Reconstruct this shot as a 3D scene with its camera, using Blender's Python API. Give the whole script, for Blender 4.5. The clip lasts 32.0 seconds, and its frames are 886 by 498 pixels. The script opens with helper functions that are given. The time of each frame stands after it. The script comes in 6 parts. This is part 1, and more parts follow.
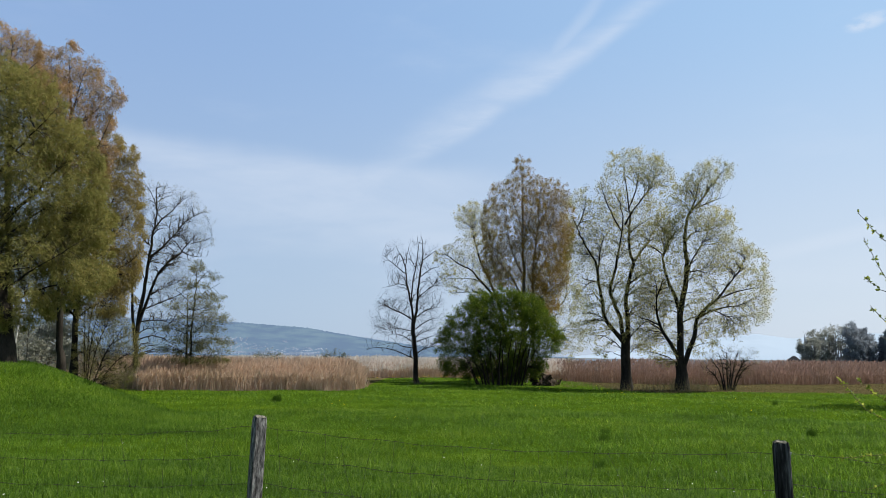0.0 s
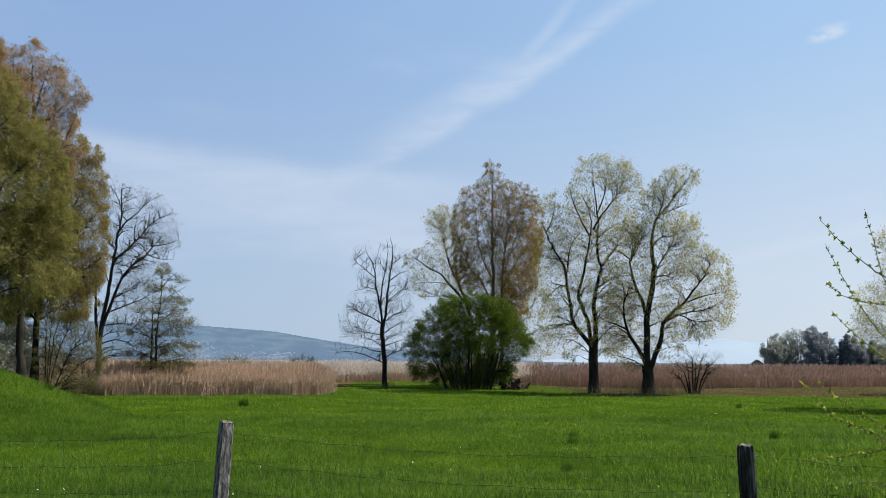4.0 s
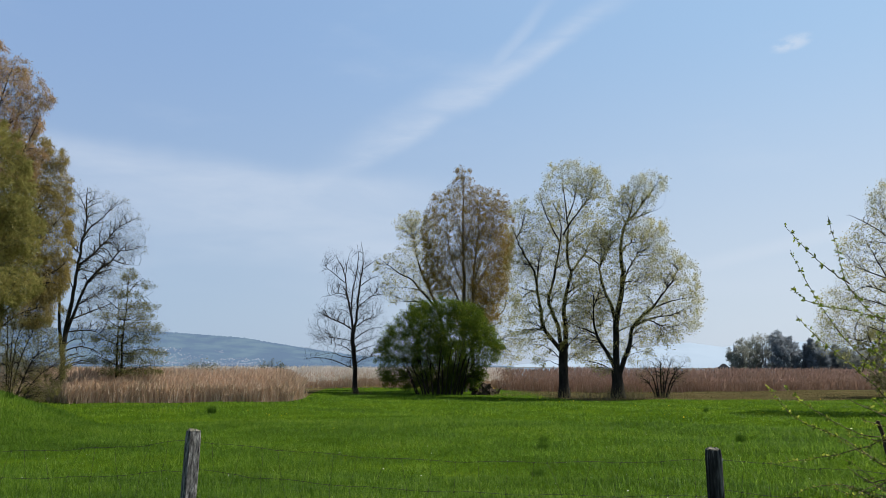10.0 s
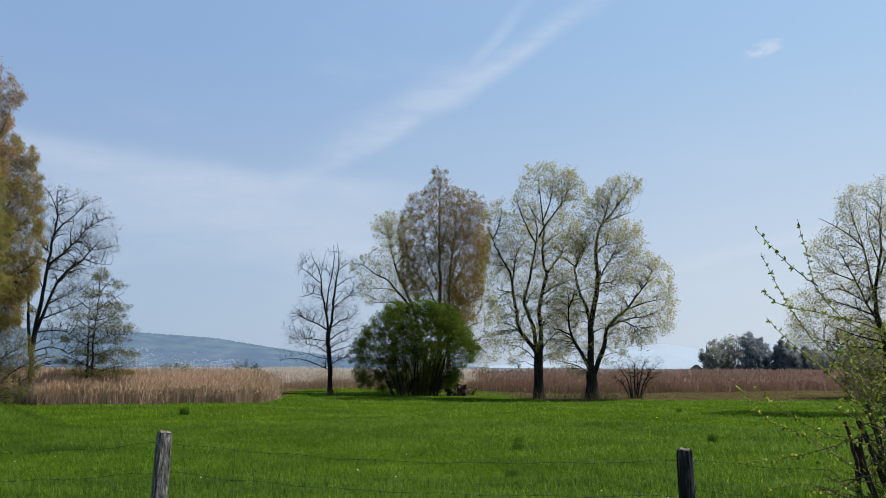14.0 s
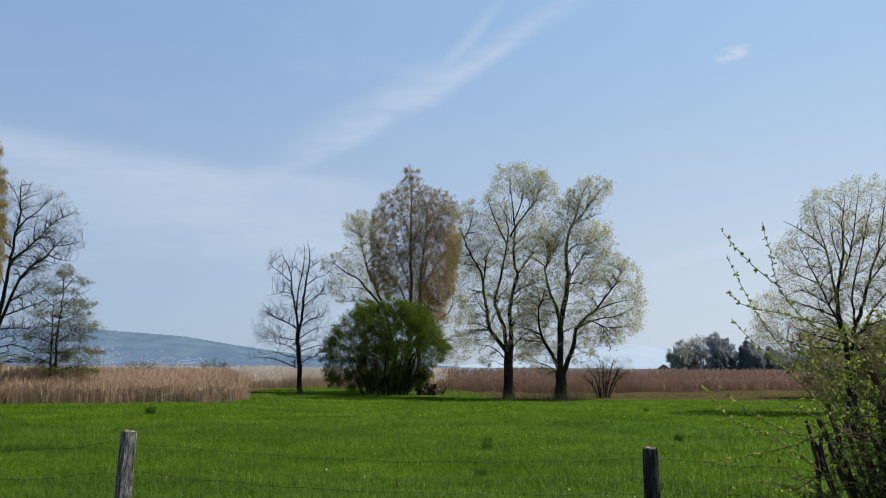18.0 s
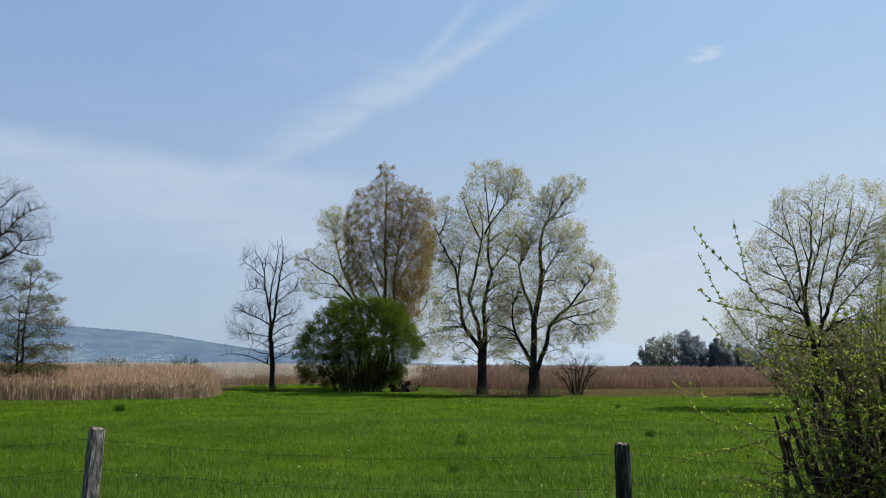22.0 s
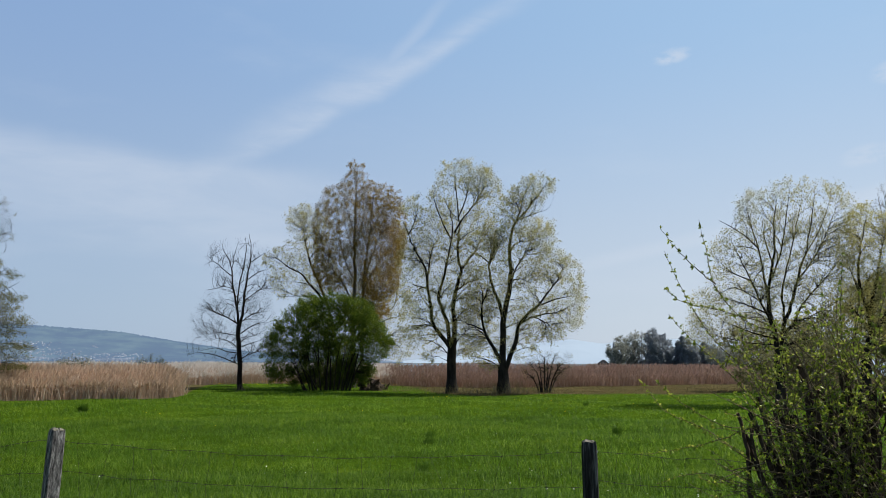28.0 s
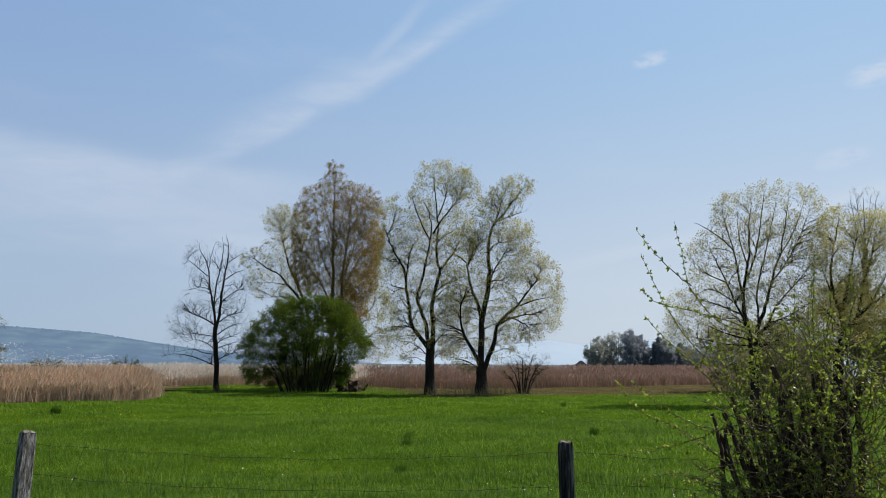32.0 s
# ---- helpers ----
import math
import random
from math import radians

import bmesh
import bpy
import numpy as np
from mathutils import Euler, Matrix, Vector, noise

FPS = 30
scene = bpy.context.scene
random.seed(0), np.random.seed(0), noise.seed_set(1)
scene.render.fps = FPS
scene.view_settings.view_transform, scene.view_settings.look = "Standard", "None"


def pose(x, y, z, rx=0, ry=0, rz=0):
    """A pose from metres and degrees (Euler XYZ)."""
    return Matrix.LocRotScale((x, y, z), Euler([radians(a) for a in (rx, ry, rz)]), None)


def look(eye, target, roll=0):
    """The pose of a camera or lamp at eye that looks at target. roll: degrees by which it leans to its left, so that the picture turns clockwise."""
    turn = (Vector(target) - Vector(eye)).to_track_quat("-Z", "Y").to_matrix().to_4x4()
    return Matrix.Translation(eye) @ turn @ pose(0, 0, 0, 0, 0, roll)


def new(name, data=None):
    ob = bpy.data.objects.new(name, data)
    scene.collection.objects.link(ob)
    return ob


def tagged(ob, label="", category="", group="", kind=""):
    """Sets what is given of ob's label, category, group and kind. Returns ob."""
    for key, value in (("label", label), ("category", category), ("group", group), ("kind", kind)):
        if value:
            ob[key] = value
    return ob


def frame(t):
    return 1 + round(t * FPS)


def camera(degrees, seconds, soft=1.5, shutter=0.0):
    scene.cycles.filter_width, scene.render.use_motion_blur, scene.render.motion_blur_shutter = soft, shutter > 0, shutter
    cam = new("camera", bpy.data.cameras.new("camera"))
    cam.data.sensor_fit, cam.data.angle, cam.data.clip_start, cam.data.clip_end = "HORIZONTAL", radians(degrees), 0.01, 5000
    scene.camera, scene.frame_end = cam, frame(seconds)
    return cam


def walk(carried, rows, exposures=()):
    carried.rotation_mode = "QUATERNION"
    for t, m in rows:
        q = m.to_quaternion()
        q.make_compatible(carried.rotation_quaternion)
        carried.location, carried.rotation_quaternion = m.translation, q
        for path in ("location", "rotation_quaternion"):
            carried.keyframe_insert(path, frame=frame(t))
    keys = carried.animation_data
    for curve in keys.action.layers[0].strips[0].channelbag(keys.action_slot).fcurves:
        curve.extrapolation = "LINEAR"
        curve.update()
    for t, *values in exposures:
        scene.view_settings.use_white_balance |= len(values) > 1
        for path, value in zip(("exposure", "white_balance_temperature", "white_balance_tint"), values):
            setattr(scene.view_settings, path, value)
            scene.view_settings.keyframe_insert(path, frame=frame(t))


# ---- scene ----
cam = camera(61.32, 32.0, soft=0.5)
EYE = 2.2
ROWS = [
    (0.0, -0.0, -0.0, -0.0, 0.0, 8.18, 0.587),
    (0.5, 0.0001, 0.0002, 0.001, -0.314, 8.212, 0.598),
    (1.0, 0.0001, 0.0005, 0.0017, -0.638, 8.243, 0.619),
    (1.5, -0.0004, 0.0009, 0.0021, -0.954, 8.287, 0.639),
    (2.0, -0.0013, 0.0014, 0.0022, -1.263, 8.332, 0.648),
    (2.5, -0.0022, 0.0019, 0.0021, -1.567, 8.372, 0.64),
    (3.0, -0.0025, 0.0029, 0.002, -1.851, 8.42, 0.615),
    (3.5, -0.0019, 0.0045, 0.0022, -2.116, 8.466, 0.576),
    (5.5, -0.0073, 0.0014, 0.0035, -2.934, 8.621, 0.481),
    (6.0, -0.006, 0.0026, 0.004, -3.122, 8.681, 0.448),
    (6.5, -0.0053, 0.0036, 0.0042, -3.318, 8.733, 0.412),
    (7.0, -0.005, 0.0046, 0.0043, -3.514, 8.775, 0.376),
    (7.5, -0.0048, 0.0059, 0.0044, -3.682, 8.808, 0.347),
    (8.0, -0.0043, 0.0073, 0.0044, -3.82, 8.834, 0.326),
    (8.5, -0.0039, 0.0089, 0.0043, -3.989, 8.866, 0.302),
    (9.0, -0.0038, 0.0104, 0.0042, -4.192, 8.895, 0.278),
    (9.5, -0.0037, 0.0113, 0.0045, -4.397, 8.915, 0.26),
    (10.0, -0.0033, 0.0117, 0.0051, -4.605, 8.933, 0.248),
    (10.5, -0.0025, 0.0123, 0.0055, -4.828, 8.949, 0.238),
    (11.0, -0.0014, 0.0132, 0.0057, -5.06, 8.962, 0.226),
    (11.5, -0.0002, 0.0137, 0.0059, -5.261, 8.968, 0.215),
    (12.0, 0.0009, 0.0137, 0.0059, -5.435, 8.97, 0.214),
    (12.5, 0.0019, 0.0132, 0.0056, -5.648, 8.979, 0.22),
    (13.0, 0.0026, 0.0128, 0.0054, -5.907, 8.99, 0.228),
    (13.5, 0.003, 0.0125, 0.0056, -6.172, 8.998, 0.241),
    (14.0, 0.0032, 0.012, 0.0062, -6.443, 9.004, 0.262),
    (14.5, 0.0033, 0.0112, 0.0068, -6.723, 9.006, 0.291),
    (16.5, 0.0062, 0.008, 0.0055, -7.759, 8.996, 0.357),
    (17.0, 0.0074, 0.009, 0.0058, -8.06, 8.988, 0.384),
    (17.5, 0.0082, 0.0098, 0.0058, -8.364, 8.979, 0.406),
    (18.0, 0.0086, 0.0104, 0.0055, -8.664, 8.964, 0.423),
    (18.5, 0.0086, 0.0113, 0.0051, -8.959, 8.945, 0.44),
    (19.0, 0.0083, 0.0122, 0.0045, -9.249, 8.927, 0.451),
    (19.5, 0.0078, 0.0129, 0.0039, -9.496, 8.909, 0.451),
    (20.0, 0.0075, 0.0137, 0.0034, -9.7, 8.886, 0.451),
    (20.5, 0.0077, 0.015, 0.003, -9.926, 8.853, 0.457),
    (21.0, 0.0086, 0.0168, 0.0028, -10.173, 8.816, 0.464),
    (21.5, 0.0098, 0.0184, 0.0029, -10.409, 8.78, 0.463),
    (22.0, 0.0107, 0.0195, 0.003, -10.639, 8.748, 0.456),
    (22.5, 0.0115, 0.02, 0.0029, -10.866, 8.724, 0.445),
    (23.0, 0.0123, 0.0202, 0.0026, -11.086, 8.703, 0.423),
    (23.5, 0.0131, 0.0206, 0.0023, -11.274, 8.684, 0.398),
    (24.0, 0.014, 0.0216, 0.0023, -11.44, 8.668, 0.38),
    (24.5, 0.015, 0.0231, 0.0025, -11.628, 8.653, 0.364),
    (25.0, 0.0161, 0.0244, 0.0028, -11.834, 8.646, 0.345),
    (25.5, 0.0171, 0.0254, 0.0031, -12.041, 8.646, 0.318),
    (27.5, 0.0176, 0.0274, 0.0033, -12.856, 8.645, 0.316),
    (28.0, 0.0184, 0.0275, 0.003, -12.976, 8.652, 0.301),
    (28.5, 0.0192, 0.0277, 0.0029, -13.157, 8.665, 0.279),
    (29.0, 0.0201, 0.0281, 0.0031, -13.365, 8.672, 0.265),
    (29.5, 0.0211, 0.0284, 0.0032, -13.574, 8.678, 0.26),
    (30.0, 0.0219, 0.0285, 0.0033, -13.79, 8.696, 0.261),
    (30.5, 0.0224, 0.028, 0.0033, -14.009, 8.714, 0.264),
    (31.0, 0.0228, 0.027, 0.0032, -14.238, 8.724, 0.258),
    (31.5, 0.0233, 0.0261, 0.003, -14.453, 8.733, 0.249),
    (32.0, 0.024, 0.0259, 0.0027, -14.615, 8.739, 0.247),
]

walk(cam, [(t, pose(x, y, EYE + z, 90 + pitch, 0, yaw) @ pose(0, 0, 0, 0, 0, roll)) for t, x, y, z, yaw, pitch, roll in ROWS],
     exposures=[(0.0, 1.07), (6.0, 1.01), (20.0, 0.92), (32.0, 0.89)])

# ---- sky and sun ----
SUN_AZ, SUN_EL = 80.0, 50.0      # degrees clockwise from +y, and above the horizon
sun = new("sun", bpy.data.lights.new("sun", "SUN"))
sun.data.energy, sun.data.angle, sun.data.color = 4.2, radians(0.6), (1.0, 0.96, 0.89)
sun.matrix_world = look((60, 20, 80), (60 - math.sin(radians(SUN_AZ)) * math.cos(radians(SUN_EL)), 20 - math.cos(radians(SUN_AZ)) * math.cos(radians(SUN_EL)), 80 - math.sin(radians(SUN_EL))))

world = bpy.data.worlds.new("world")
scene.world = world
world.use_nodes = True
wn, wl = world.node_tree.nodes, world.node_tree.links
wn.clear()


def wnode(kind, **inputs):
    n = wn.new(kind)
    for k, v in inputs.items():
        s = n.inputs[int(k[1:])] if k[0] == "i" and k[1:].isdigit() else n.inputs[k]
        if hasattr(v, "is_output"):
            wl.new(v, s)
        else:
            s.default_value = v
    return n


def wmath(op, a, b=0.0, c=0.0):
    n = wn.new("ShaderNodeMath")
    n.operation = op
    for s, v in zip(n.inputs, (a, b, c)):
        if hasattr(v, "is_output"):
            wl.new(v, s)
        else:
            s.default_value = v
    return n.outputs[0]


def wstep(v, lo, hi, a=0.0, b=1.0):
    n = wn.new("ShaderNodeMapRange")
    n.interpolation_type = "SMOOTHSTEP"
    for s, q in zip(n.inputs, (v, lo, hi, a, b)):
        if hasattr(q, "is_output"):
            wl.new(q, s)
        else:
            s.default_value = q
    return n.outputs[0]


sky = wn.new("ShaderNodeTexSky")
sky.sky_type, sky.sun_disc = "NISHITA", False
sky.sun_elevation, sky.sun_rotation = radians(SUN_EL), radians(SUN_AZ)
sky.air_density, sky.dust_density, sky.ozone_density = 1.0, 1.2, 1.5
way = wn.new("ShaderNodeTexCoord").outputs["Generated"]
sep = wnode("ShaderNodeSeparateXYZ", i0=way)
az = wmath("MULTIPLY", wmath("ARCTAN2", sep.outputs[0], sep.outputs[1]), 57.2958)
el = wmath("MULTIPLY", wmath("ARCSINE", sep.outputs[2]), 57.2958)
sky_xy = wnode("ShaderNodeCombineXYZ", i0=az, i1=el, i2=0.0).outputs[0]


def wnoise(scale, detail, stretch=(1, 1, 1), turn=0.0, rough=0.55, distort=0.0):
    m = wn.new("ShaderNodeMapping")
    wl.new(sky_xy, m.inputs[0])
    m.inputs["Scale"].default_value = stretch
    m.inputs["Rotation"].default_value = (0, 0, radians(turn))
    n = wnode("ShaderNodeTexNoise", Vector=m.outputs[0], Scale=scale, Detail=detail, Roughness=rough, Distortion=distort)
    return n.outputs["Fac"]


warp = wmath("MULTIPLY", wmath("SUBTRACT", wnoise(0.16, 3), 0.5), 3.0)
# a broad old vapour trail that climbs to the upper part of the sky, sharp along its lower edge and narrower at its far end
slope = wmath("SUBTRACT", wmath("ADD", el, wmath("MULTIPLY", warp, 0.6)), wmath("MULTIPLY_ADD", az, 0.555, 16.0))
reach = wstep(az, 6.0, 14.0, 4.2, 2.2)
trail = wmath("MULTIPLY", wstep(slope, -0.8, 0.7), wstep(wmath("DIVIDE", slope, reach), 0.12, 1.0, 1.0, 0.0))
trail = wmath("MULTIPLY", trail, wmath("MULTIPLY", wstep(az, -8.0, 2.0, 0.0, 1.0), wstep(az, 13.0, 22.0, 1.0, 0.15)))
trail = wmath("MULTIPLY", trail, wstep(wnoise(0.3, 5, (0.45, 2.4, 1), -29.0, 0.6, 0.6), 0.25, 0.72, 0.45, 1.0))
# a thinner strand that runs off above it
slope2 = wmath("SUBTRACT", wmath("ADD", el, wmath("MULTIPLY", warp, 0.5)), wmath("MULTIPLY_ADD", az, 0.98, 14.0))
strand = wmath("MULTIPLY", wmath("MULTIPLY", wstep(slope2, -0.9, 0.1), wstep(slope2, 0.2, 1.5, 1.0, 0.0)), wmath("MULTIPLY", wstep(az, 5.0, 9.0), wstep(az, 10.5, 15.0, 1.0, 0.0)))
trail = wmath("MAXIMUM", trail, wmath("MULTIPLY", strand, 0.5))
# flat veil of cirrus left of it, with a brighter upper rim
veil_el = wmath("ADD", wmath("SUBTRACT", el, wmath("MULTIPLY_ADD", az, -0.05, 13.75)), wmath("MULTIPLY", warp, 0.5))
span = wmath("MULTIPLY", wstep(az, -34.0, -20.0, 0.3, 1.0), wstep(az, -5.0, 12.0, 1.0, 0.0))
veil = wmath("MULTIPLY", wstep(veil_el, -9.0, -1.0), wstep(veil_el, -0.9, 1.6, 1.0, 0.0))
rim = wmath("MULTIPLY", wstep(veil_el, -1.8, -0.2), wstep(veil_el, -0.2, 1.3, 1.0, 0.0))
veil = wmath("MULTIPLY", veil, wstep(wnoise(0.12, 5, (0.4, 2.0, 1), 4.0, 0.6, 0.5), 0.3, 0.7, 0.35, 0.85))
veil = wmath("MULTIPLY", wmath("MULTIPLY_ADD", rim, 0.12, veil), span)
low = wmath("MULTIPLY", wstep(el, 3.0, 8.5), wstep(el, 9.0, 14.0, 1.0, 0.0))
low = wmath("MULTIPLY", low, wstep(wnoise(0.10, 4, (0.35, 1.6, 1), -6.0), 0.42, 0.66))
wisps = wstep(wnoise(0.09, 5, (0.6, 1.7, 1), -24.0, 0.6), 0.52, 0.78)
wisps = wmath("MULTIPLY", wisps, 0.10)


def puff(a, e, ra, re):
    d = wmath("ADD", wmath("POWER", wmath("ABSOLUTE", wmath("DIVIDE", wmath("SUBTRACT", az, a), ra)), 2.0),
              wmath("POWER", wmath("ABSOLUTE", wmath("DIVIDE", wmath("SUBTRACT", wmath("MULTIPLY_ADD", az, -0.12, el), e - 0.12 * a), re)), 2.0))
    return wmath("MULTIPLY", wstep(d, 0.0, 1.3, 1.0, 0.0), wstep(wnoise(0.9, 4, (0.7, 1.5, 1), -10), 0.3, 0.62))


puffs = wmath("ADD", wmath("ADD", puff(30.8, 22.2, 1.5, 0.6), wmath("MULTIPLY", puff(43.4, 13.9, 1.9, 0.8), 0.6)), puff(46.0, 19.2, 2.2, 0.9))
streak_el = wmath("SUBTRACT", el, wmath("MULTIPLY_ADD", az, 0.20, 2.6))
streak = wmath("MULTIPLY", wmath("MULTIPLY", wstep(streak_el, -0.8, -0.1), wstep(streak_el, 0.0, 0.9, 1.0, 0.0)), wstep(az, 19.0, 27.0, 0.0, 0.6))
cloud = wmath("ADD", wmath("ADD", wmath("MULTIPLY", trail, 0.45), wmath("MULTIPLY", veil, 0.52)), wmath("ADD", wmath("MULTIPLY", low, 0.22), wisps))
cloud = wmath("ADD", cloud, wmath("ADD", wmath("MULTIPLY", puffs, 0.55), wmath("MULTIPLY", streak, 0.4)))
cloud = wmath("MINIMUM", cloud, 0.9)


def wmix(fac, a, b):
    n = wn.new("ShaderNodeMix")
    n.data_type = "RGBA"
    for s, v in ((n.inputs[0], fac), (n.inputs[6], a), (n.inputs[7], b)):
        if hasattr(v, "is_output"):
            wl.new(v, s)
        else:
            s.default_value = v if not isinstance(v, tuple) else (*v, 1)
    return n.outputs[2]


# thin spring haze: paler low down and towards the sun
sunward = wstep(az, -30.0, 45.0)
high_air = wmix(sunward, (1.98, 3.08, 5.1), (2.72, 4.2, 6.1))
low_air = wmix(sunward, (2.72, 3.66, 4.98), (4.38, 5.02, 5.86))
air = wmix(wstep(el, 3.0, 27.0, 1.0, 0.0), high_air, low_air)
hazed = wmix(wstep(el, 25.0, 75.0, 0.9, 0.25), sky.outputs[0], air)
mixed = wmix(cloud, hazed, (5.0, 5.5, 6.3))
back = wn.new("ShaderNodeBackground")
wl.new(mixed, back.inputs[0])
back.inputs[1].default_value = 0.07
wl.new(back.outputs[0], wn.new("ShaderNodeOutputWorld").inputs[0])

# ---- materials ----
def shader(name):
    m = bpy.data.materials.new(name)
    m.use_nodes = True
    nt = m.node_tree
    nt.nodes.clear()
    return m, nt.nodes, nt.links, nt.nodes.new("ShaderNodeOutputMaterial")


def ramp(nodes, links, fac, stops):
    r = nodes.new("ShaderNodeValToRGB")
    e = r.color_ramp.elements
    while len(e) < len(stops):
        e.new(0.5)
    for k, (p, c) in zip(e, stops):
        k.position, k.color = p, (*c, 1)
    links.new(fac, r.inputs[0])
    return r.outputs[0]


def tex_noise(nodes, links, scale, detail=4, stretch=(1, 1, 1), rough=0.55, world_space=False):
    if world_space:
        v = nodes.new("ShaderNodeNewGeometry").outputs["Position"]
    else:
        v = nodes.new("ShaderNodeTexCoord").outputs["Object"]
    m = nodes.new("ShaderNodeMapping")
    m.inputs["Scale"].default_value = stretch
    links.new(v, m.inputs[0])
    n = nodes.new("ShaderNodeTexNoise")
    links.new(m.outputs[0], n.inputs["Vector"])
    n.inputs["Scale"].default_value, n.inputs["Detail"].default_value, n.inputs["Roughness"].default_value = scale, detail, rough
    return n.outputs["Fac"]


def blend(nodes, links, fac, a, b, mode="MIX"):
    n = nodes.new("ShaderNodeMix")
    n.data_type, n.blend_type = "RGBA", mode
    for s, v in ((n.inputs[0], fac), (n.inputs[6], a), (n.inputs[7], b)):
        if hasattr(v, "is_output"):
            links.new(v, s)
        else:
            s.default_value = v if not isinstance(v, tuple) else (*v, 1)
    return n.outputs[2]


def bump(nodes, links, height, strength, distance):
    b = nodes.new("ShaderNodeBump")
    b.inputs["Strength"].default_value, b.inputs["Distance"].default_value = strength, distance
    links.new(height, b.inputs["Height"])
    return b.outputs[0]


def surface(name, stops, scale, detail=5, stretch=(1, 1, 1), rough=0.95, relief=0.4, depth=0.01, fine=6.0, world_space=False, metal=0.0):
    """A rough surface with colour that varies at two scales, and relief."""
    m, n, l, out = shader(name)
    big = tex_noise(n, l, scale, detail, stretch, world_space=world_space)
    small = tex_noise(n, l, scale * fine, 4, stretch, 0.65, world_space=world_space)
    col = ramp(n, l, big, stops)
    dark = ramp(n, l, small, [(0.3, (0.55, 0.55, 0.55)), (0.7, (1.15, 1.15, 1.15))])
    col = blend(n, l, 1.0, col, dark, "MULTIPLY")
    p = n.new("ShaderNodeBsdfPrincipled")
    l.new(col, p.inputs["Base Color"])
    p.inputs["Roughness"].default_value, p.inputs["Metallic"].default_value = rough, metal
    p.inputs["Specular IOR Level"].default_value = 0.5 if metal else 0.12
    l.new(bump(n, l, small, relief, depth), p.inputs["Normal"])
    l.new(p.outputs[0], out.inputs[0])
    return m


def leaf_material(name, a, b, through_light=0.45, c=None, sheen=0.06, patchy=0.0):
    """Leaves, blades and twig ends: colour by leaf, partly translucent."""
    m, n, l, out = shader(name)
    r = n.new("ShaderNodeNewGeometry").outputs["Random Per Island"]
    stops = [(0.0, a), (1.0, b)] if c is None else [(0.0, a), (0.7, b), (1.0, c)]
    col = ramp(n, l, r, stops)
    patch = ramp(n, l, tex_noise(n, l, 0.45, 3), [(0.3, (0.75, 0.78, 0.75)), (0.7, (1.15, 1.12, 1.1))])
    col = blend(n, l, 1.0, col, patch, "MULTIPLY")
    if patchy:
        wide = ramp(n, l, tex_noise(n, l, patchy, 5, (0.6, 1.0, 1), 0.6), [(0.34, (0.66, 0.74, 0.78)), (0.5, (0.95, 1.0, 0.95)), (0.66, (1.22, 1.14, 1.0))])
        col = blend(n, l, 1.0, col, wide, "MULTIPLY")
    d = n.new("ShaderNodeBsdfPrincipled")
    d.inputs["Roughness"].default_value = 0.42
    d.inputs["Specular IOR Level"].default_value = sheen
    t = n.new("ShaderNodeBsdfTranslucent")
    l.new(col, d.inputs["Base Color"])
    l.new(col, t.inputs[0])
    x = n.new("ShaderNodeMixShader")
    x.inputs[0].default_value = through_light
    l.new(d.outputs[0], x.inputs[1])
    l.new(t.outputs[0], x.inputs[2])
    l.new(x.outputs[0], out.inputs[0])
    return m


BARK_DARK = surface("bark_dark", [(0.3, (0.009, 0.007, 0.0055)), (0.7, (0.040, 0.034, 0.026))], 3.0, stretch=(1, 1, 0.3), relief=0.9, depth=0.03)
BARK_GREY = surface("bark_grey", [(0.3, (0.07, 0.06, 0.05)), (0.7, (0.18, 0.165, 0.14))], 3.0, stretch=(1, 1, 0.3), relief=0.8, depth=0.02)
TWIG_GREY = surface("twig_grey", [(0.3, (0.075, 0.06, 0.05)), (0.7, (0.16, 0.13, 0.11))], 1.2, relief=0.1)
TWIG_OLIVE = surface("twig_olive", [(0.3, (0.05, 0.043, 0.024)), (0.7, (0.12, 0.105, 0.058))], 1.2, relief=0.1)
TWIG_BROWN = surface("twig_brown", [(0.3, (0.055, 0.039, 0.016)), (0.7, (0.13, 0.092, 0.038))], 1.2, relief=0.1)
# far-wood twigs: paled, with the distance haze put into their colour
TWIG_HAZED = surface("twig_far_hazed", [(0.3, (0.17, 0.17, 0.18)), (0.7, (0.26, 0.255, 0.25))], 1.2, relief=0.1)
LEAF_PALE = leaf_material("leaf_pale_willow", (0.235, 0.215, 0.072), (0.43, 0.395, 0.165), 0.52, (0.38, 0.325, 0.085))
LEAF_YELLOW = leaf_material("leaf_yellow_willow", (0.32, 0.28, 0.09), (0.48, 0.43, 0.155), 0.55)
LEAF_BIRCH = leaf_material("leaf_birch_olive", (0.128, 0.078, 0.013), (0.25, 0.158, 0.028), 0.5, (0.30, 0.225, 0.045))
LEAF_ORANGE = leaf_material("leaf_birch_orange", (0.22, 0.13, 0.062), (0.39, 0.25, 0.125), 0.48, (0.31, 0.255, 0.095))
LEAF_LARCH = leaf_material("leaf_larch", (0.135, 0.133, 0.037), (0.26, 0.242, 0.072), 0.5, (0.23, 0.18, 0.064))
LEAF_BUSH = leaf_material("leaf_bush", (0.034, 0.062, 0.007), (0.085, 0.130, 0.014), 0.48, (0.20, 0.235, 0.026), 0.05)
LEAF_YOUNG = leaf_material("leaf_young", (0.12, 0.115, 0.036), (0.25, 0.22, 0.08), 0.45)
LEAF_OLIVE = leaf_material("leaf_olive", (0.082, 0.082, 0.024), (0.17, 0.158, 0.052), 0.45)
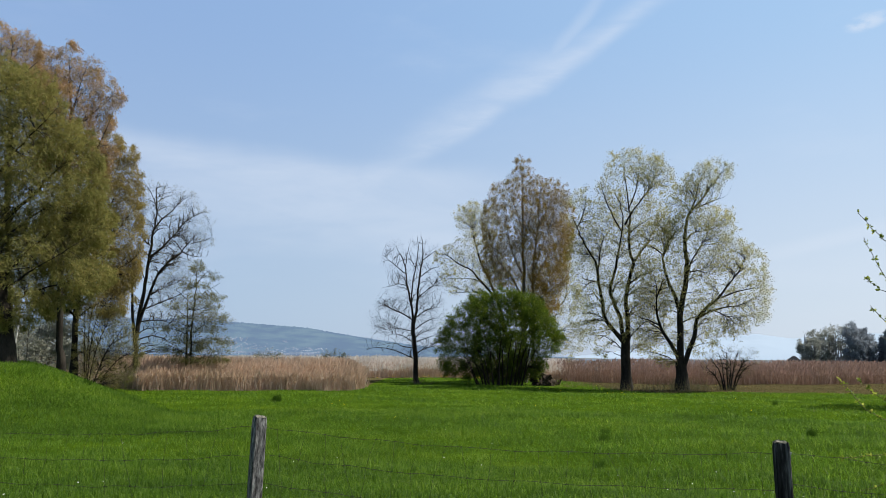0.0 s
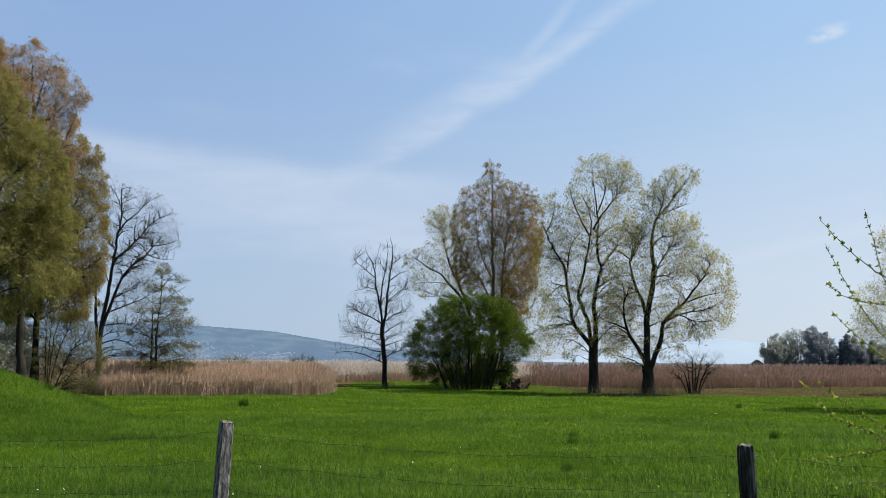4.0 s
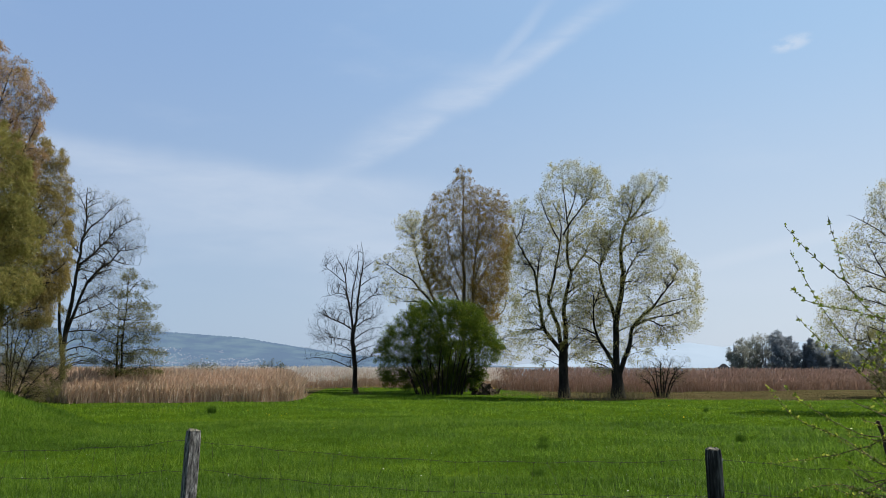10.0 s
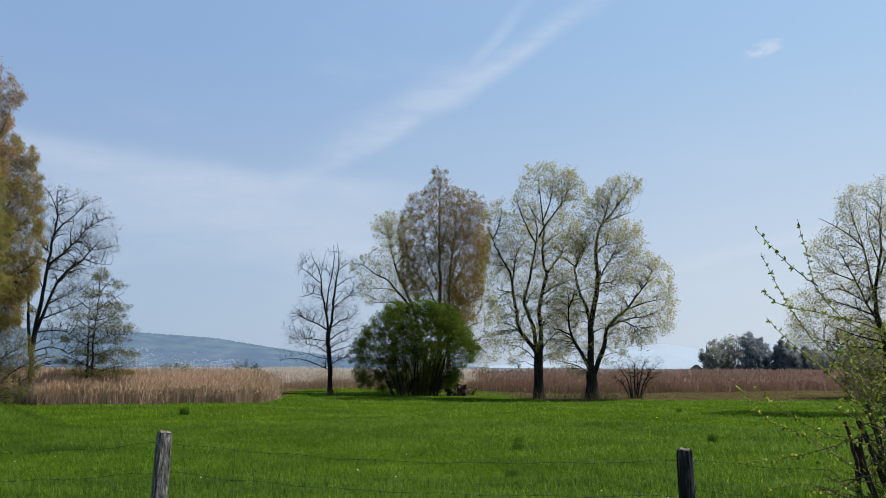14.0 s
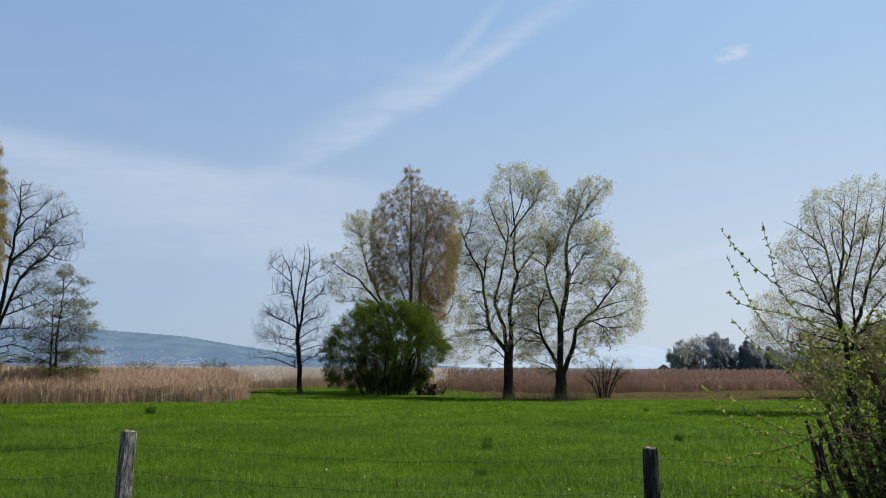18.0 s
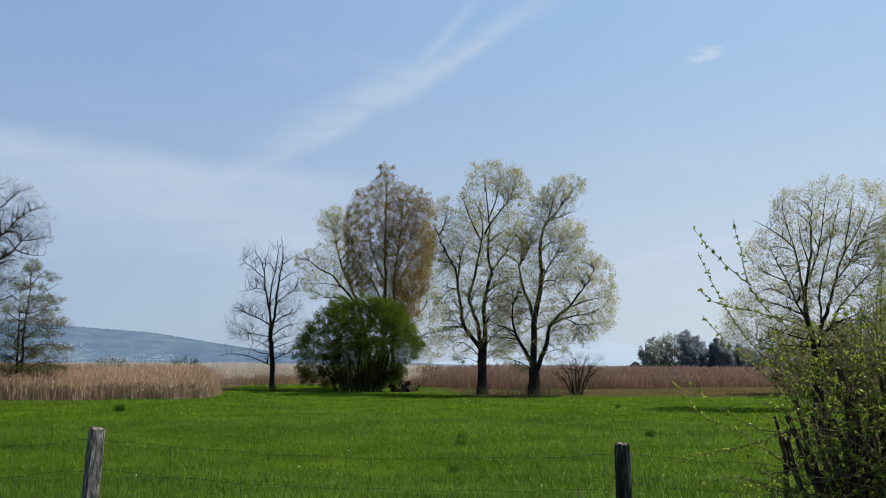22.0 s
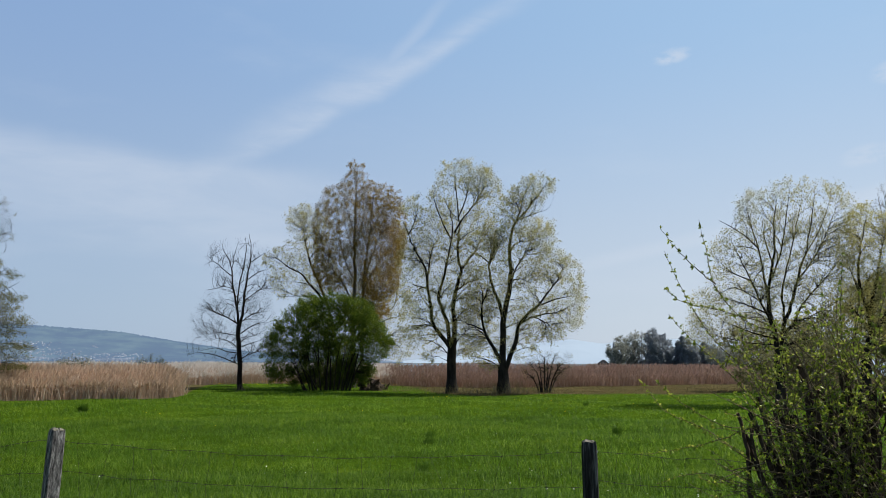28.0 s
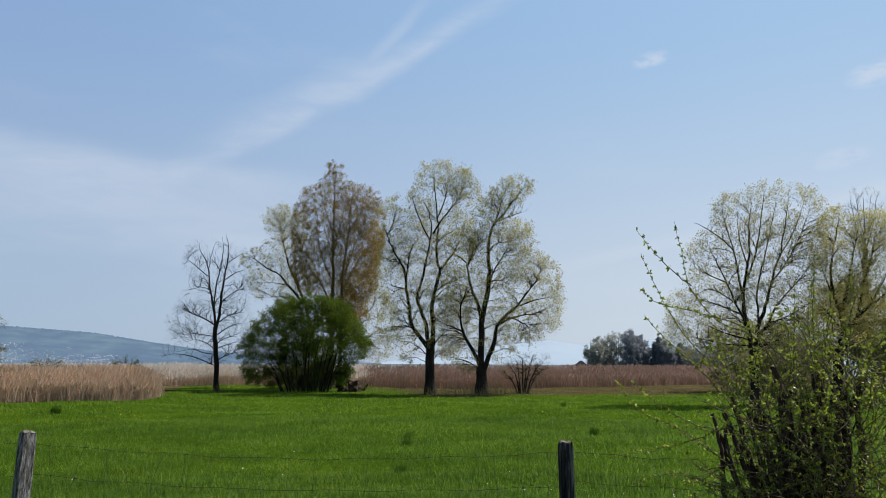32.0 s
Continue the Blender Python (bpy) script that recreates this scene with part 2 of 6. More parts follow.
# far-wood leaves, greyed and lightened in colour to stand for haze
LEAF_HAZY = leaf_material("leaf_far_hazed", (0.20, 0.21, 0.18), (0.30, 0.30, 0.255), 0.5)
LEAF_GOLD = leaf_material("leaf_birch_gold", (0.15, 0.115, 0.034), (0.28, 0.215, 0.066), 0.48, (0.25, 0.21, 0.074))
LEAF_THICKET = leaf_material("leaf_thicket", (0.115, 0.115, 0.05), (0.21, 0.195, 0.095), 0.5)
LEAF_SHRUB = leaf_material("leaf_shrub", (0.085, 0.122, 0.012), (0.205, 0.25, 0.030), 0.6, (0.33, 0.345, 0.07), 0.4)
# needles of the far dark evergreens; their bluish paleness is painted-in haze
NEEDLE_HAZED = leaf_material("needle_far_hazed", (0.185, 0.205, 0.235), (0.245, 0.27, 0.295), 0.5)
LEAF_FAR = leaf_material("leaf_far_grey", (0.17, 0.175, 0.14), (0.30, 0.295, 0.235), 0.45)
BLADE = leaf_material("grass_blade", (0.038, 0.080, 0.007), (0.096, 0.169, 0.016), 0.62, (0.180, 0.258, 0.044), 0.05, patchy=0.22)
DRY_BLADE = leaf_material("dry_sedge", (0.075, 0.062, 0.026), (0.16, 0.118, 0.06), 0.3, (0.085, 0.09, 0.026), 0.0)
REED_TAN = leaf_material("reed_tan", (0.35, 0.238, 0.168), (0.50, 0.368, 0.268), 0.42, (0.64, 0.535, 0.44))
REED_RED = leaf_material("reed_brown", (0.198, 0.119, 0.083), (0.305, 0.197, 0.142), 0.4, (0.40, 0.295, 0.235))
PLUME_TAN = leaf_material("plume_tan", (0.36, 0.25, 0.175), (0.56, 0.42, 0.30), 0.5)
PLUME_RED = leaf_material("plume_brown", (0.20, 0.125, 0.10), (0.33, 0.225, 0.18), 0.5)
PLUME_PALE = leaf_material("plume_pale", (0.48, 0.42, 0.36), (0.72, 0.68, 0.62), 0.5)
POST_WOOD = surface("weathered_post_wood", [(0.34, (0.03, 0.028, 0.027)), (0.50, (0.12, 0.114, 0.11)), (0.72, (0.34, 0.327, 0.308))], 42.0, stretch=(1.5, 1.5, 0.30), relief=1.0, depth=0.008, fine=4)
# stained post wood, darkened further in colour for the post's shaded front
POST_SHADED = surface("shaded_weathered_post_wood", [(0.36, (0.008, 0.008, 0.008)), (0.52, (0.032, 0.03, 0.03)), (0.72, (0.20, 0.19, 0.18))], 24.0, stretch=(2.0, 2.0, 0.2), relief=1.0, depth=0.006, fine=6)
POST_TOP = surface("lichened_end_grain", [(0.3, (0.08, 0.072, 0.055)), (0.6, (0.24, 0.22, 0.17))], 40.0, relief=1.0, depth=0.006)
WIRE = surface("rusty_wire", [(0.3, (0.016, 0.014, 0.012)), (0.7, (0.055, 0.048, 0.042))], 30.0, rough=0.8, relief=0.2, depth=0.001)
CUT_WOOD = surface("cut_wood", [(0.3, (0.22, 0.13, 0.08)), (0.7, (0.42, 0.29, 0.19))], 60.0, relief=0.3, depth=0.002)
BARK_SHRUB = surface("bark_shrub", [(0.3, (0.022, 0.015, 0.011)), (0.7, (0.085, 0.058, 0.042))], 25.0, stretch=(1, 1, 0.35), relief=0.8, depth=0.005)
SHOOT = surface("shoot_bark", [(0.3, (0.05, 0.038, 0.022)), (0.7, (0.20, 0.155, 0.092))], 30.0, relief=0.3, depth=0.001)
ROOT_DARK = surface("rotten_wood", [(0.3, (0.02, 0.014, 0.01)), (0.7, (0.075, 0.055, 0.04))], 4.0, relief=1.0, depth=0.05)
ROOF_DARK = surface("roof_tiles_dark", [(0.3, (0.010, 0.011, 0.013)), (0.7, (0.02, 0.021, 0.024))], 0.8, relief=0.4)
# spire roof: haze over the distance is mixed into this light grey
SLATE = surface("hazy_slate", [(0.3, (0.13, 0.15, 0.18)), (0.7, (0.20, 0.22, 0.25))], 0.8, relief=0.3)
WALL_PALE = surface("render_pale", [(0.3, (0.45, 0.43, 0.39)), (0.7, (0.6, 0.58, 0.54))], 0.5, relief=0.2)


def ground_material():
    m, n, l, out = shader("meadow_ground")
    green = ramp(n, l, tex_noise(n, l, 0.35, 6, world_space=True, rough=0.6), [(0.3, (0.028, 0.058, 0.004)), (0.55, (0.050, 0.090, 0.006)), (0.75, (0.078, 0.118, 0.010))])
    fine = ramp(n, l, tex_noise(n, l, 7.0, 5, (1, 1, 1), 0.7, True), [(0.3, (0.45, 0.5, 0.45)), (0.68, (1.35, 1.3, 1.2))])
    green = blend(n, l, 1.0, green, fine, "MULTIPLY")
    dry = ramp(n, l, tex_noise(n, l, 0.5, 6, (0.5, 1.6, 1), 0.65, True), [(0.32, (0.038, 0.036, 0.017)), (0.5, (0.070, 0.060, 0.028)), (0.7, (0.115, 0.088, 0.048))])
    dry = blend(n, l, 1.0, dry, fine, "MULTIPLY")
    zone = n.new("ShaderNodeAttribute")
    zone.attribute_name = "dryness"
    wob = n.new("ShaderNodeMath")
    wob.operation = "MULTIPLY_ADD"
    l.new(tex_noise(n, l, 0.4, 5, (0.5, 1.5, 1), 0.6, True), wob.inputs[0])
    wob.inputs[1].default_value = 0.7
    add = n.new("ShaderNodeMath")
    l.new(zone.outputs["Fac"], wob.inputs[2])
    l.new(wob.outputs[0], add.inputs[0])
    add.operation, add.inputs[1].default_value = "SUBTRACT", 0.35
    edge = n.new("ShaderNodeMapRange")
    edge.inputs[1].default_value, edge.inputs[2].default_value = 0.35, 0.65
    l.new(add.outputs[0], edge.inputs[0])
    col = blend(n, l, edge.outputs[0], green, dry)
    p = n.new("ShaderNodeBsdfPrincipled")
    p.inputs["Roughness"].default_value = 0.9
    p.inputs["Specular IOR Level"].default_value = 0.0
    l.new(col, p.inputs["Base Color"])
    l.new(bump(n, l, tex_noise(n, l, 9.0, 5, (1, 1, 1), 0.7, True), 0.9, 0.12), p.inputs["Normal"])
    l.new(p.outputs[0], out.inputs[0])
    return m


GROUND = ground_material()


def water_material():
    m, n, l, out = shader("lake_water")
    p = n.new("ShaderNodeBsdfPrincipled")
    p.inputs["Base Color"].default_value = (0.03, 0.06, 0.075, 1)
    p.inputs["Roughness"].default_value = 0.25
    l.new(bump(n, l, tex_noise(n, l, 0.25, 4, (0.5, 1.4, 1), world_space=True), 0.35, 0.3), p.inputs["Normal"])
    l.new(p.outputs[0], out.inputs[0])
    return m


def haze_glow_material(name, stops, scale, glow, air):
    """Far hills behind kilometres of hazy air, whose scattered skylight is added as a glow."""
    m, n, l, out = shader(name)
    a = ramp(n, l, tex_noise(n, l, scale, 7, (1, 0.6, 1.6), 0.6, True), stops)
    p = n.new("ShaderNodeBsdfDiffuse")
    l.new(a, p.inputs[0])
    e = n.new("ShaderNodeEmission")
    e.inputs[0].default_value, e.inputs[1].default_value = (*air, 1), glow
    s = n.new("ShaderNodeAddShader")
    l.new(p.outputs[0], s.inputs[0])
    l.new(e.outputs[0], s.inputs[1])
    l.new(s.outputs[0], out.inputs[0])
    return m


WATER = water_material()
# the last two arguments set the bluish glow that stands for haze
HILL = haze_glow_material("hazy_hill", [(0.42, (0.008, 0.013, 0.013)), (0.52, (0.014, 0.023, 0.018)), (0.62, (0.026, 0.038, 0.027))], 0.010, 0.175, (0.42, 0.62, 0.98))
FAR_HILL = haze_glow_material("very_hazy_mountain", [(0.4, (0.035, 0.045, 0.05)), (0.6, (0.05, 0.06, 0.065))], 0.002, 0.36, (0.66, 0.81, 1.0))

# ---- building blocks ----
def mesh_np(name, verts, groups, material, smooth=True):
    """A mesh from an array of vertices and arrays of faces (one array for each number of corners)."""
    me = bpy.data.meshes.new(name)
    verts = np.asarray(verts, np.float32).reshape(-1, 3)
    groups = [np.asarray(g, np.int32) for g in groups if len(g)]
    loops = np.concatenate([g.ravel() for g in groups])
    sizes = np.concatenate([np.full(len(g), g.shape[1], np.int32) for g in groups])
    me.vertices.add(len(verts))
    me.vertices.foreach_set("co", verts.ravel())
    me.loops.add(len(loops))
    me.loops.foreach_set("vertex_index", loops)
    me.polygons.add(len(sizes))
    me.polygons.foreach_set("loop_start", np.concatenate([[0], np.cumsum(sizes)[:-1]]).astype(np.int32))
    me.update(calc_edges=True)
    if smooth:
        me.polygons.foreach_set("use_smooth", np.ones(len(sizes), bool))
    me.materials.append(material)
    return me


def part(name, data, material, parent, label=""):
    """Links a bmesh or a mesh as one mesh object under a thing or a part."""
    if isinstance(data, bmesh.types.BMesh):
        me = bpy.data.meshes.new(name)
        data.to_mesh(me)
        data.free()
        me.materials.append(material)
    else:
        me = data
    ob = new(name, me)
    ob.parent = parent
    return tagged(ob, label)


def thing(name, label, category, at=(0, 0, 0), turn=0.0, group="", kind=""):
    ob = new(name)
    ob.matrix_basis = pose(*at, 0, 0, turn)
    ob.empty_display_size = 0.2
    return tagged(ob, label, category, group, kind)


def smoothstep(a, b, v):
    t = np.clip((np.asarray(v, float) - a) / (b - a), 0, 1)
    return t * t * (3 - 2 * t)


def unit(v):
    return v / np.maximum(np.linalg.norm(v, axis=-1, keepdims=True), 1e-9)


def frames_of(d):
    """Two unit vectors across each direction."""
    ref = np.where(np.abs(d[:, 1:2]) > 0.93, np.array([[0.7, 0, 0.7]]), np.array([[0.03, 1.0, 0.02]]))
    a = unit(np.cross(d, ref))
    return a, np.cross(d, a)


def tubes(p0, p1, r0, r1, sides, d0=None, d1=None):
    """Open tapered prisms from p0 to p1, with the way of the ring at either end."""
    d = unit(p1 - p0)
    ang = np.arange(sides) * 2 * np.pi / sides
    ends = []
    for p, r, e in ((p0, r0, d0), (p1, r1, d1)):
        a, b = frames_of(d if e is None else e)
        ends.append(p[:, None] + (np.cos(ang)[None, :, None] * a[:, None] + np.sin(ang)[None, :, None] * b[:, None]) * r[:, None, None])
    v = np.concatenate(ends, 1)
    n = len(p0)
    k = np.arange(sides)
    f = np.stack([k, (k + 1) % sides, (k + 1) % sides + sides, k + sides], 1)
    return v.reshape(-1, 3), (np.arange(n)[:, None, None] * 2 * sides + f[None]).reshape(-1, 4)


def chains(paths, r0, r1, sides=3):
    """Tubes along many polylines of equal length: paths (n, m, 3), radii at start and end, or at every node; rings are shared."""
    n, m, _ = paths.shape
    d = unit(np.gradient(paths, axis=1))
    a, b = frames_of(d.reshape(-1, 3))
    a, b = a.reshape(n, m, 3), b.reshape(n, m, 3)
    ang = np.arange(sides) * 2 * np.pi / sides
    ring = np.cos(ang)[None, None, :, None] * a[:, :, None] + np.sin(ang)[None, None, :, None] * b[:, :, None]
    r = np.asarray(r0) if r1 is None else np.asarray(r0)[:, None] + (np.asarray(r1) - np.asarray(r0))[:, None] * np.linspace(0, 1, m)[None]
    v = paths[:, :, None] + ring * r[:, :, None, None]
    k = np.arange(sides)
    f = np.stack([k, (k + 1) % sides, (k + 1) % sides + sides, k + sides], 1)
    f = (np.arange(m - 1)[:, None, None] * sides + f[None]).reshape(-1, 4)
    return v.reshape(-1, 3), (np.arange(n)[:, None, None] * m * sides + f[None]).reshape(-1, 4)


def ribbons(paths, width, rng):
    """Narrow strips along many polylines of equal length, each turned its own way."""
    n, m, _ = paths.shape
    d = paths[:, -1] - paths[:, 0]
    side = unit(np.cross(unit(d), rng.normal(size=(n, 3))))
    w = (width * np.linspace(1, 0.4, m))[None, :, None]
    v = np.stack([paths - side[:, None] * w, paths + side[:, None] * w], 2).reshape(-1, 3)
    f = np.arange(m - 1)[:, None] * 2 + np.array([[0, 1, 3, 2]])
    return v, (np.arange(n)[:, None, None] * 2 * m + f[None]).reshape(-1, 4)


def leaves(at, size, rng, width=0.4, along=None, spread=1.0):
    """Flat pointed leaves, one triangle each."""
    n = len(at)
    d = rng.normal(size=(n, 3)) * spread
    if along is not None:
        d += along
    d = unit(d)
    side = unit(np.cross(d, rng.normal(size=(n, 3))))
    s = np.broadcast_to(np.asarray(size, float), (n,))[:, None]
    w = side * s * width * 0.45
    v = np.stack([at - w, at + w, at + d * s], 1)
    return v.reshape(-1, 3), np.arange(n * 3).reshape(-1, 3)


def join(pieces):
    vs, fs, k = [], [], 0
    for v, f in pieces:
        vs.append(v)
        fs.append(f + k)
        k += len(v)
    return np.concatenate(vs), fs


def resample(points, gap):
    """A smooth polyline through the points, with a node about every gap metres."""
    p = np.asarray(points, float)
    n = max(3, int(np.linalg.norm(np.diff(p, axis=0), axis=1).sum() / gap) + 1)
    d = np.gradient(p, axis=0)
    q = np.linspace(0, len(p) - 1, n)
    i = np.minimum(q.astype(int), len(p) - 2)
    u = (q - i)[:, None]
    return p[i] * (2 * u ** 3 - 3 * u ** 2 + 1) + d[i] * (u ** 3 - 2 * u ** 2 + u) + p[i + 1] * (3 * u ** 2 - 2 * u ** 3) + d[i + 1] * (u ** 3 - u ** 2)


def fork(paths, radii, lobes, rng, per_metre, length, angle, lift, wobble, radius, segs, start=0.12, outward=0.35, short=0.45, flat=1.0, rag=0.15):
    """Side branches along many polylines of equal length, each grown straight on until it leaves the crown's outline."""
    n, m, _ = paths.shape
    run = np.linalg.norm(np.diff(paths, axis=1), axis=2).sum(1)
    q = np.repeat(np.arange(n), rng.poisson(run * per_metre * (1 - start)))
    t = start + (1 - start) * rng.random(len(q))
    q, t = np.concatenate([q, np.arange(n)]), np.concatenate([t, np.ones(n)])
    f = t * (m - 1)
    i = np.minimum(f.astype(int), m - 2)
    u = (f - i)[:, None]
    p, d = paths[q, i] * (1 - u) + paths[q, i + 1] * u, unit(paths[q, i + 1] - paths[q, i])
    r = radii[q, i] * (1 - u[:, 0]) + radii[q, i + 1] * u[:, 0]
    centre, half = lobes[:, :3], lobes[:, 3:]
    heart = centre.mean(0) * (1, 0, 1)
    across = rng.normal(size=p.shape) * (1, 1, flat) + unit(p - heart) * outward * 2
    across = unit(across - d * (across * d).sum(1, keepdims=True))
    turn = np.radians(angle) * (0.6 + 0.8 * rng.random(len(q))) * np.where(t == 1, 0.35, 1.0)
    way = d * np.cos(turn)[:, None] + across * np.sin(turn)[:, None]
    size = np.minimum(length * (0.4 + 0.95 * rng.random(len(q))) * (1 - short * t), 0.9 * run[q] + 0.15)
    new_paths = [p]
    for k in range(segs):
        way = unit(way + rng.normal(size=p.shape) * wobble + np.array([0, 0, lift]))
        new_paths.append(new_paths[-1] + way * (size / segs)[:, None])
    out = np.stack(new_paths, 1)
    limit = 1.0 + rng.normal(size=(len(q), 1)) * rag
    inside = (((out[:, :, None] - centre) / half) ** 2).sum(3).min(2) < limit
    leave = np.where((~inside[:, 1:]).any(1), (np.argmax(~inside[:, 1:], 1) + 0.6) / segs, 1.0)
    keep = inside[:, 0] & (leave * size > 0.18 * length)
    out = out[:, :1] + (out - out[:, :1]) * leave[:, None, None]
    r0 = np.minimum(r * 0.8, radius * (0.7 + 0.6 * rng.random(len(q))))
    taper = r0[:, None] * np.linspace(1, 0.42, segs + 1)[None]
    return out[keep], taper[keep]


def reach_out(nodes, ways, radii, lobes, dense, n, rng, rise=0.9, follow=0.8, shell=0.33, thin=1.0):
    """Boughs that leave the limbs along their way and sweep out to all parts of the crown."""
    size = lobes[:, 3] * lobes[:, 5] * dense
    pick = rng.choice(len(lobes), 4 * n, p=size / size.sum())
    tries = lobes[pick, :3] + unit(rng.normal(size=(4 * n, 3))) * rng.random((4 * n, 1)) ** shell * lobes[pick, 3:] * 0.93
    # no two ends close together, so that no part of the crown is crowded
    apart = 0.58 * (4.2 * (size * lobes[:, 4]).sum() / n) ** (1 / 3)
    goal = tries[:1]
    for q, wide in zip(tries[1:], apart / np.maximum(dense[pick[1:]], 0.2) ** 0.33):
        if len(goal) < n and ((goal - q) ** 2).sum(1).min() > wide * wide:
            goal = np.concatenate([goal, [q]])
    n = len(goal)
    gap = goal[:, None] - nodes[None]
    far = np.linalg.norm(gap, axis=2)
    run = np.hypot(gap[..., 0], gap[..., 1])
    best = (far + rise * np.maximum(0, 0.45 * run - gap[..., 2])).argmin(1)
    p, d, far = nodes[best], ways[best], far[np.arange(n), best]
    keep = far > min(0.5, 0.15 * lobes[:, 3:].max())
    p, d, far, goal, r = p[keep], d[keep], far[keep][:, None], goal[keep], radii[best][keep]
    bend = p + unit(unit(goal - p) + d * follow) * far * 0.5 + rng.normal(size=p.shape) * 0.04 * far
    t = np.linspace(0, 1, 7)[None, :, None]
    path = p[:, None] * (1 - t) ** 2 + bend[:, None] * 2 * t * (1 - t) + goal[:, None] * t ** 2
    path[:, 1:-1] += rng.normal(size=(len(p), 5, 3)) * 0.012 * far[:, None]
    r0 = np.minimum(0.7 * r, thin * (0.011 + 0.0105 * far[:, 0]))
    return path, r0[:, None] * np.linspace(1, 0.35, 7)[None]


def grow_tree(name, spec, label, category, bark, twig, leaf, seed=1, orders=(), leaf_count=12000, leaf_size=0.08, leaf_width=0.45, depth=0.9, group="", crown_label="",
              scatter=0.05, comb=0.8, sway=0.5, limb_name="limb", boughs=200, rise=0.9, follow=0.8, thin=1.0, even=0.6):
    """A tree or bush: trunk, main limbs, finer and finer branches in a crown's outline, and single leaves."""
    rng = np.random.default_rng(seed)
    root = thing(name, label, category, spec["at"], -spec["turn"], group)
    lobes = np.array([(u, 0.0, z, a, depth * 0.5 * (a + b), b) for u, z, a, b, *_ in spec["lobes"]])
    dense = np.array([l[4] if len(l) > 4 else 1.0 for l in spec["lobes"]])
    lobes[:, 1] = rng.normal(size=len(lobes)) * lobes[:, 4] * 0.25
    reach = lobes[:, 4].max()
    limbs, nodes = [], None
    for i, (r, pts) in enumerate(spec["limbs"] + spec.get("limbs_2", []) + spec.get("limbs_3", [])):
        pts = [(u, z) for u, z in pts]
        y0, stem = 0.0, i == 0 or pts[0][1] < 1.4
        if stem:
            pts = [(pts[0][0], -0.8)] + (pts if pts[0][1] > 0.3 else pts[1:])
            y0 = rng.normal() * 0.12 if i else 0.0
        else:
            y0 = nodes[((nodes[:, [0, 2]] - pts[0]) ** 2).sum(1).argmin(), 1]
        e = np.linspace(0, 1, len(pts)) ** 1.2
        lean = rng.normal() * reach * sway * (0.25 if i == 0 else 1.0)
        lean = float(np.clip(lean, -0.75 * reach - y0, 0.75 * reach - y0)) if i else 0.0
        path = resample([(u, y0 + lean * k, z) for (u, z), k in zip(pts, e)], 0.45)
        path[1:-1] += rng.normal(size=(len(path) - 2, 3)) * min(0.03, r * 0.25)
        end = 0.85 * r if i == 0 and pts[-1][1] < 0.7 * (lobes[:, 2] + lobes[:, 5]).max() and limb_name != "stem" else max(0.08 * r, 0.008)
        rad = np.linspace(r, end, len(path))
        if stem:
            rad = rad * (1 + 0.45 * np.clip(1 - (path[:, 2] - 0.0) / (3.0 * r + 0.25), 0, 1) ** 2)
        v, fc = chains(path[None], rad[None], None, 10 if r > 0.12 else 7 if r > 0.05 else 5)
        part("trunk" if i == 0 and limb_name != "stem" else limb_name, mesh_np(limb_name, v, [fc], bark), None, root)
        nodes = path if nodes is None else np.concatenate([nodes, path])
        s = np.linspace(0, len(path) - 1, 12)
        limbs.append((np.stack([np.interp(s, np.arange(len(path)), path[:, c]) for c in range(3)], 1), np.interp(s, np.arange(len(path)), rad)))
    sites, girth = np.concatenate([l[0] for l in limbs]), np.concatenate([l[1] for l in limbs])
    ways = np.concatenate([unit(np.gradient(l[0], axis=0)) for l in limbs])
    high = sites[:, 2] > (lobes[:, 2] - lobes[:, 5]).min() - 0.6
    grown = [reach_out(sites[high], ways[high], girth[high], lobes, dense, boughs, rng, rise, follow, thin=thin)]
    for o in orders:
        grown.append(fork(*grown[-1], lobes, rng, **o))
    v, fc = join([chains(p, r, None, 4 if k == 0 else 3) for k, (p, r) in enumerate(grown[:-1])])
    tagged(part("branch_work", mesh_np("branch_work", v, fc, bark if len(grown) > 2 else twig), None, root), kind="stuff")
    p, r = grown[-1]
    v, fc = ribbons(p, float(np.median(r)) * 0.9, rng)
    tagged(part("twig_work", mesh_np("twig_work", v, [fc], twig), None, root), kind="stuff")
    if leaf_count:
        # leaves sit mostly on the twigs, and thinner where the twigs stand thick
        p = np.concatenate([q[:, -3:] for q in (grown[-1][0], grown[-2][0])])
        cell = np.floor(p[:, -1, [0, 2]] / 0.7).astype(int)
        _, where, many = np.unique(cell, axis=0, return_inverse=True, return_counts=True)
        w = many[where.ravel()] ** -even
        q = rng.choice(len(p), leaf_count, p=w / w.sum())
        t = rng.random(leaf_count) ** 0.75 * 2
        i = np.minimum(t.astype(int), 1)
        a, b = p[q, i], p[q, i + 1]
        at, along = a + (b - a) * (t - i)[:, None] + rng.normal(size=(leaf_count, 3)) * scatter, unit(b - a) * comb
        v, fc = leaves(at, leaf_size * (0.6 + 0.8 * rng.random(len(at))), rng, leaf_width, along)
        part("crown", mesh_np("crown", v, [fc], leaf, smooth=False), None, root, crown_label)
    return root


def order(per_metre, length, angle, lift, radius, segs=3, wobble=0.07, **more):
    return dict(per_metre=per_metre, length=length, angle=angle, lift=lift, radius=radius, segs=segs, wobble=wobble, **more)


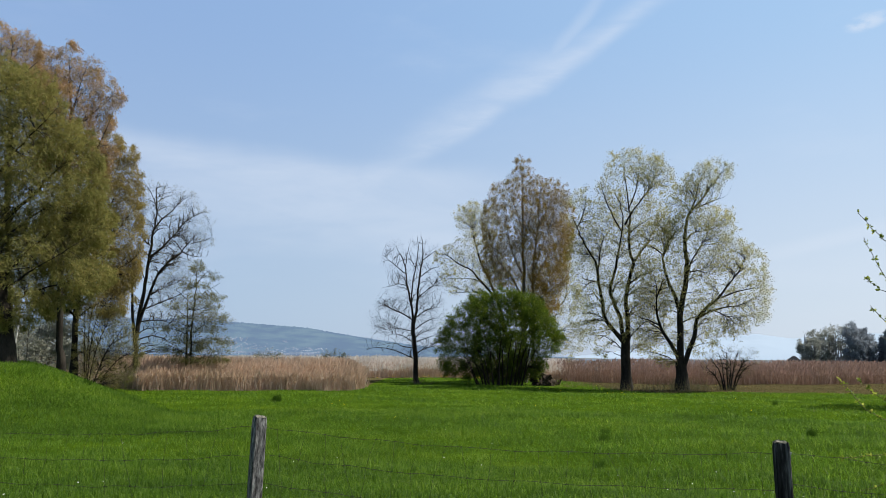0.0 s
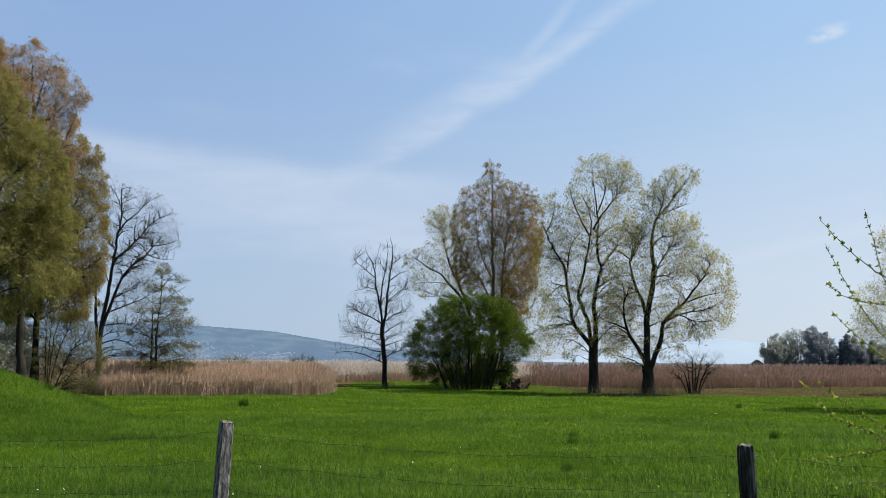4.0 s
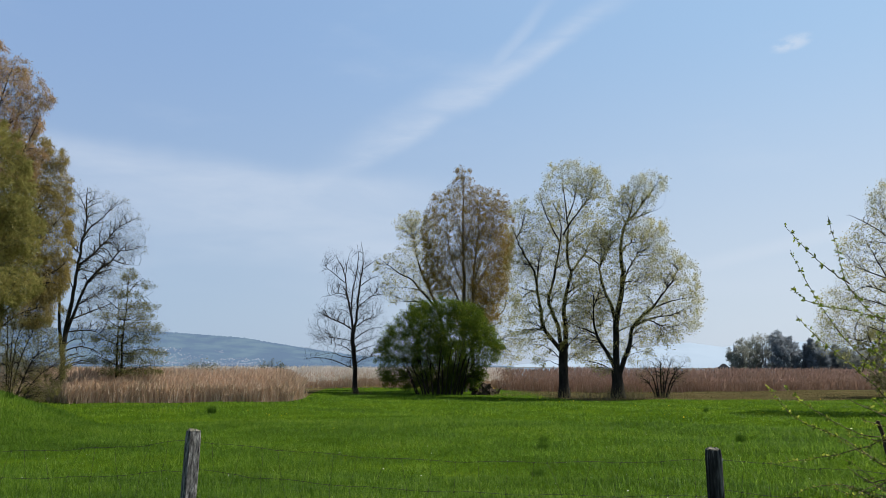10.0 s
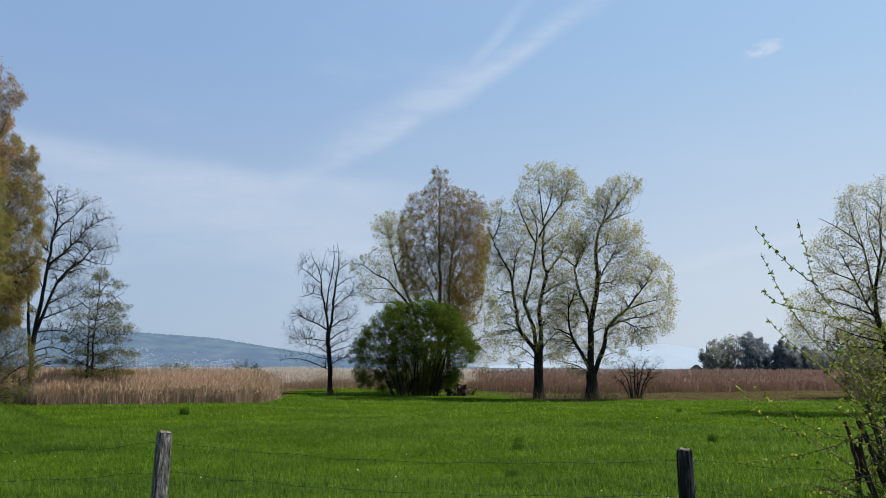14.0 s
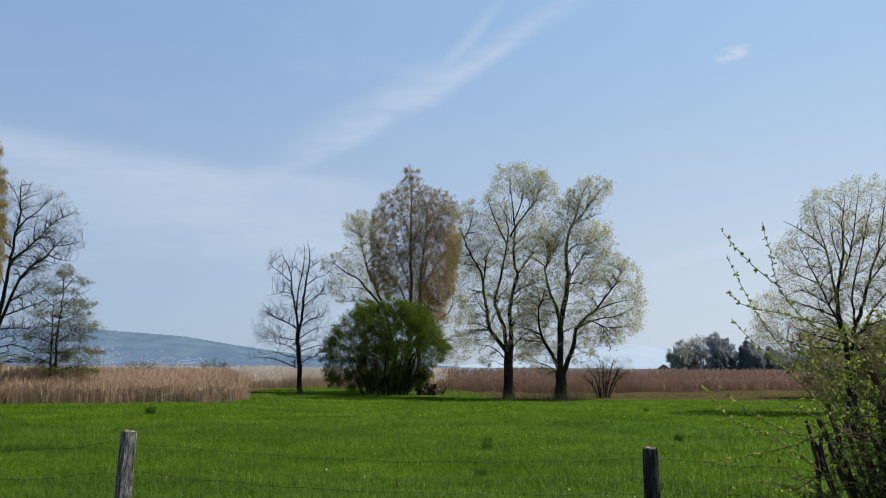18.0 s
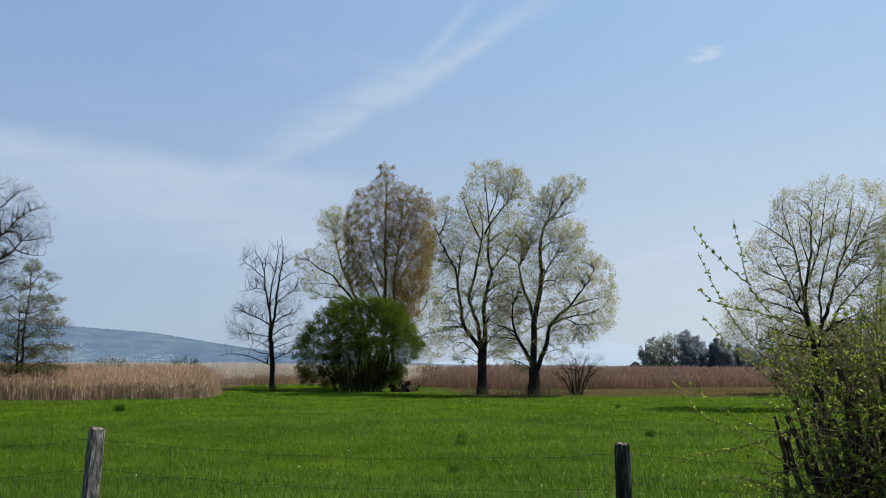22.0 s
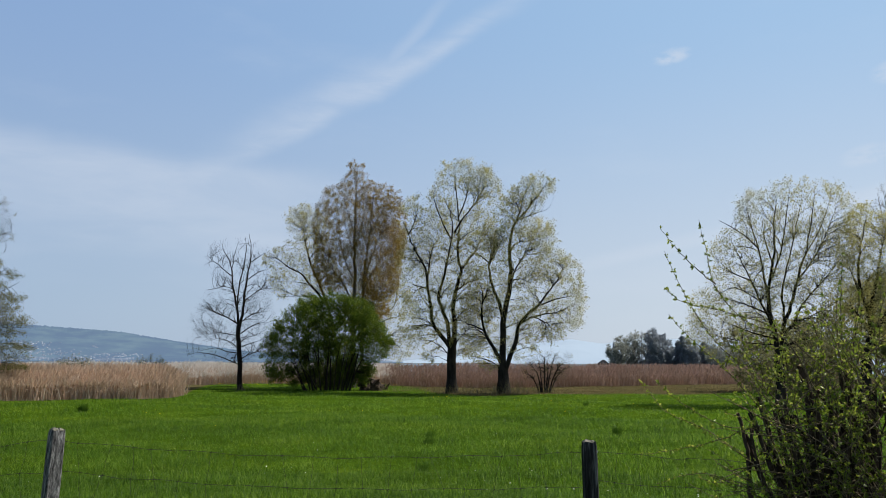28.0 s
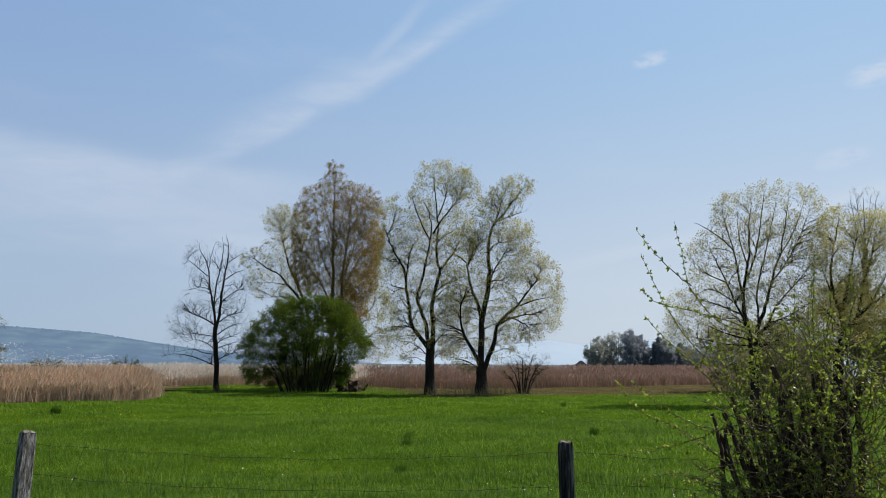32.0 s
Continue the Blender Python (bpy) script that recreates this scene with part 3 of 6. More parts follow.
# ---- ground, lake, far shore ----
def reed_front(x):
    """How far ahead the reed bed begins, along x."""
    return np.interp(x, [-60, -24, -18, -7.5, -5.9, -5.2, -5.0, 10.0, 14.0, 31.0, 43.0, 90.0], [62, 54, 46.0, 48.4, 49.6, 51.0, 78.0, 77.0, 66.0, 67.0, 73.0, 90.0])


def height(x, y):
    x, y = np.asarray(x, float), np.asarray(y, float)
    h = 0.65 * (1 - smoothstep(5.0, 16.0, y + 0.2 * x))
    h = h + 1.68 * smoothstep(16.9, 23.6, -(x + 0.55 * (y - 42))) * (1 - smoothstep(44, 56, y)) * smoothstep(20, 34, y)
    near = (1 - smoothstep(60, 120, np.hypot(x, y)))
    h = h + near * (0.06 * np.sin(x * 0.31 + 1.3) * np.sin(y * 0.27) + 0.03 * np.sin(x * 0.83 + y * 0.6))
    shore = smoothstep(118, 150, y)
    return h * (1 - shore) - 3.5 * shore * (1 - smoothstep(2300, 2420, y))


def dryness(x, y):
    f = reed_front(x)
    right = smoothstep(8, 16, x) * smoothstep(19.0, 13.0, f - y)
    close = smoothstep(2.0, -0.5, f - y)
    under_left = smoothstep(-16.5, -20.5, x) * smoothstep(36.5, 40, y) * 0.3
    return np.clip(np.maximum(np.maximum(right, close), under_left), 0, 1)


def axis(parts):
    return np.unique(np.concatenate([np.linspace(*p) for p in parts]).round(3))


gx = axis([(-4800, -200, 16), (-200, -60, 15), (-60, 70, 131), (70, 200, 14), (200, 4800, 16)])
gy = axis([(-4800, -200, 12), (-200, -10, 12), (-10, 90, 101), (90, 200, 45), (200, 2300, 12), (2300, 4900, 20)])
X, Y = np.meshgrid(gx, gy)
verts = np.stack([X, Y, height(X, Y)], -1).reshape(-1, 3)
i = np.arange(len(gx) - 1)[None] + np.arange(len(gy) - 1)[:, None] * len(gx)
quads = np.stack([i, i + 1, i + 1 + len(gx), i + len(gx)], -1).reshape(-1, 4)
me = mesh_np("ground", verts, [quads], GROUND)
me.attributes.new("dryness", "FLOAT", "POINT").data.foreach_set("value", dryness(X, Y).ravel().astype(np.float32))
ground = tagged(new("ground", me), "green spring meadow with long grass, dry sedge by the reeds", "meadow", kind="structure")

bm = bmesh.new()
bmesh.ops.create_grid(bm, x_segments=8, y_segments=8, size=1, matrix=Matrix.Translation((0, 1270, -0.7)) @ Matrix.Diagonal((4700, 1130, 1, 1)))
me = bpy.data.meshes.new("lake")
bm.to_mesh(me)
bm.free()
me.materials.append(WATER)
tagged(new("lake", me), "calm pale blue lake behind the reeds", "lake", kind="structure")


def ridge_mesh(name, azs, elev, near_d, far_d, rough, material, seed):
    """A range of hills: a slope from the shore up to a wooded skyline."""
    nd = 26
    a, t = np.meshgrid(np.linspace(*azs), np.linspace(0, 1, nd))
    d = near_d + (far_d - near_d) * t
    top = np.tan(np.radians(elev(a))) * far_d + EYE
    v = np.array([noise.noise((p * 0.35, q * 4.0, seed)) + 0.5 * noise.noise((p * 1.1, q * 9.0, seed + 5)) for p, q in zip(a.ravel(), t.ravel())]).reshape(a.shape)
    crest = np.array([0.6 * noise.noise((p * 4.0, seed, 3.0)) + 0.7 * noise.noise((p * 23.0, q * 40.0, 7.0)) for p, q in zip(a.ravel(), t.ravel())]).reshape(a.shape)
    z = top * (t ** 0.8) * (1 + rough * v * t * (1 - t) * 2.2) + crest * rough * 26 * t ** 6
    a = np.radians(a)
    verts = np.stack([d * np.sin(a), d * np.cos(a), z], -1).reshape(-1, 3)
    w = azs[2]
    i = np.arange(w - 1)[None] + np.arange(nd - 1)[:, None] * w
    q = np.stack([i, i + 1, i + 1 + w, i + w], -1).reshape(-1, 4)
    return new(name, mesh_np(name, verts, [q], material)), (lambda az, s: np.tan(np.radians(elev(az))) * far_d * s ** 0.8)


hill_line = lambda a: np.interp(a, [-60, -30, -22, -16, -13.2, -10.3, -7.8, -5.4, -3.0, -0.6, 4, 10], [1.6, 2.2, 2.5, 2.38, 2.22, 2.04, 1.64, 1.28, 0.95, 0.68, 0.25, 0.02])
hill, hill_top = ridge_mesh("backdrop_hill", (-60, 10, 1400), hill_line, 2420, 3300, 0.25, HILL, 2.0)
tagged(hill, "long wooded hill across the lake in blue haze", "hill", kind="structure")
far_line = lambda a: np.interp(a, [10, 16, 20, 22.7, 25, 28.4, 33, 40, 60], [0.1, 0.9, 1.5, 1.8, 1.45, 1.9, 1.6, 1.9, 1.2])
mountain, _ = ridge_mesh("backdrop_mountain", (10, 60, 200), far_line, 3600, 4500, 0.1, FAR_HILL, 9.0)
tagged(mountain, "faint pale blue mountains in the haze", "mountain", kind="structure")


def box_np(c, s, roof):
    """A house: walls with a gabled roof, as vertices and faces."""
    x, y, z = s
    v = np.array([(-x, -y, 0), (x, -y, 0), (x, y, 0), (-x, y, 0), (-x, -y, z), (x, -y, z), (x, y, z), (-x, y, z), (-x, 0, z + roof), (x, 0, z + roof)]) + c
    return v, [(0, 1, 5, 4), (1, 2, 6, 5), (2, 3, 7, 6), (3, 0, 4, 7), (4, 5, 9, 8), (6, 7, 8, 9)], [(5, 6, 9), (7, 4, 8)]


def village():
    rng = np.random.default_rng(5)
    wall_v, roof_v, wall_q, roof_q, tri = [], [], [], [], []
    for _ in range(520):
        a = -8.5 - 9.5 * rng.random() ** 0.8 if rng.random() < 0.85 else -18 - 8 * rng.random()
        s = rng.random() ** 2.2 * (0.36 if a < -11.5 else 0.14) + 0.012
        d = 2420 + 880 * s
        z = hill_top(a, s)
        big = rng.random() < 0.35 and s < 0.06
        w = rng.uniform(1.5, 3.4) * (3.6 if big else 1.0)
        v, q, t = box_np((0, 0, 0), (w, rng.uniform(2.0, 3.0), rng.uniform(1.3, 2.8)), 0.7 if big else 1.9)
        r = rng.uniform(-0.9, 0.9)
        v = np.stack([v[:, 0] * math.cos(r) - v[:, 1] * math.sin(r), v[:, 0] * math.sin(r) + v[:, 1] * math.cos(r), v[:, 2]], 1)
        v = v + (d * math.sin(radians(a)), d * math.cos(radians(a)), z - 1)
        k = len(wall_v) * 10
        wall_v.append(v)
        wall_q += [tuple(i + k for i in f) for f in q[:4]]
        tri += [tuple(i + k for i in f) for f in t]
        roof_q += [tuple(i + k for i in f) for f in q[4:]]
    v = np.concatenate(wall_v)
    # walls and roofs get the hill's added haze glow too
    walls = haze_glow_material("hazy_house_wall", [(0.4, (0.12, 0.12, 0.12)), (0.6, (0.28, 0.28, 0.27))], 0.02, 0.12, (0.35, 0.6, 1.0))
    roofs = haze_glow_material("hazy_house_roof", [(0.4, (0.05, 0.05, 0.05)), (0.6, (0.11, 0.10, 0.10))], 0.02, 0.13, (0.35, 0.6, 1.0))
    root = thing("village", "white houses of a village scattered over the far hillside", "village", kind="stuff")
    part("house_walls", mesh_np("house_walls", v, [wall_q, tri], walls, False), None, root)
    part("house_roofs", mesh_np("house_roofs", v, [roof_q], roofs, False), None, root)


village()

# ---- reeds ----
def reed_bed(name, label, x0, x1, depth, count, tall, stalk_mat, plume_mat, seed, front=reed_front, slant=None):
    """Standing dead reeds: stalks, long drooping leaves and feathery tops."""
    rng = np.random.default_rng(seed)
    x = rng.uniform(x0, x1, count)
    back = rng.random(count) ** 1.7 * depth
    y = front(x) + back + rng.normal(size=count) * 0.35
    end = np.zeros(count)
    if slant is not None:
        over = x - slant * y + np.array([0.5 * noise.noise((q * 0.8, 0.0, seed)) for q in y]) + rng.normal(size=count) * 0.15
        x, y, back, end = x[over < 0], y[over < 0], back[over < 0], smoothstep(-1.6, 0.0, over[over < 0])
        count = len(x)
    z = height(x, y)
    clump = np.array([noise.noise((p * 0.22, q * 0.22, seed)) for p, q in zip(x, y)])
    h = tall * (0.78 + 0.30 * rng.random(count) + 0.13 * clump)
    h *= np.where(back < 2.0, 0.55 + 0.45 * back / 2.0, 1.0) * (1 - 0.3 * end) * (1 - 0.35 * (rng.random(count) < 0.08))
    lean = rng.normal(size=(count, 2)) * 0.17 + np.array([0.03, 0.0])
    root = thing(name, label, "reeds", kind="stuff")
    base = np.stack([x, y, z], 1)
    up = unit(np.concatenate([lean, np.ones((count, 1))], 1))
    side = unit(np.concatenate([rng.normal(size=(count, 1)) + 1.5, rng.normal(size=(count, 1)) * 0.6, np.zeros((count, 1))], 1))
    w = 0.013 + 0.009 * rng.random(count)
    tip = base + up * h[:, None]
    v = np.stack([base - side * w[:, None], base + side * w[:, None], tip], 1)
    stalks = (v.reshape(-1, 3), np.arange(count * 3).reshape(-1, 3))
    m = int(count * 1.4)
    q = rng.integers(0, count, m)
    at = base[q] + up[q] * (h[q] * (0.2 + 0.7 * rng.random(m)))[:, None]
    d = unit(np.stack([rng.normal(size=m), rng.normal(size=m) * 0.6, 0.9 + 0.6 * rng.random(m)], 1))
    blades = leaves(at, 0.25 + 0.3 * rng.random(m), rng, 0.06, d * 3, 0.5)
    v, f = join([stalks, blades])
    part("reed_stalks", mesh_np("reed_stalks", v, f, stalk_mat, False), None, root)
    k = int(count * 1.2)
    q = rng.integers(0, count, k)
    at = tip[q] - up[q] * (0.10 + 0.12 * rng.random(k))[:, None]
    v, f = leaves(at, 0.20 + 0.14 * rng.random(k), rng, 0.26, up[q] * 2.2 + np.array([0.5, 0, 0.2]), 0.5)
    part("reed_plumes", mesh_np("reed_plumes", v, [f], plume_mat, False), None, root)
    return root


reed_bed("reeds", "dense tan dead reeds along the meadow's edge", -24, -4.6, 14, 34000, 1.85, REED_TAN, PLUME_TAN, 11, slant=-0.104)
reed_bed("reeds", "pale feathery reeds in front of the lake", -24, 14, 14, 32000, 1.98, REED_TAN, PLUME_PALE, 12, front=lambda x: 77.5 + 0 * x)
reed_bed("reeds", "reddish brown reeds behind the dry sedge", 12, 78, 12, 27000, 2.02, REED_RED, PLUME_RED, 13)
reed_bed("reeds", "tan reeds behind the grassy bank", -70, -23, 12, 4000, 1.9, REED_TAN, PLUME_TAN, 14)

# ---- grass ----
def meadow_grass(name, label, n, r0, r1, a0, a1, tall, wide, material, seed, keep, flat=1.0):
    rng = np.random.default_rng(seed)
    r = r0 + (r1 - r0) * rng.random(n)
    a = np.radians(rng.uniform(a0, a1, n))
    x, y = r * np.sin(a), r * np.cos(a)
    ok = keep(x, y, rng)
    x, y, r = x[ok], y[ok], r[ok]
    n = len(x)
    tuft = np.array([noise.noise((p * 0.9, q * 0.9, seed)) + 0.6 * noise.noise((p * 0.17, q * 0.17, seed)) for p, q in zip(x, y)])
    h = tall * (0.55 + 0.55 * rng.random(n) + 0.55 * tuft).clip(0.25, 2) * flat
    w = wide * (0.6 + 0.7 * rng.random(n)) * np.clip(r / 14, 0.8, 3.2)
    turn = rng.uniform(0, 2 * np.pi, n)
    out = np.stack([np.cos(turn), np.sin(turn), np.zeros(n)], 1)
    side = np.stack([-np.sin(turn), np.cos(turn), np.zeros(n)], 1)
    base = np.stack([x, y, height(x, y) - 0.01], 1)
    bend = (0.35 + 1.15 * rng.random(n))
    mid = base + np.array([0, 0, 1.0]) * (h * 0.6)[:, None] + out * (h * bend * 0.25)[:, None]
    tip = base + np.array([0, 0, 1.0]) * (h * (1.08 - 0.40 * bend))[:, None] + out * (h * bend * 0.9)[:, None]
    s = side * w[:, None] * 0.5
    v = np.stack([base - s, base + s, mid + s * 0.8, mid - s * 0.8, tip], 1).reshape(-1, 3)
    k = np.arange(n)[:, None] * 5
    if r0 > 14:
        me = mesh_np(name, np.stack([base - s, base + s, tip], 1).reshape(-1, 3), [np.arange(n * 3).reshape(-1, 3)], material, False)
    else:
        me = mesh_np(name, v, [k + np.array([[0, 1, 2, 3]]), k + np.array([[3, 2, 4]])], material, False)
    return tagged(new(name, me), label, "grass", kind="stuff")


on_meadow = lambda x, y, rng: (dryness(x, y) < 0.3 + 0.4 * rng.random(len(x))) & (y < reed_front(x) - 0.3)
meadow_grass("grass", "long green grass on this side of the fence", 8000, 0.8, 7.2, -180, 180, 0.14, 0.0075, BLADE, 25, on_meadow)
meadow_grass("grass", "lush green meadow grass by the fence", 82000, 7.0, 16, -33, 47, 0.17, 0.0085, BLADE, 21, on_meadow)
meadow_grass("grass", "lush green meadow grass", 170000, 15, 32, -35, 49, 0.17, 0.0105, BLADE, 24, on_meadow)
meadow_grass("grass", "green meadow grass further off", 150000, 28, 80, -36, 50, 0.15, 0.0135, BLADE, 22, on_meadow)
on_bank = lambda x, y, rng: x + 0.55 * (y - 42) < -17.5
meadow_grass("grass", "long yellowish green grass on the bank", 45000, 22, 46, -36, -15, 0.2, 0.012, BLADE, 26, on_bank)
on_sedge = lambda x, y, rng: (dryness(x, y) > 0.35 + 0.3 * rng.random(len(x))) & (y < reed_front(x) + 0.5) & (x > 6)
meadow_grass("sedge", "dry brown and olive sedge before the reeds", 60000, 44, 84, 6, 50, 0.16, 0.010, DRY_BLADE, 23, on_sedge)

# ---- outlines of the trees: crown lobes (across, up, half width, half height, and density where thin), and limbs: radius and way (across, up), in metres ----
BARE_TREE = dict(
    at=(-2.2, 63.5, 0), turn=-2.0,
    lobes=[(0.3, 10.9, 1.8, 2.0, 0.65), (-1.5, 10.1, 1.7, 2.0, 0.65), (-0.2, 7.5, 2.8, 2.7, 0.8), (-2.2, 5.8, 2.0, 2.0), (-0.5, 3.9, 3.4, 2.0), (1.4, 5.1, 1.5, 2.6), (-3.2, 3.3, 1.3, 1.2), (1.6, 8.9, 1.0, 1.9)],
    limbs=[(0.2, [(0.09, -0.02), (-0.03, 1.76), (-0.15, 3.64), (-0.27, 5.07)]),
            (0.11, [(-0.27, 4.97), (-0.44, 6.5), (-0.75, 7.94), (-0.97, 9.39), (-0.89, 10.61), (-0.62, 11.84)]),
            (0.05, [(-0.92, 9.49), (-1.28, 10.6), (-1.73, 11.33), (-1.89, 12.06)]),
            (0.12, [(-0.17, 4.97), (0.04, 6.51), (0.12, 7.95), (0.29, 9.41), (0.46, 10.63), (0.45, 11.85), (0.29, 12.83)]),
            (0.07, [(-0.44, 6.74), (-0.37, 8.19), (-0.06, 9.89), (0.07, 11.36), (-0.05, 12.34)]),
            (0.05, [(-0.03, 1.95), (-0.99, 2.36), (-2.18, 2.77), (-3.37, 2.9), (-4.08, 2.66)]),
            (0.045, [(-0.14, 2.89), (-1.14, 3.02), (-1.96, 3.29), (-3.14, 3.04)]),
            (0.045, [(-0.2, 3.26), (-0.87, 3.78), (-1.73, 4.01), (-2.68, 3.71)])],
    limbs_2=[(0.045, [(-0.26, 4.31), (-1.17, 4.44), (-2.22, 4.57), (-2.92, 4.09)]),
            (0.06, [(-0.37, 5.26), (-1.19, 5.77), (-2.01, 6.1), (-2.74, 6.47), (-3.46, 6.94)]),
            (0.04, [(-0.75, 8.04), (-1.43, 8.27), (-2.29, 8.01), (-2.86, 7.91)]),
            (0.045, [(-0.96, 9.15), (-1.6, 9.62), (-2.43, 10.24), (-2.92, 10.58)]),
            (0.045, [(0.06, 2.42), (0.76, 2.85), (1.62, 3.1), (2.33, 3.1)]),
            (0.045, [(-0.01, 3.36), (0.66, 3.65), (1.61, 3.95), (2.33, 3.81)]),
            (0.04, [(-0.11, 3.64), (0.41, 4.12), (1.12, 4.37), (1.6, 4.23)]),
            (0.05, [(-0.07, 4.45), (0.54, 4.93), (1.35, 5.33), (2.07, 5.38)]),
            (0.05, [(-0.09, 5.4), (0.53, 5.89), (1.34, 6.19), (1.96, 6.24)]),
            (0.05, [(0.13, 7.13), (0.7, 7.67), (1.46, 8.21), (2.28, 8.32)])],
    limbs_3=[(0.045, [(0.29, 8.92), (0.87, 9.41), (1.54, 9.81), (2.02, 9.67)]),
            (0.04, [(0.47, 10.38), (1.04, 10.88), (1.62, 11.38)])])

BIRCH = dict(
    at=(7.3, 65.6, 0), turn=6.3,
    lobes=[(-0.1, 19.0, 0.9, 1.3, 0.7), (-0.2, 17.1, 2.4, 1.8), (-1.8, 16.5, 1.4, 1.6), (1.6, 16.5, 2.1, 1.8, 1.2), (-1.5, 13.8, 2.3, 3.0), (1.1, 13.8, 2.7, 3.0, 1.3), (2.9, 14.0, 1.4, 3.6, 1.2), (-1.2, 10.8, 2.6, 2.8), (1.5, 10.2, 2.3, 3.0), (-2.5, 15.6, 1.1, 1.5), (0.5, 7.2, 2.3, 2.0)],
    limbs=[(0.26, [(-0.19, 0.0), (-0.17, 3.79), (-0.21, 5.76)]),
            (0.17, [(-0.21, 5.66), (-0.15, 8.74), (-0.18, 11.25), (-0.22, 13.79), (-0.21, 16.36), (-0.2, 18.44), (-0.14, 19.59)]),
            (0.16, [(0.44, 0.01), (0.66, 3.8), (0.64, 8.74), (0.81, 11.25), (1.13, 13.78), (1.3, 16.34), (1.46, 17.63)]),
            (0.09, [(-0.21, 7.24), (-1.24, 9.24), (-2.23, 10.5), (-3.09, 12.28), (-3.39, 14.08)]),
            (0.08, [(-0.19, 9.49), (-0.88, 10.75), (-1.48, 12.78), (-1.72, 15.35), (-2.23, 17.17)]),
            (0.08, [(0.69, 8.49), (1.5, 10.24), (2.25, 11.49), (3.1, 12.24)]),
            (0.08, [(0.65, 9.24), (1.26, 11.24), (1.92, 13.01), (2.78, 15.04)]),
            (0.06, [(1.13, 13.53), (2.04, 15.31), (2.8, 16.58)]),
            (0.06, [(-0.18, 12.52), (0.54, 14.81), (0.8, 17.38)])],
    limbs_2=[(0.06, [(-0.22, 13.54), (-0.87, 15.34), (-1.37, 17.16)]),
            (0.05, [(-0.18, 11.76), (-0.97, 13.8), (-1.22, 15.86)]),
            (0.06, [(0.68, 6.75), (1.72, 7.99), (2.71, 8.74)])])

PALE_WILLOW = dict(
    at=(6.4, 69.7, 0), turn=5.3,
    lobes=[(-3.5, 15.1, 1.9, 1.6), (-2.9, 12.8, 2.1, 2.7), (-5.5, 11.5, 1.9, 1.3), (-4.7, 9.6, 1.9, 1.8), (-2.2, 9.9, 2.1, 2.4), (5.0, 9.1, 1.5, 3.2), (4.2, 6.4, 2.8, 2.4, 0.7), (5.2, 4.4, 1.8, 2.3, 0.5), (2.9, 8.1, 2.1, 3.2), (5.1, 12.9, 0.9, 2.7)],
    limbs=[(0.3, [(0.01, -0.04), (-0.09, 1.8), (-0.24, 3.87)]),
            (0.16, [(-0.24, 3.61), (-1.02, 6.75), (-2.08, 9.4), (-2.88, 11.27), (-3.42, 13.16), (-3.75, 15.07)]),
            (0.11, [(-1.29, 7.54), (-2.88, 9.29), (-3.68, 10.2), (-4.75, 10.73), (-5.83, 11.54), (-6.64, 12.09)]),
            (0.05, [(-2.45, 9.13), (-3.67, 9.45), (-5.54, 9.45)]),
            (0.16, [(-0.14, 3.36), (1.32, 4.41), (2.63, 5.2), (3.68, 6.51), (4.99, 7.56), (5.28, 10.19)]),
            (0.07, [(2.89, 5.2), (4.19, 6.14), (5.59, 6.52)]),
            (0.07, [(2.1, 3.89), (3.91, 4.32), (5.21, 5.06)]),
            (0.05, [(-1.92, 8.86), (-2.24, 10.73), (-2.08, 12.35)]),
            (0.05, [(-1.81, 8.07), (-3.67, 8.17), (-5.8, 8.06)]),
            (0.06, [(1.84, 4.51), (3.43, 8.08), (4.24, 10.19)])])

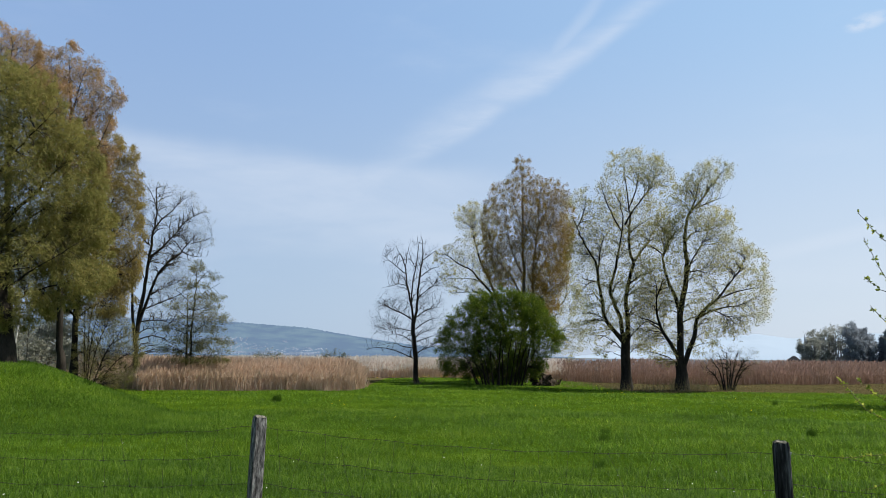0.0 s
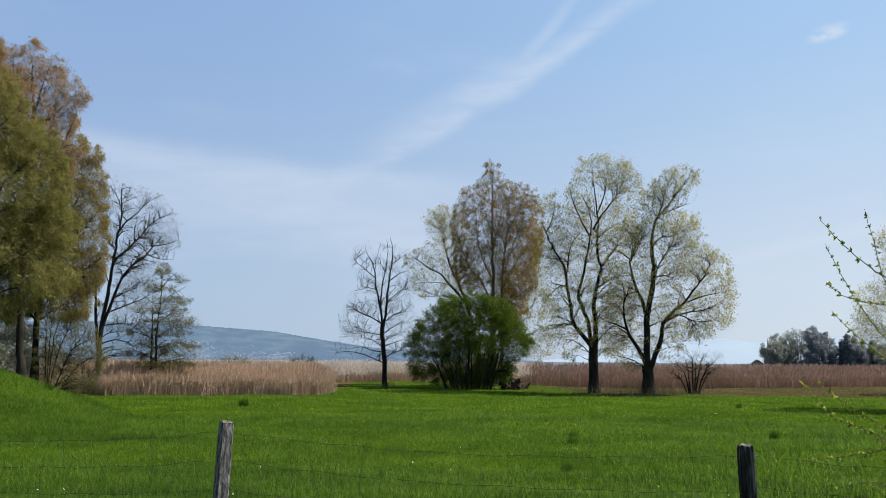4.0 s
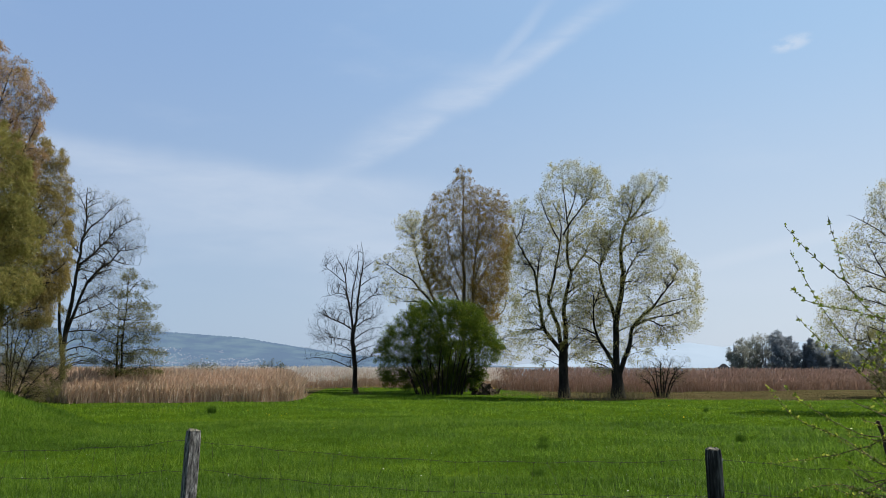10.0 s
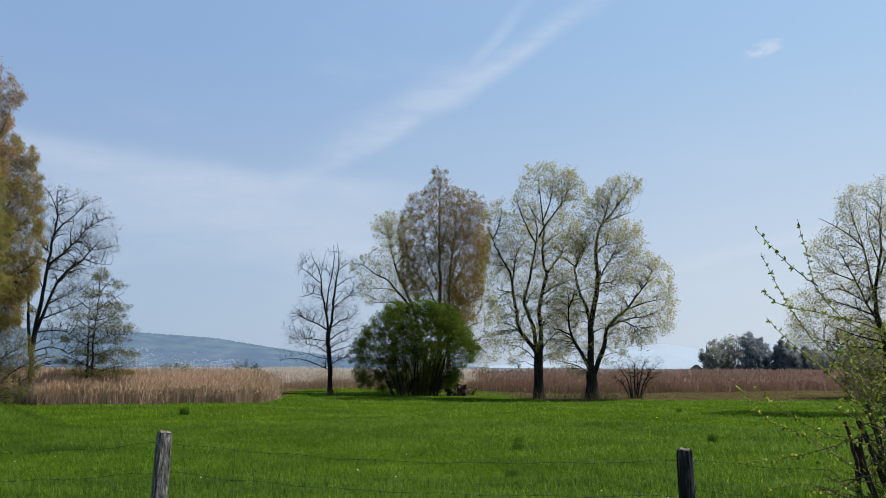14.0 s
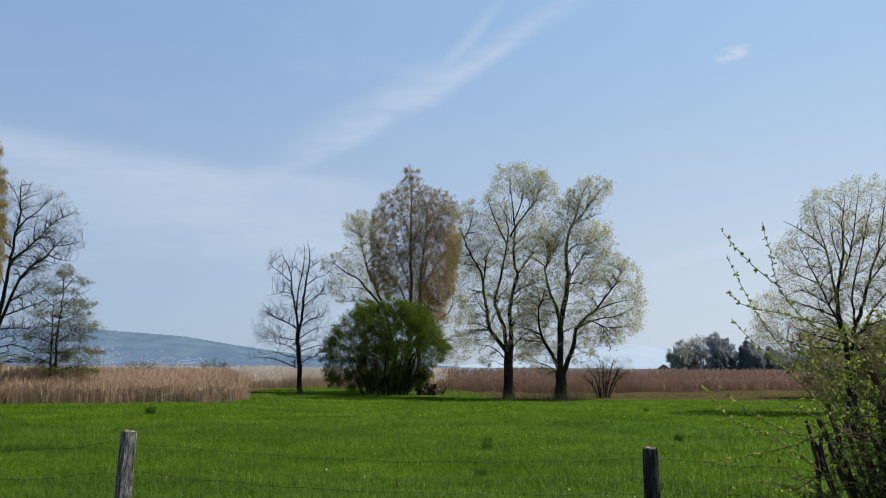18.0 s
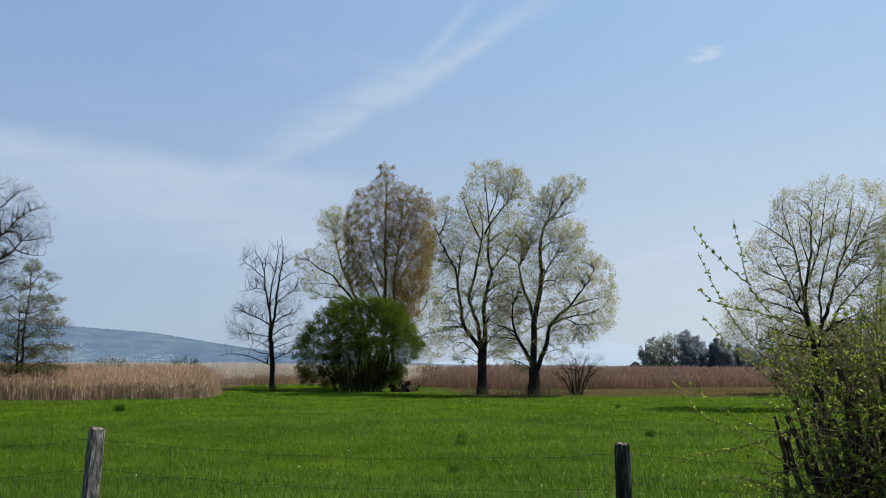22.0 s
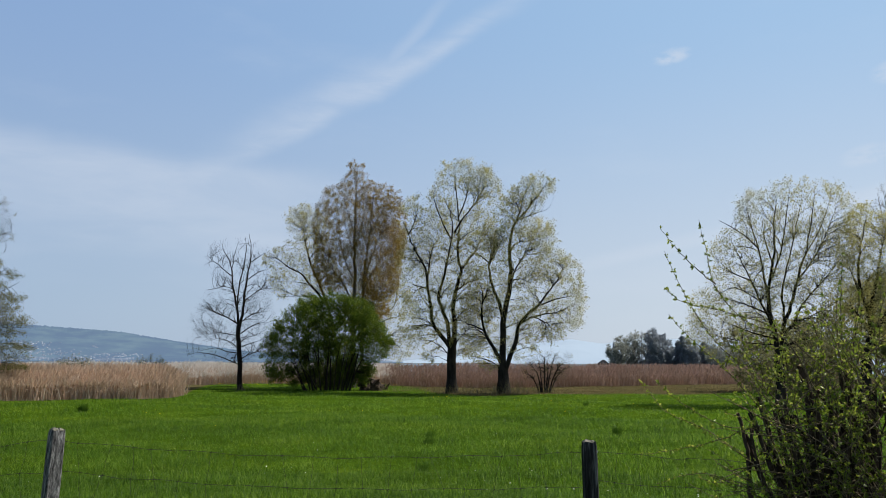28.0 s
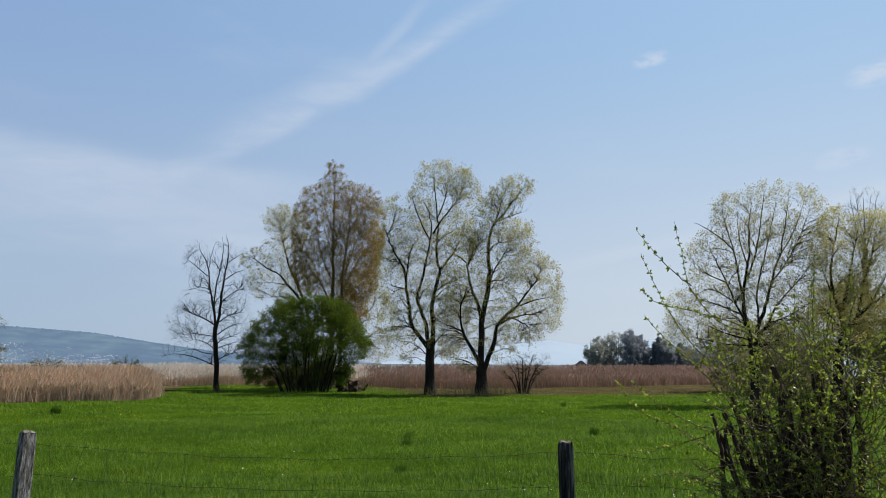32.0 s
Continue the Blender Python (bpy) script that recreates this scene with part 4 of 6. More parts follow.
WILLOW_A = dict(
    at=(13.3, 54.9, 0), turn=13.7,
    lobes=[(0.7, 16.4, 2.0, 1.5), (-0.6, 15.0, 1.4, 1.5), (2.1, 15.2, 1.7, 1.8), (-2.8, 13.2, 1.2, 1.7), (-2.4, 10.8, 1.7, 2.1), (-0.8, 12.3, 2.0, 2.2), (1.2, 12.4, 2.2, 2.2), (2.6, 11.9, 1.1, 2.2, 0.45), (-0.1, 9.8, 2.6, 2.4), (-2.4, 7.8, 1.6, 2.1), (-1.8, 5.2, 2.0, 1.9, 0.45), (0.7, 6.5, 2.6, 2.6, 0.7), (-1.8, 3.4, 1.6, 1.1, 0.25), (1.0, 4.0, 1.8, 1.6, 0.3)],
    limbs=[(0.36, [(0.04, 0.03), (0.09, 1.97), (0.08, 3.4), (0.05, 4.01)]),
            (0.17, [(-0.08, 3.36), (-0.78, 4.3), (-1.37, 5.25), (-1.51, 6.51), (-1.74, 7.68), (-1.87, 9.04), (-2.31, 9.9), (-2.92, 10.99), (-3.25, 11.86), (-3.65, 12.74)]),
            (0.16, [(-0.04, 3.6), (-0.24, 5.04), (-0.62, 6.08), (-0.93, 7.13), (-0.66, 8.17), (-0.39, 9.43), (-0.19, 10.7), (0.16, 12.06), (-0.05, 13.26), (-0.44, 14.36)]),
            (0.18, [(0.28, 3.52), (0.24, 5.25), (0.2, 6.91), (0.52, 8.16), (0.75, 9.2), (0.53, 10.26), (0.51, 11.32), (0.63, 12.6), (0.49, 13.89), (0.37, 15.41), (0.31, 16.5)]),
            (0.07, [(-1.8, 8.61), (-1.61, 9.88), (-1.38, 10.95), (-0.74, 11.87)]),
            (0.06, [(-1.73, 7.77), (-2.47, 7.9), (-3.05, 8.04)])],
    limbs_2=[(0.07, [(-0.68, 7.04), (-1.25, 7.55), (-1.82, 7.73)]),
            (0.05, [(-1.81, 7.85), (-2.56, 7.69), (-3.41, 6.73)]),
            (0.08, [(0.7, 8.99), (1.17, 9.82), (1.79, 10.65), (2.22, 11.48), (2.76, 12.18), (3.58, 12.88)]),
            (0.06, [(0.46, 7.65), (1.12, 8.15), (1.93, 8.47), (2.66, 8.95)]),
            (0.08, [(0.24, 11.97), (0.84, 13.02), (1.47, 13.85), (2.11, 14.68), (2.55, 15.96)]),
            (0.07, [(0.03, 11.46), (-0.6, 12.64), (-1.11, 13.95), (-1.5, 15.41)]),
            (0.05, [(0.32, 3.61), (1.02, 4.43), (1.75, 4.92)]),
            (0.05, [(0.56, 11.45), (1.22, 11.94), (1.96, 12.25)]),
            (0.06, [(0.52, 13.24), (1.04, 14.51), (1.32, 15.8), (1.43, 16.88)]),
            (0.05, [(-3.25, 11.86), (-2.81, 12.93), (-2.62, 14.23)]),
            (0.06, [(-1.44, 6.09), (-2.08, 6.93), (-2.56, 7.78)])])

WILLOW_B = dict(
    at=(16.8, 52.9, 0), turn=17.6,
    lobes=[(2.6, 15.4, 1.4, 1.1), (3.3, 14.9, 0.8, 1.0), (1.7, 14.3, 1.5, 1.4), (0.7, 13.2, 1.5, 1.5), (2.0, 11.6, 2.0, 1.6), (0.4, 10.8, 2.0, 1.8), (2.8, 10.3, 1.2, 1.8), (-1.0, 10.9, 1.4, 1.8, 0.45), (1.9, 8.8, 2.2, 1.9), (4.1, 8.2, 1.7, 2.1), (5.0, 7.1, 1.1, 1.9), (4.4, 5.6, 1.5, 1.3), (2.2, 6.0, 2.4, 1.9), (-0.8, 7.6, 1.9, 2.1), (-1.7, 5.2, 1.9, 2.1, 0.7), (0.9, 4.0, 1.9, 1.7, 0.4), (-1.1, 3.1, 1.6, 1.3, 0.25), (2.8, 4.6, 1.9, 1.0, 0.5)],
    limbs=[(0.42, [(0.02, -0.04), (-0.01, 1.05), (-0.09, 2.02)]),
            (0.25, [(-0.06, 1.83), (-0.04, 3.59), (-0.03, 5.18), (0.2, 6.37), (0.47, 7.57), (0.59, 8.78), (0.52, 10.0), (0.51, 11.02), (0.7, 12.04), (1.08, 12.85), (1.88, 13.84), (2.56, 14.74), (3.09, 15.5)]),
            (0.16, [(-0.2, 2.22), (-0.59, 3.0), (-1.03, 3.79), (-1.39, 4.59), (-1.55, 5.59), (-1.49, 6.48), (-1.6, 7.82)]),
            (0.07, [(-1.43, 4.55), (-2.08, 4.87), (-2.66, 5.07), (-3.43, 5.53)]),
            (0.15, [(0.01, 5.26), (-0.29, 6.58), (-0.72, 7.6), (-0.99, 8.62), (-1.08, 9.56), (-1.54, 10.07), (-2.23, 10.63)]),
            (0.09, [(-1.05, 9.44), (-0.67, 10.45), (-0.13, 11.25), (0.58, 11.76)])],
    limbs_2=[(0.19, [(0.12, 1.71), (0.62, 3.01), (0.95, 3.99), (1.21, 4.97), (1.77, 5.76), (2.53, 6.34), (3.31, 7.32), (3.9, 8.1), (4.34, 9.0)]),
            (0.1, [(1.3, 5.17), (1.94, 5.44), (2.88, 5.75), (3.8, 5.86), (4.91, 6.39)]),
            (0.06, [(0.07, 4.7), (0.61, 4.98), (1.22, 5.17)]),
            (0.08, [(0.47, 7.57), (0.95, 9.18), (1.55, 10.17), (1.96, 10.84)]),
            (0.06, [(0.57, 8.3), (1.3, 8.36), (1.93, 8.02)]),
            (0.07, [(0.53, 10.49), (1.13, 11.2), (1.97, 11.25), (2.66, 11.46)]),
            (0.08, [(0.96, 12.65), (1.38, 13.86), (1.65, 14.88), (2.14, 15.77)]),
            (0.06, [(1.35, 13.0), (2.25, 13.4), (3.28, 13.76)]),
            (0.05, [(2.08, 14.03), (2.35, 15.25), (2.46, 16.08)]),
            (0.06, [(2.72, 6.42), (4.03, 6.91), (5.31, 7.09)])],
    limbs_3=[(0.05, [(2.21, 5.56), (3.22, 5.08), (4.13, 5.08)]),
            (0.05, [(-1.53, 6.4), (-1.15, 7.4), (-0.97, 8.21)])])

GREEN_BUSH = dict(
    at=(4.6, 59.8, 0), turn=4.4,
    lobes=[(0.8, 6.3, 1.6, 1.2), (-1.2, 5.6, 1.9, 1.6, 0.8), (-2.8, 4.3, 1.6, 1.8, 0.6), (-4.0, 3.1, 1.1, 1.3, 0.4), (2.1, 4.9, 2.0, 2.0), (3.3, 3.6, 1.5, 1.6), (4.3, 3.1, 0.5, 0.5, 0.5), (-0.3, 3.6, 3.4, 2.3), (-2.1, 2.0, 2.3, 1.5, 1.0), (0.0, 1.6, 2.5, 1.5, 1.3), (1.9, 1.8, 1.6, 1.5, 1.1), (-3.8, 1.5, 1.2, 0.7, 0.5), (-0.8, 0.9, 1.5, 0.8, 1.5), (0.9, 0.9, 1.5, 0.8, 1.5)],
    limbs=[(0.053, [(-1.51, -0.02), (-2.5, 1.74), (-3.36, 3.15)]),
            (0.04, [(-1.42, -0.02), (-2.73, 2.62), (-3.78, 4.81)]),
            (0.053, [(-1.02, -0.01), (-2.05, 1.96), (-3.14, 3.56)]),
            (0.056, [(-1.15, -0.01), (-2.09, 0.86), (-2.9, 1.6)]),
            (0.042, [(-0.88, -0.01), (-1.74, 2.72), (-2.65, 4.95)]),
            (0.061, [(-1.02, -0.01), (-1.51, 2.41), (-1.97, 4.37)]),
            (0.047, [(-0.66, -0.01), (-1.15, 1.71), (-1.92, 3.08)]),
            (0.04, [(-0.48, -0.0), (-0.8, 3.35), (-0.71, 6.18)]),
            (0.049, [(-0.35, -0.0), (-0.84, 2.2), (-1.29, 4.02)]),
            (0.062, [(-0.39, -0.0), (-1.55, 1.35), (-3.22, 2.49)]),
            (0.054, [(-0.17, 0.0), (0.01, 2.65), (0.01, 4.79)]),
            (0.051, [(-0.26, -0.0), (-0.08, 1.81), (-0.04, 3.27)]),
            (0.042, [(0.05, 0.0), (-1.24, 0.96), (-3.39, 1.68)])],
    limbs_2=[(0.058, [(-0.04, 0.0), (-0.04, 2.52), (0.41, 4.57)]),
            (0.06, [(0.18, 0.01), (0.19, 2.65), (-0.08, 4.79)]),
            (0.043, [(0.18, 0.01), (-0.57, 2.29), (-2.1, 4.15)]),
            (0.042, [(0.58, 0.01), (1.3, 2.97), (1.72, 5.43)]),
            (0.045, [(0.41, 0.01), (0.77, 2.97), (1.45, 5.38)]),
            (0.042, [(0.72, 0.01), (1.21, 2.93), (1.27, 5.34)]),
            (0.049, [(0.94, 0.02), (1.66, 3.11), (2.43, 5.66)]),
            (0.063, [(0.94, 0.02), (1.83, 2.31), (2.65, 4.23)]),
            (0.042, [(0.98, 0.02), (1.74, 2.14), (2.64, 3.83)]),
            (0.046, [(1.29, 0.02), (1.93, 2.98), (2.74, 5.39)]),
            (0.035, [(1.25, 0.02), (2.1, 2.27), (2.65, 4.1)]),
            (0.055, [(1.38, 0.02), (2.5, 2.19), (3.67, 3.97)]),
            (0.063, [(1.56, 0.02), (2.42, 3.43), (2.79, 6.25)])])

SMALL_BUSH = dict(
    at=(20.0, 53.4, 0), turn=20.5,
    lobes=[(0.7, 2.1, 1.5, 1.2), (1.4, 2.4, 0.9, 0.8), (-0.5, 2.0, 1.1, 1.0), (0.1, 1.7, 1.9, 1.1), (-0.8, 1.4, 0.7, 0.5)],
    limbs=[(0.075, [(0.01, 0.09), (-0.32, 1.18), (-0.78, 2.04)]),
            (0.075, [(0.08, 0.09), (0.15, 1.66), (0.12, 2.76)]),
            (0.075, [(0.16, 0.09), (0.55, 1.47), (0.86, 2.65)]),
            (0.075, [(0.2, 0.09), (0.92, 1.47), (1.77, 2.46)]),
            (0.06, [(-0.03, 0.08), (-0.7, 1.05), (-1.44, 1.44)]),
            (0.065, [(0.12, 0.09), (0.36, 1.46), (0.4, 2.45)]),
            (0.06, [(0.27, 0.09), (1.06, 1.28), (2.04, 2.0)]),
            (0.06, [(0.01, 0.09), (-0.16, 1.46), (-0.37, 2.64)])])

ALDER = dict(
    at=(-19.5, 48.2, 0), turn=-22.1,
    lobes=[(0.5, 11.8, 1.4, 1.7, 0.7), (2.0, 11.6, 1.5, 1.7, 0.8), (3.1, 10.5, 1.2, 1.6), (1.6, 9.4, 2.0, 2.0), (0.1, 10.5, 0.8, 2.4), (1.7, 7.2, 1.8, 1.8), (1.3, 5.0, 1.8, 1.8), (1.6, 3.1, 1.4, 1.2), (3.6, 9.6, 0.9, 0.6), (3.2, 11.4, 0.8, 0.6), (-0.4, 12.5, 0.9, 1.0), (-0.6, 7.8, 0.6, 1.6)],
    limbs=[(0.16, [(0.03, 0.97), (-0.01, 2.04), (-0.08, 3.11), (-0.01, 4.12)]),
            (0.11, [(-0.06, 2.4), (-0.34, 4.55), (-0.48, 6.36), (-0.49, 7.46), (-0.58, 8.37), (-0.84, 9.28)]),
            (0.13, [(-0.05, 3.83), (0.15, 5.47), (0.24, 6.76), (0.33, 8.06), (0.45, 9.37), (0.56, 10.5), (0.66, 11.64), (0.56, 12.78), (0.56, 13.35)]),
            (0.11, [(0.03, 4.13), (0.36, 5.3), (0.64, 6.22), (0.99, 7.35), (1.57, 8.13), (2.24, 8.73), (2.7, 9.33), (3.34, 9.48), (4.12, 9.84)]),
            (0.08, [(0.37, 8.39), (0.9, 8.83), (1.39, 9.43), (1.88, 10.03), (2.37, 10.83), (3.05, 11.38), (3.76, 11.83)]),
            (0.06, [(0.57, 10.2), (0.95, 10.91), (1.45, 11.4), (1.94, 12.06), (2.44, 12.76)])],
    limbs_2=[(0.05, [(0.43, 9.14), (0.03, 9.52), (-0.23, 10.44), (-0.26, 11.94)]),
            (0.06, [(0.11, 4.93), (0.94, 5.32), (1.78, 5.72), (2.53, 6.12)]),
            (0.05, [(0.46, 5.85), (1.22, 6.36), (2.14, 6.77)]),
            (0.05, [(0.06, 4.2), (1.0, 4.33), (1.69, 4.24), (2.53, 3.68)]),
            (0.045, [(0.01, 3.4), (0.46, 3.77), (1.47, 3.94)]),
            (0.05, [(-0.0, 3.04), (0.72, 3.31), (1.59, 3.14), (2.37, 2.65)]),
            (0.04, [(0.66, 11.57), (0.34, 12.37), (0.03, 12.92)]),
            (0.04, [(1.55, 9.55), (1.5, 10.57), (1.66, 11.35)]),
            (0.04, [(0.27, 6.76), (-0.14, 7.84), (-0.25, 8.58)]),
            (0.04, [(2.3, 8.81), (3.03, 8.59), (3.93, 8.64)])])

YOUNG_ALDER = dict(
    at=(-16.1, 47.9, 0), turn=-18.6,
    lobes=[(0.3, 7.7, 0.5, 0.5), (0.7, 7.2, 1.0, 0.3), (0.3, 6.5, 1.3, 0.3), (0.8, 5.8, 1.3, 0.3), (0.3, 5.2, 1.7, 0.4), (0.9, 4.5, 1.8, 0.4), (0.2, 3.8, 2.2, 0.4), (0.7, 3.1, 2.2, 0.4), (0.3, 2.5, 2.4, 0.3), (0.6, 1.9, 2.1, 0.3, 0.8)],
    limbs=[(0.1, [(-0.05, 1.3), (-0.12, 3.14), (-0.17, 4.57), (-0.29, 6.2)]),
            (0.09, [(0.19, 1.3), (0.13, 3.5), (0.23, 5.49), (0.24, 7.13), (0.29, 8.23)]),
            (0.035, [(0.12, 4.4), (0.78, 4.96), (1.73, 5.35)]),
            (0.035, [(0.13, 3.5), (1.0, 4.1), (2.22, 4.09)]),
            (0.035, [(0.14, 2.72), (1.05, 3.16), (2.19, 3.18)]),
            (0.035, [(-0.03, 2.15), (-0.8, 2.56), (-1.66, 2.9)]),
            (0.04, [(0.13, 1.65), (1.11, 2.02), (2.24, 2.28)]),
            (0.03, [(-0.1, 3.43), (-0.87, 3.73), (-1.48, 3.9)]),
            (0.03, [(-0.16, 4.5), (-0.76, 4.92), (-1.35, 5.08)]),
            (0.03, [(0.22, 5.6), (0.88, 6.24), (1.73, 6.82)]),
            (0.03, [(-0.26, 5.65), (-0.84, 6.17), (-1.29, 6.41)]),
            (0.03, [(0.27, 6.69), (0.66, 7.22), (1.06, 7.61)])])

LEFT_SHRUB = dict(
    at=(-19.5, 41.7, 0.3), turn=-25.1,
    lobes=[(0.1, 3.2, 0.9, 1.3), (1.0, 3.4, 1.0, 1.3), (1.4, 2.0, 1.4, 1.2), (0.2, 1.7, 1.0, 1.4), (2.0, 2.0, 0.7, 1.4), (1.0, 0.8, 1.4, 0.8), (-0.3, 3.9, 0.5, 0.8)],
    limbs=[(0.05, [(-0.02, 0.14), (-0.07, 2.04), (-0.06, 3.91)]),
            (0.05, [(-0.02, 0.14), (0.35, 2.05), (0.94, 3.94)]),
            (0.045, [(0.06, 0.14), (0.8, 1.74), (1.62, 3.33)]),
            (0.05, [(-0.02, 0.14), (-0.26, 2.66), (-0.38, 4.37)]),
            (0.04, [(0.14, 0.14), (1.26, 1.28), (2.33, 2.07)]),
            (0.035, [(0.06, 0.14), (0.72, 0.81), (2.09, 1.13)]),
            (0.04, [(0.0, 0.14), (0.08, 2.67), (0.35, 4.08)]),
            (0.04, [(0.09, 0.14), (0.92, 2.06), (2.03, 3.02)])])

LARCH = dict(
    at=(-20.7, 34.3, 1.8), turn=-31.1,
    lobes=[(-1.2, 12.8, 2.2, 2.2), (0.5, 12.0, 1.7, 1.6), (2.1, 10.3, 1.7, 1.9), (0.3, 9.5, 2.8, 2.5), (3.4, 9.7, 0.9, 1.2), (2.5, 7.8, 2.2, 2.2), (0.5, 6.3, 3.4, 2.8), (3.6, 6.6, 1.5, 1.8), (1.4, 4.3, 3.3, 2.0), (3.8, 4.6, 1.5, 1.4), (0.6, 2.7, 2.3, 1.2)],
    limbs=[(0.36, [(0.86, -0.29), (0.65, 1.25), (0.32, 3.06), (-0.14, 5.4)]),
            (0.27, [(-0.14, 5.4), (-0.72, 8.8), (-1.18, 11.72), (-1.55, 14.69)]),
            (0.1, [(0.15, 3.71), (1.41, 5.26), (2.72, 7.09), (3.52, 8.11)]),
            (0.1, [(-0.25, 5.86), (1.1, 7.68), (2.41, 9.53), (3.68, 11.16)]),
            (0.09, [(-0.63, 8.01), (0.47, 9.8), (1.99, 11.88)]),
            (0.08, [(-0.94, 10.12), (0.35, 11.31), (1.19, 12.73)]),
            (0.07, [(-1.2, 11.86), (0.38, 13.85), (1.03, 14.86)]),
            (0.07, [(0.31, 3.19), (1.61, 4.2), (2.97, 5.25)]),
            (0.06, [(0.44, 2.41), (1.46, 3.12), (2.61, 3.59), (3.45, 3.77)]),
            (0.07, [(-0.13, 5.26), (1.4, 6.89), (2.54, 7.85)]),
            (0.07, [(0.03, 4.35), (-1.65, 5.52), (-2.35, 6.23)]),
            (0.07, [(-0.78, 8.79), (-2.25, 9.91), (-2.95, 10.59)])],
    limbs_2=[(0.05, [(-0.47, 7.17), (0.44, 7.25), (1.72, 7.42)]),
            (0.05, [(0.29, 2.93), (-0.83, 3.52), (-1.7, 3.72)])])

LEFT_BIRCH_A = dict(
    at=(-20.3, 40.2, 1.8), turn=-26.8,
    lobes=[(-1.4, 15.9, 1.4, 1.2), (0.1, 15.9, 1.3, 0.9), (0.8, 14.7, 1.3, 1.1), (-1.5, 14.1, 1.4, 1.6), (-0.1, 13.6, 1.8, 1.6), (1.3, 13.6, 0.6, 0.9), (-0.8, 11.6, 1.8, 1.6), (0.4, 11.4, 1.6, 1.6), (-0.7, 17.1, 0.6, 0.5)],
    limbs=[(0.17, [(0.04, -0.22), (-0.18, 2.32), (-0.33, 5.05), (-0.34, 7.84)]),
            (0.14, [(-0.34, 7.84), (-0.36, 10.68), (-0.45, 13.57), (-0.67, 15.3), (-0.75, 16.3)]),
            (0.07, [(-0.36, 8.47), (0.24, 11.4), (0.62, 14.07), (0.73, 15.42)]),
            (0.06, [(-0.37, 9.41), (-1.08, 12.18), (-1.46, 14.37), (-1.66, 16.29)]),
            (0.06, [(-0.38, 11.0), (0.25, 13.19), (1.18, 14.33), (1.53, 14.89)]),
            (0.05, [(-0.43, 13.25), (-0.16, 14.93), (0.18, 16.31)]),
            (0.05, [(-0.4, 9.72), (0.45, 10.46), (1.19, 12.18), (1.54, 13.39)]),
            (0.05, [(-0.45, 11.95), (-1.06, 13.79), (-1.34, 15.7)])])

LEFT_BIRCH_B = dict(
    at=(-20.5, 42.3, 1.6), turn=-25.8,
    lobes=[(0.8, 12.5, 1.0, 0.9), (1.9, 12.1, 0.7, 0.7), (1.2, 10.9, 1.5, 1.3), (2.0, 9.6, 0.9, 1.5), (0.7, 9.5, 1.8, 1.8), (-0.1, 7.8, 2.2, 2.2), (1.9, 7.6, 1.2, 1.8), (1.6, 5.6, 1.5, 1.8), (0.4, 5.5, 2.1, 1.8), (2.6, 6.7, 0.6, 1.1), (-0.9, 3.9, 1.6, 1.1), (1.1, 3.6, 1.7, 1.0)],
    limbs=[(0.16, [(-0.03, -0.04), (-0.14, 2.31), (-0.07, 4.55), (0.15, 6.84)]),
            (0.12, [(0.15, 6.84), (0.48, 9.18), (0.76, 11.23), (0.82, 13.12)]),
            (0.07, [(0.07, 5.85), (0.81, 7.88), (1.43, 9.95), (1.8, 12.22)]),
            (0.06, [(-0.1, 4.23), (0.78, 6.23), (1.86, 7.97), (2.56, 9.05)]),
            (0.05, [(-0.14, 3.11), (0.77, 4.27), (1.74, 5.3), (2.69, 6.03)]),
            (0.05, [(-0.13, 3.43), (-0.84, 4.51), (-1.31, 5.12)]),
            (0.05, [(0.25, 7.5), (-0.45, 9.09), (-0.81, 10.04)]),
            (0.05, [(-0.15, 2.47), (0.55, 3.13), (1.55, 3.66)])])

LEFT_BIRCH_C = dict(
    at=(-21.8, 38.2, 1.8), turn=-29.7,
    lobes=[(-0.9, 16.4, 1.2, 1.1), (-1.7, 16.5, 1.2, 1.1), (-2.5, 15.9, 1.4, 1.4), (-1.1, 14.9, 1.6, 1.4), (-0.5, 16.0, 0.6, 0.7)],
    limbs=[(0.17, [(0.06, -0.21), (-0.37, 3.92), (-0.77, 8.28), (-0.96, 11.26)]),
            (0.1, [(-0.96, 11.26), (-1.13, 13.99), (-1.28, 17.08)]),
            (0.06, [(-0.94, 10.96), (-0.62, 14.09), (-0.56, 16.61)]),
            (0.06, [(-0.94, 10.66), (-1.83, 13.85), (-2.28, 16.22)]),
            (0.05, [(-1.04, 12.16), (-1.53, 14.84), (-1.78, 16.96)])])

